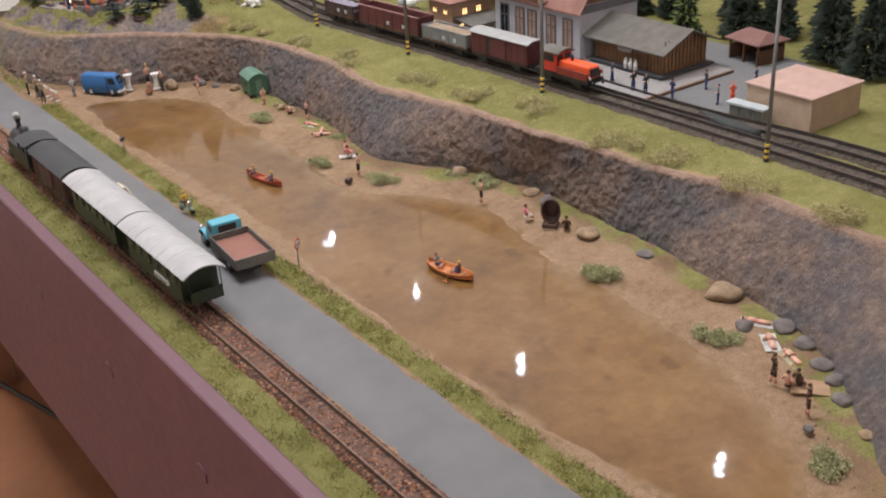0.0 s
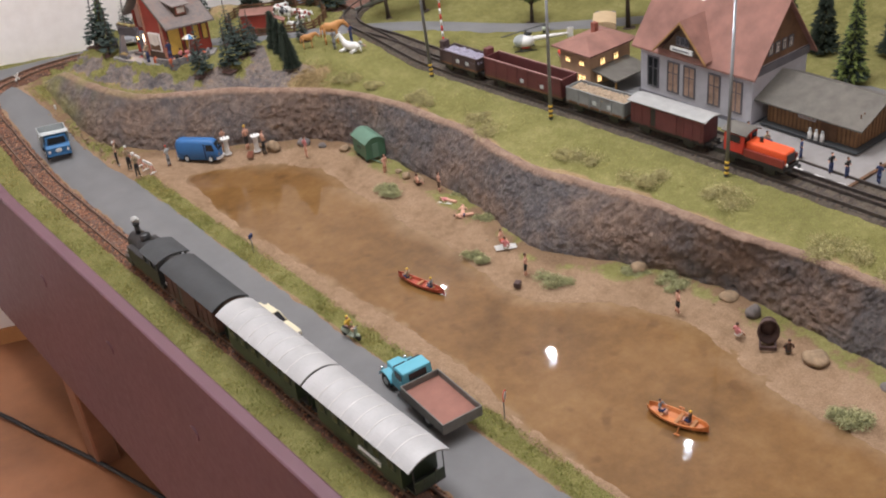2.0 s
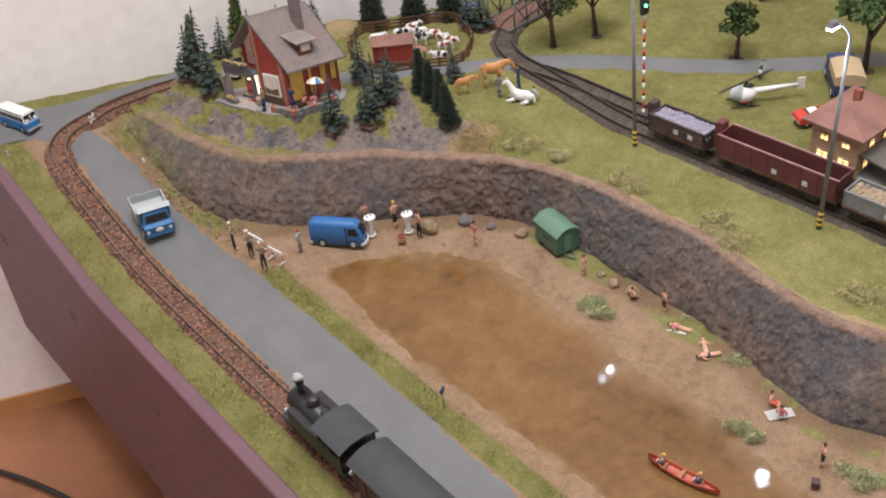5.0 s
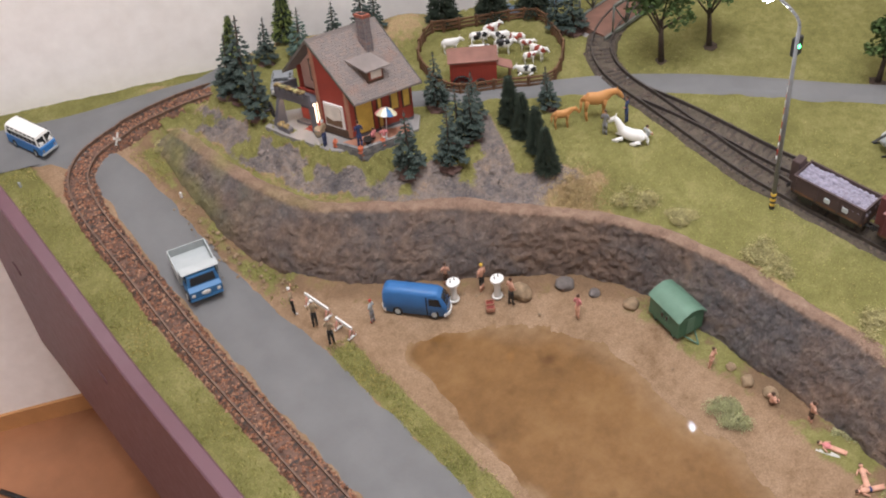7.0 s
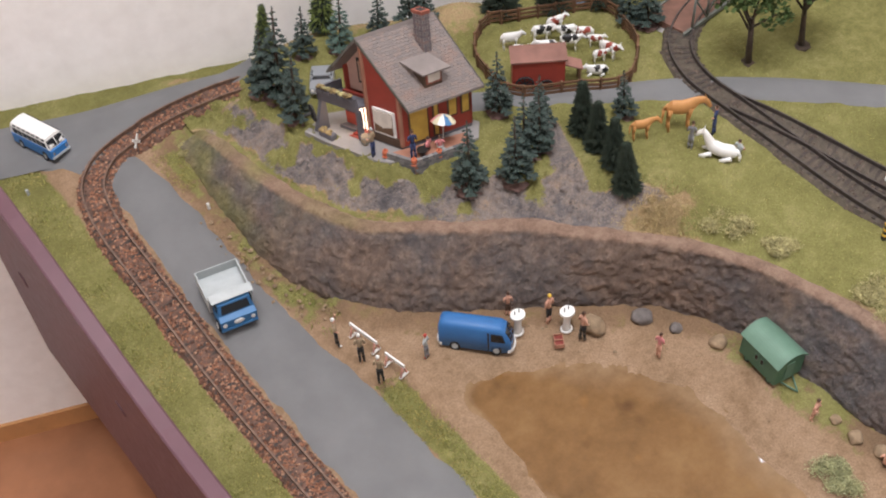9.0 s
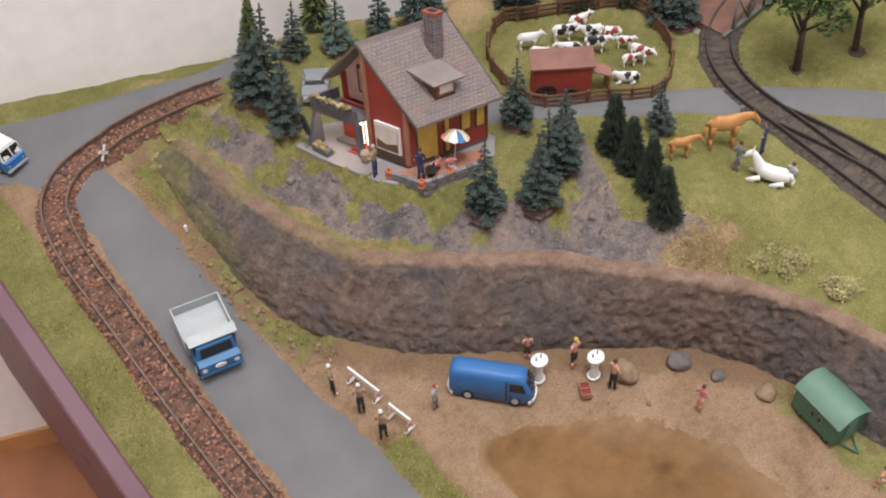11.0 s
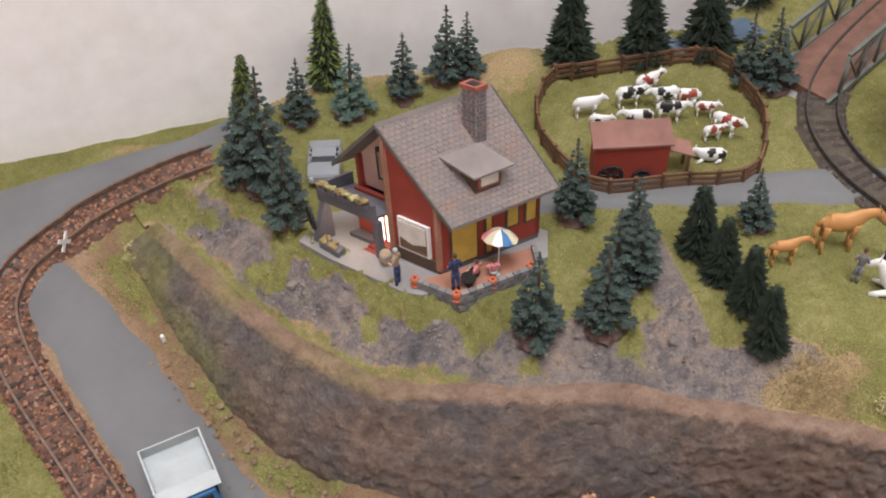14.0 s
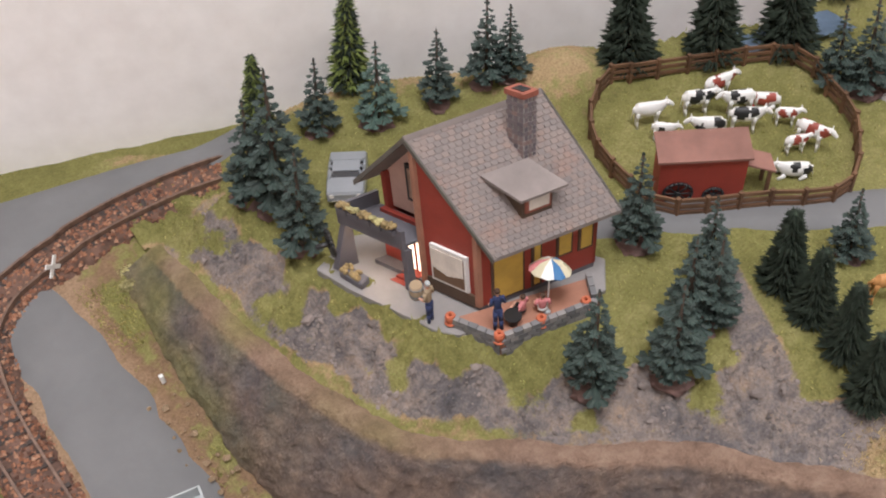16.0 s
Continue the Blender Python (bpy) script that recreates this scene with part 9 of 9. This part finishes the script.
shell_seat(pose(0.2615, 0.561, GZ, 0, 0, -52))
bm = bm_new()
box(bm, -0.003, 0.003, -0.0025, 0.0025, 0, 0.0045)
bevel(bm, 0.0004)
single("basket", bm, M_BRONZE, "small brown basket at the water's edge", "basket", pose(0.1915, 0.744, 0.0015, 0, 0, 30))


def scooter(m):
    top = thing("scooter", "pale green motor scooter standing on the road", "scooter", m)
    for y in (-0.0068, 0.0068):
        bm = bm_new()
        tube(bm, (-0.0008, y, 0.0024), (0.0008, y, 0.0024), 0.0024, seg=14)
        part("wheel", bm, M_TYRE, top)
    bm = bm_new()
    ball(bm, (0, 0.0055, 0.0055), 0.0032, 0.75, 1.35, 0.85, 0, 10, 8)
    part("rear_cowl", bm, M_PALEG, top)
    bm = bm_new()
    box(bm, -0.0022, 0.0022, -0.0035, 0.003, 0.0026, 0.0034)
    part("footboard", bm, M_PALEG, top)
    bm = bm_new()
    loft(bm, [[(-0.0026, -0.0040, 0.003), (0.0026, -0.0040, 0.003), (0.0020, -0.0048, 0.003), (-0.0020, -0.0048, 0.003)], [(-0.0014, -0.0050, 0.0105), (0.0014, -0.0050, 0.0105), (0.0010, -0.0058, 0.0105), (-0.0010, -0.0058, 0.0105)]])
    part("leg_shield", bm, M_PALEG, top)
    bm = bm_new()
    ball(bm, (0, -0.0066, 0.0045), 0.0018, 0.8, 1.2, 0.9)
    part("front_mudguard", bm, M_PALEG, top)
    bm = bm_new()
    tube(bm, (-0.0032, -0.0048, 0.0112), (0.0032, -0.0048, 0.0112), 0.0005, seg=6)
    part("handlebar", bm, M_CHROME, top)
    bm = bm_new()
    box(bm, -0.0016, 0.0016, 0.0015, 0.0075, 0.0080, 0.0090)
    bevel(bm, 0.0003)
    part("seat", bm, M_BLACK, top)


M_PALEG = paint("scooter_green", (0.36, 0.42, 0.33), 0.4)
scooter(pose(0.0585, 0.783, 0.0024, 0, 0, 14))
figurine(0.0587, 0.7865, 0.0082, 14, "sit", M_YELC, M_WOOD, M_YELC, "scooter rider figurine in a yellow jacket and helmet", "riders", 0.95)
ob = [o for o in bpy.data.objects if o.name == "scooter"][0]
copy_thing(ob, pose(0.484, 1.012, hz(0.484, 1.012) + 0.0024, 0, 0, 120))


# ---- house surroundings ----
M_CARGREY = paint("car_silver_grey", (0.22, 0.235, 0.25), 0.35, vary=0.06, coat=0.3)
saloon("car", "silver-grey sports car parked behind the house", pose(0.1618, 1.350, hz(0.161, 1.352) + 0.0005, 0, 0, -38), M_CARGREY, M_CARGREY, 0.026, 0.0165, 0.0110)


def parasol(m):
    top = thing("parasol", "striped blue, red, white and yellow terrace parasol", "parasol", m)
    bm = bm_new()
    tube(bm, (0, 0, 0), (0, 0, 0.019), 0.0004, seg=8)
    part("pole", bm, M_WHITE, top)
    bm = bm_new()
    tube(bm, (0, 0, 0), (0, 0, 0.001), 0.0022, 0.0015, 12)
    part("base", bm, M_LGREY, top)
    cols = [M_CREAM, M_TRUCKBLUE, M_CREAM, M_WHITE, M_CREAM, M_PINKC, M_CREAM, M_WHITE, M_TRUCKBLUE, M_CREAM]
    n = len(cols)
    for k in range(n):
        a0, a1 = 2 * math.pi * k / n, 2 * math.pi * (k + 1) / n
        bm = bm_new()
        q = [(0, 0, 0.0205)] + [(r * math.cos(a), r * math.sin(a), z) for a, r, z in ((a0, 0.006, 0.0192), (a0, 0.0105, 0.0165), ((a0 + a1) / 2, 0.0108, 0.0162), (a1, 0.0105, 0.0165), (a1, 0.006, 0.0192))]
        up = [bm.verts.new(v) for v in q]
        dn = [bm.verts.new((v[0], v[1], v[2] - 0.0003)) for v in q]
        bm.faces.new(up)
        bm.faces.new(dn[::-1])
        for i in range(6):
            bm.faces.new((up[i], dn[i], dn[(i + 1) % 6], up[(i + 1) % 6]))
        part("panel", bm, cols[k], top)


parasol(pose(0.1798, 1.2419, 0.0755, 0, 0, -52) @ pose(0, 0, 0, -16, 0, 0) @ Matrix.Diagonal((0.76, 0.62, 1.2, 1)))
top = thing("terrace_table", "small dark round table on the terrace", "table", pose(0.1665, 1.2461, 0.0755))
bm = bm_new()
tube(bm, (0, 0, 0.0045), (0, 0, 0.0052), 0.0035, seg=16)
part("tabletop", bm, M_BLACK, top)
bm = bm_new()
tube(bm, (0, 0, 0), (0, 0, 0.0046), 0.0018, seg=10)
part("stand", bm, M_BLACK, top)
for x, y in ((0.1576, 1.2435), (0.1490, 1.2620), (0.1745, 1.2390), (0.1930, 1.2345)):
    top = thing("terracotta_pot", "orange terracotta pot on the terrace wall", "pot", pose(x, y, 0.0755), "terrace pots")
    bm = bm_new()
    loft(bm, [[(r * math.cos(k * math.pi / 6), r * math.sin(k * math.pi / 6), z) for k in range(12)] for r, z in ((0.0016, 0.0), (0.0022, 0.003), (0.0018, 0.0042))])
    part("pot_body", bm, M_TERRA, top)
    bm = bm_new()
    tube(bm, (0, 0, 0.0042), (0, 0, 0.0062), 0.0007, 0.0003, 8)
    part("pot_knob", bm, M_TERRA, top)
    bm = bm_new()
    tube(bm, (0, 0, -0.0004), (0, 0, 0.0002), 0.0024, seg=12)
    part("pot_saucer", bm, M_TERRA, top)
top = thing("mill_wheel", "black spoked iron wheel on the porch pillar", "wheel", Matrix.Translation(hp(-0.20, -0.86, 0.0885)) @ pose(0, 0, 0, 0, 0, 75))
bm = bm_new()
for k in range(20):
    a0, a1 = 2 * math.pi * k / 20, 2 * math.pi * (k + 1) / 20
    tube(bm, (0.0055 * math.cos(a0), 0, 0.0055 * math.sin(a0)), (0.0055 * math.cos(a1), 0, 0.0055 * math.sin(a1)), 0.0008, seg=6)
part("rim", bm, M_BLACK, top)
for k in range(8):
    a0 = 2 * math.pi * k / 8
    bm = bm_new()
    tube(bm, (0, 0, 0), (0.0052 * math.cos(a0), 0, 0.0052 * math.sin(a0)), 0.0004, seg=6)
    part("spoke", bm, M_BLACK, top)
bm = bm_new()
tube(bm, (0, -0.001, 0), (0, 0.006, 0), 0.0011, seg=10)
part("axle", bm, M_BLACK, top)
top = thing("flower_trough", "grey stone trough of dried flowers by the porch", "planter", Matrix.Translation(hp(-0.24, -0.50, 0.0740)) @ pose(0, 0, 0, 0, 0, -76))
bm = bm_new()
box(bm, -0.006, 0.006, -0.0025, 0.0025, 0, 0.004)
bevel(bm, 0.0005)
part("trough", bm, M_SLATE, top)
bm = bm_new()
r9 = random.Random(9)
for _ in range(40):
    ball(bm, (r9.uniform(-0.005, 0.005), r9.uniform(-0.002, 0.002), 0.0042 + r9.uniform(0, 0.0012)), r9.uniform(0.0006, 0.0012), seg=5, rings=3)
part("flower_cluster", bm, M_DRYFLOWER, top)
top = thing("wooden_barrel", "pale wooden barrel beside the house wall", "barrel", Matrix.Translation(hp(-0.12, 0.16, 0.0740)))
bm = bm_new()
loft(bm, [[(r * math.cos(k * math.pi / 7), r * math.sin(k * math.pi / 7), z) for k in range(14)] for r, z in ((0.0024, 0), (0.0029, 0.0035), (0.0024, 0.0072))], smooth=True)
part("staves", bm, M_KHAKI, top)
for z in (0.0016, 0.0055):
    bm = bm_new()
    tube(bm, (0, 0, z), (0, 0, z + 0.0005), 0.0029, seg=14)
    part("hoop", bm, M_STEEL, top)
bm = bm_new()
secs = []
for k in range(40):
    u = k / 39
    c = Vector((-0.16 + 0.22 * u, 1.50 - 0.62 * u + 0.03 * math.sin(6 * u), -0.3325 + 0.006 * abs(math.sin(9 * u))))
    secs.append([(c.x + 0.0026 * math.cos(i * math.pi / 4), c.y + 0.001 * math.cos(i * math.pi / 4), c.z + 0.0026 * math.sin(i * math.pi / 4)) for i in range(8)])
loft(bm, secs, smooth=True)
single("power_cable", bm, M_BLACK, "black power cable lying on the floor", "cable")
bm = bm_new()
g2 = [[bm.verts.new((0.352 + 0.05 * i / 6, 1.293 + 0.018 * j / 3 - 0.02 * i / 6, hz(0.352 + 0.05 * i / 6, 1.293) + 0.003 + 0.002 * noise.noise(Vector((i * 0.7, j * 0.9, 0))))) for i in range(7)] for j in range(4)]
for j in range(3):
    for i in range(6):
        bm.faces.new((g2[j][i], g2[j][i + 1], g2[j + 1][i + 1], g2[j + 1][i]))
bmesh.ops.solidify(bm, geom=bm.faces[:], thickness=0.0008)
single("tarpaulin", bm, M_TARP, "pale blue crumpled tarpaulin behind the fence", "tarpaulin")


# ---- on the platform and between the station tracks ----
for k, (x, y) in enumerate(((0.4325, 0.652), (0.4330, 0.6465), (0.4335, 0.641))):
    top = thing("milk_can", "pale metal milk can on the loading deck", "milk can", pose(x, y, 0.0700), "milk cans")
    bm = bm_new()
    loft(bm, [[(r * math.cos(i * math.pi / 6), r * math.sin(i * math.pi / 6), z) for i in range(12)] for r, z in ((0.0017, 0), (0.0018, 0.0055), (0.0010, 0.0075), (0.0012, 0.0085))], smooth=True)
    can = part("can", bm, M_WHITE, top)
    bm = bm_new()
    tube(bm, (0, 0, 0.0084), (0, 0, 0.0094), 0.0014, 0.0008, 12)
    part("lid", bm, M_LGREY, can)
# Dark boat-like object of unknown kind, built as a plain mound.
bm = bm_new()
secs = []
for i in range(13):
    u = -1 + i / 6
    w = 0.0052 * math.sqrt(max(0.02, 1 - u * u))
    secs.append([(-w, u * 0.031, 0.0), (-w * 1.1, u * 0.031, 0.004), (-w * 0.6, u * 0.031, 0.0065), (w * 0.6, u * 0.031, 0.0065), (w * 1.1, u * 0.031, 0.004), (w, u * 0.031, 0.0)])
loft(bm, secs, smooth=True)
single("coal_heap", bm, paint("mound_black", (0.03, 0.034, 0.032), 0.7, vary=0.5, scale=300, bump=0.8), "long dark heap of coal between the station tracks", "coal heap", pose(0.3915, 0.501, 0.0632, 0, 0, -4))
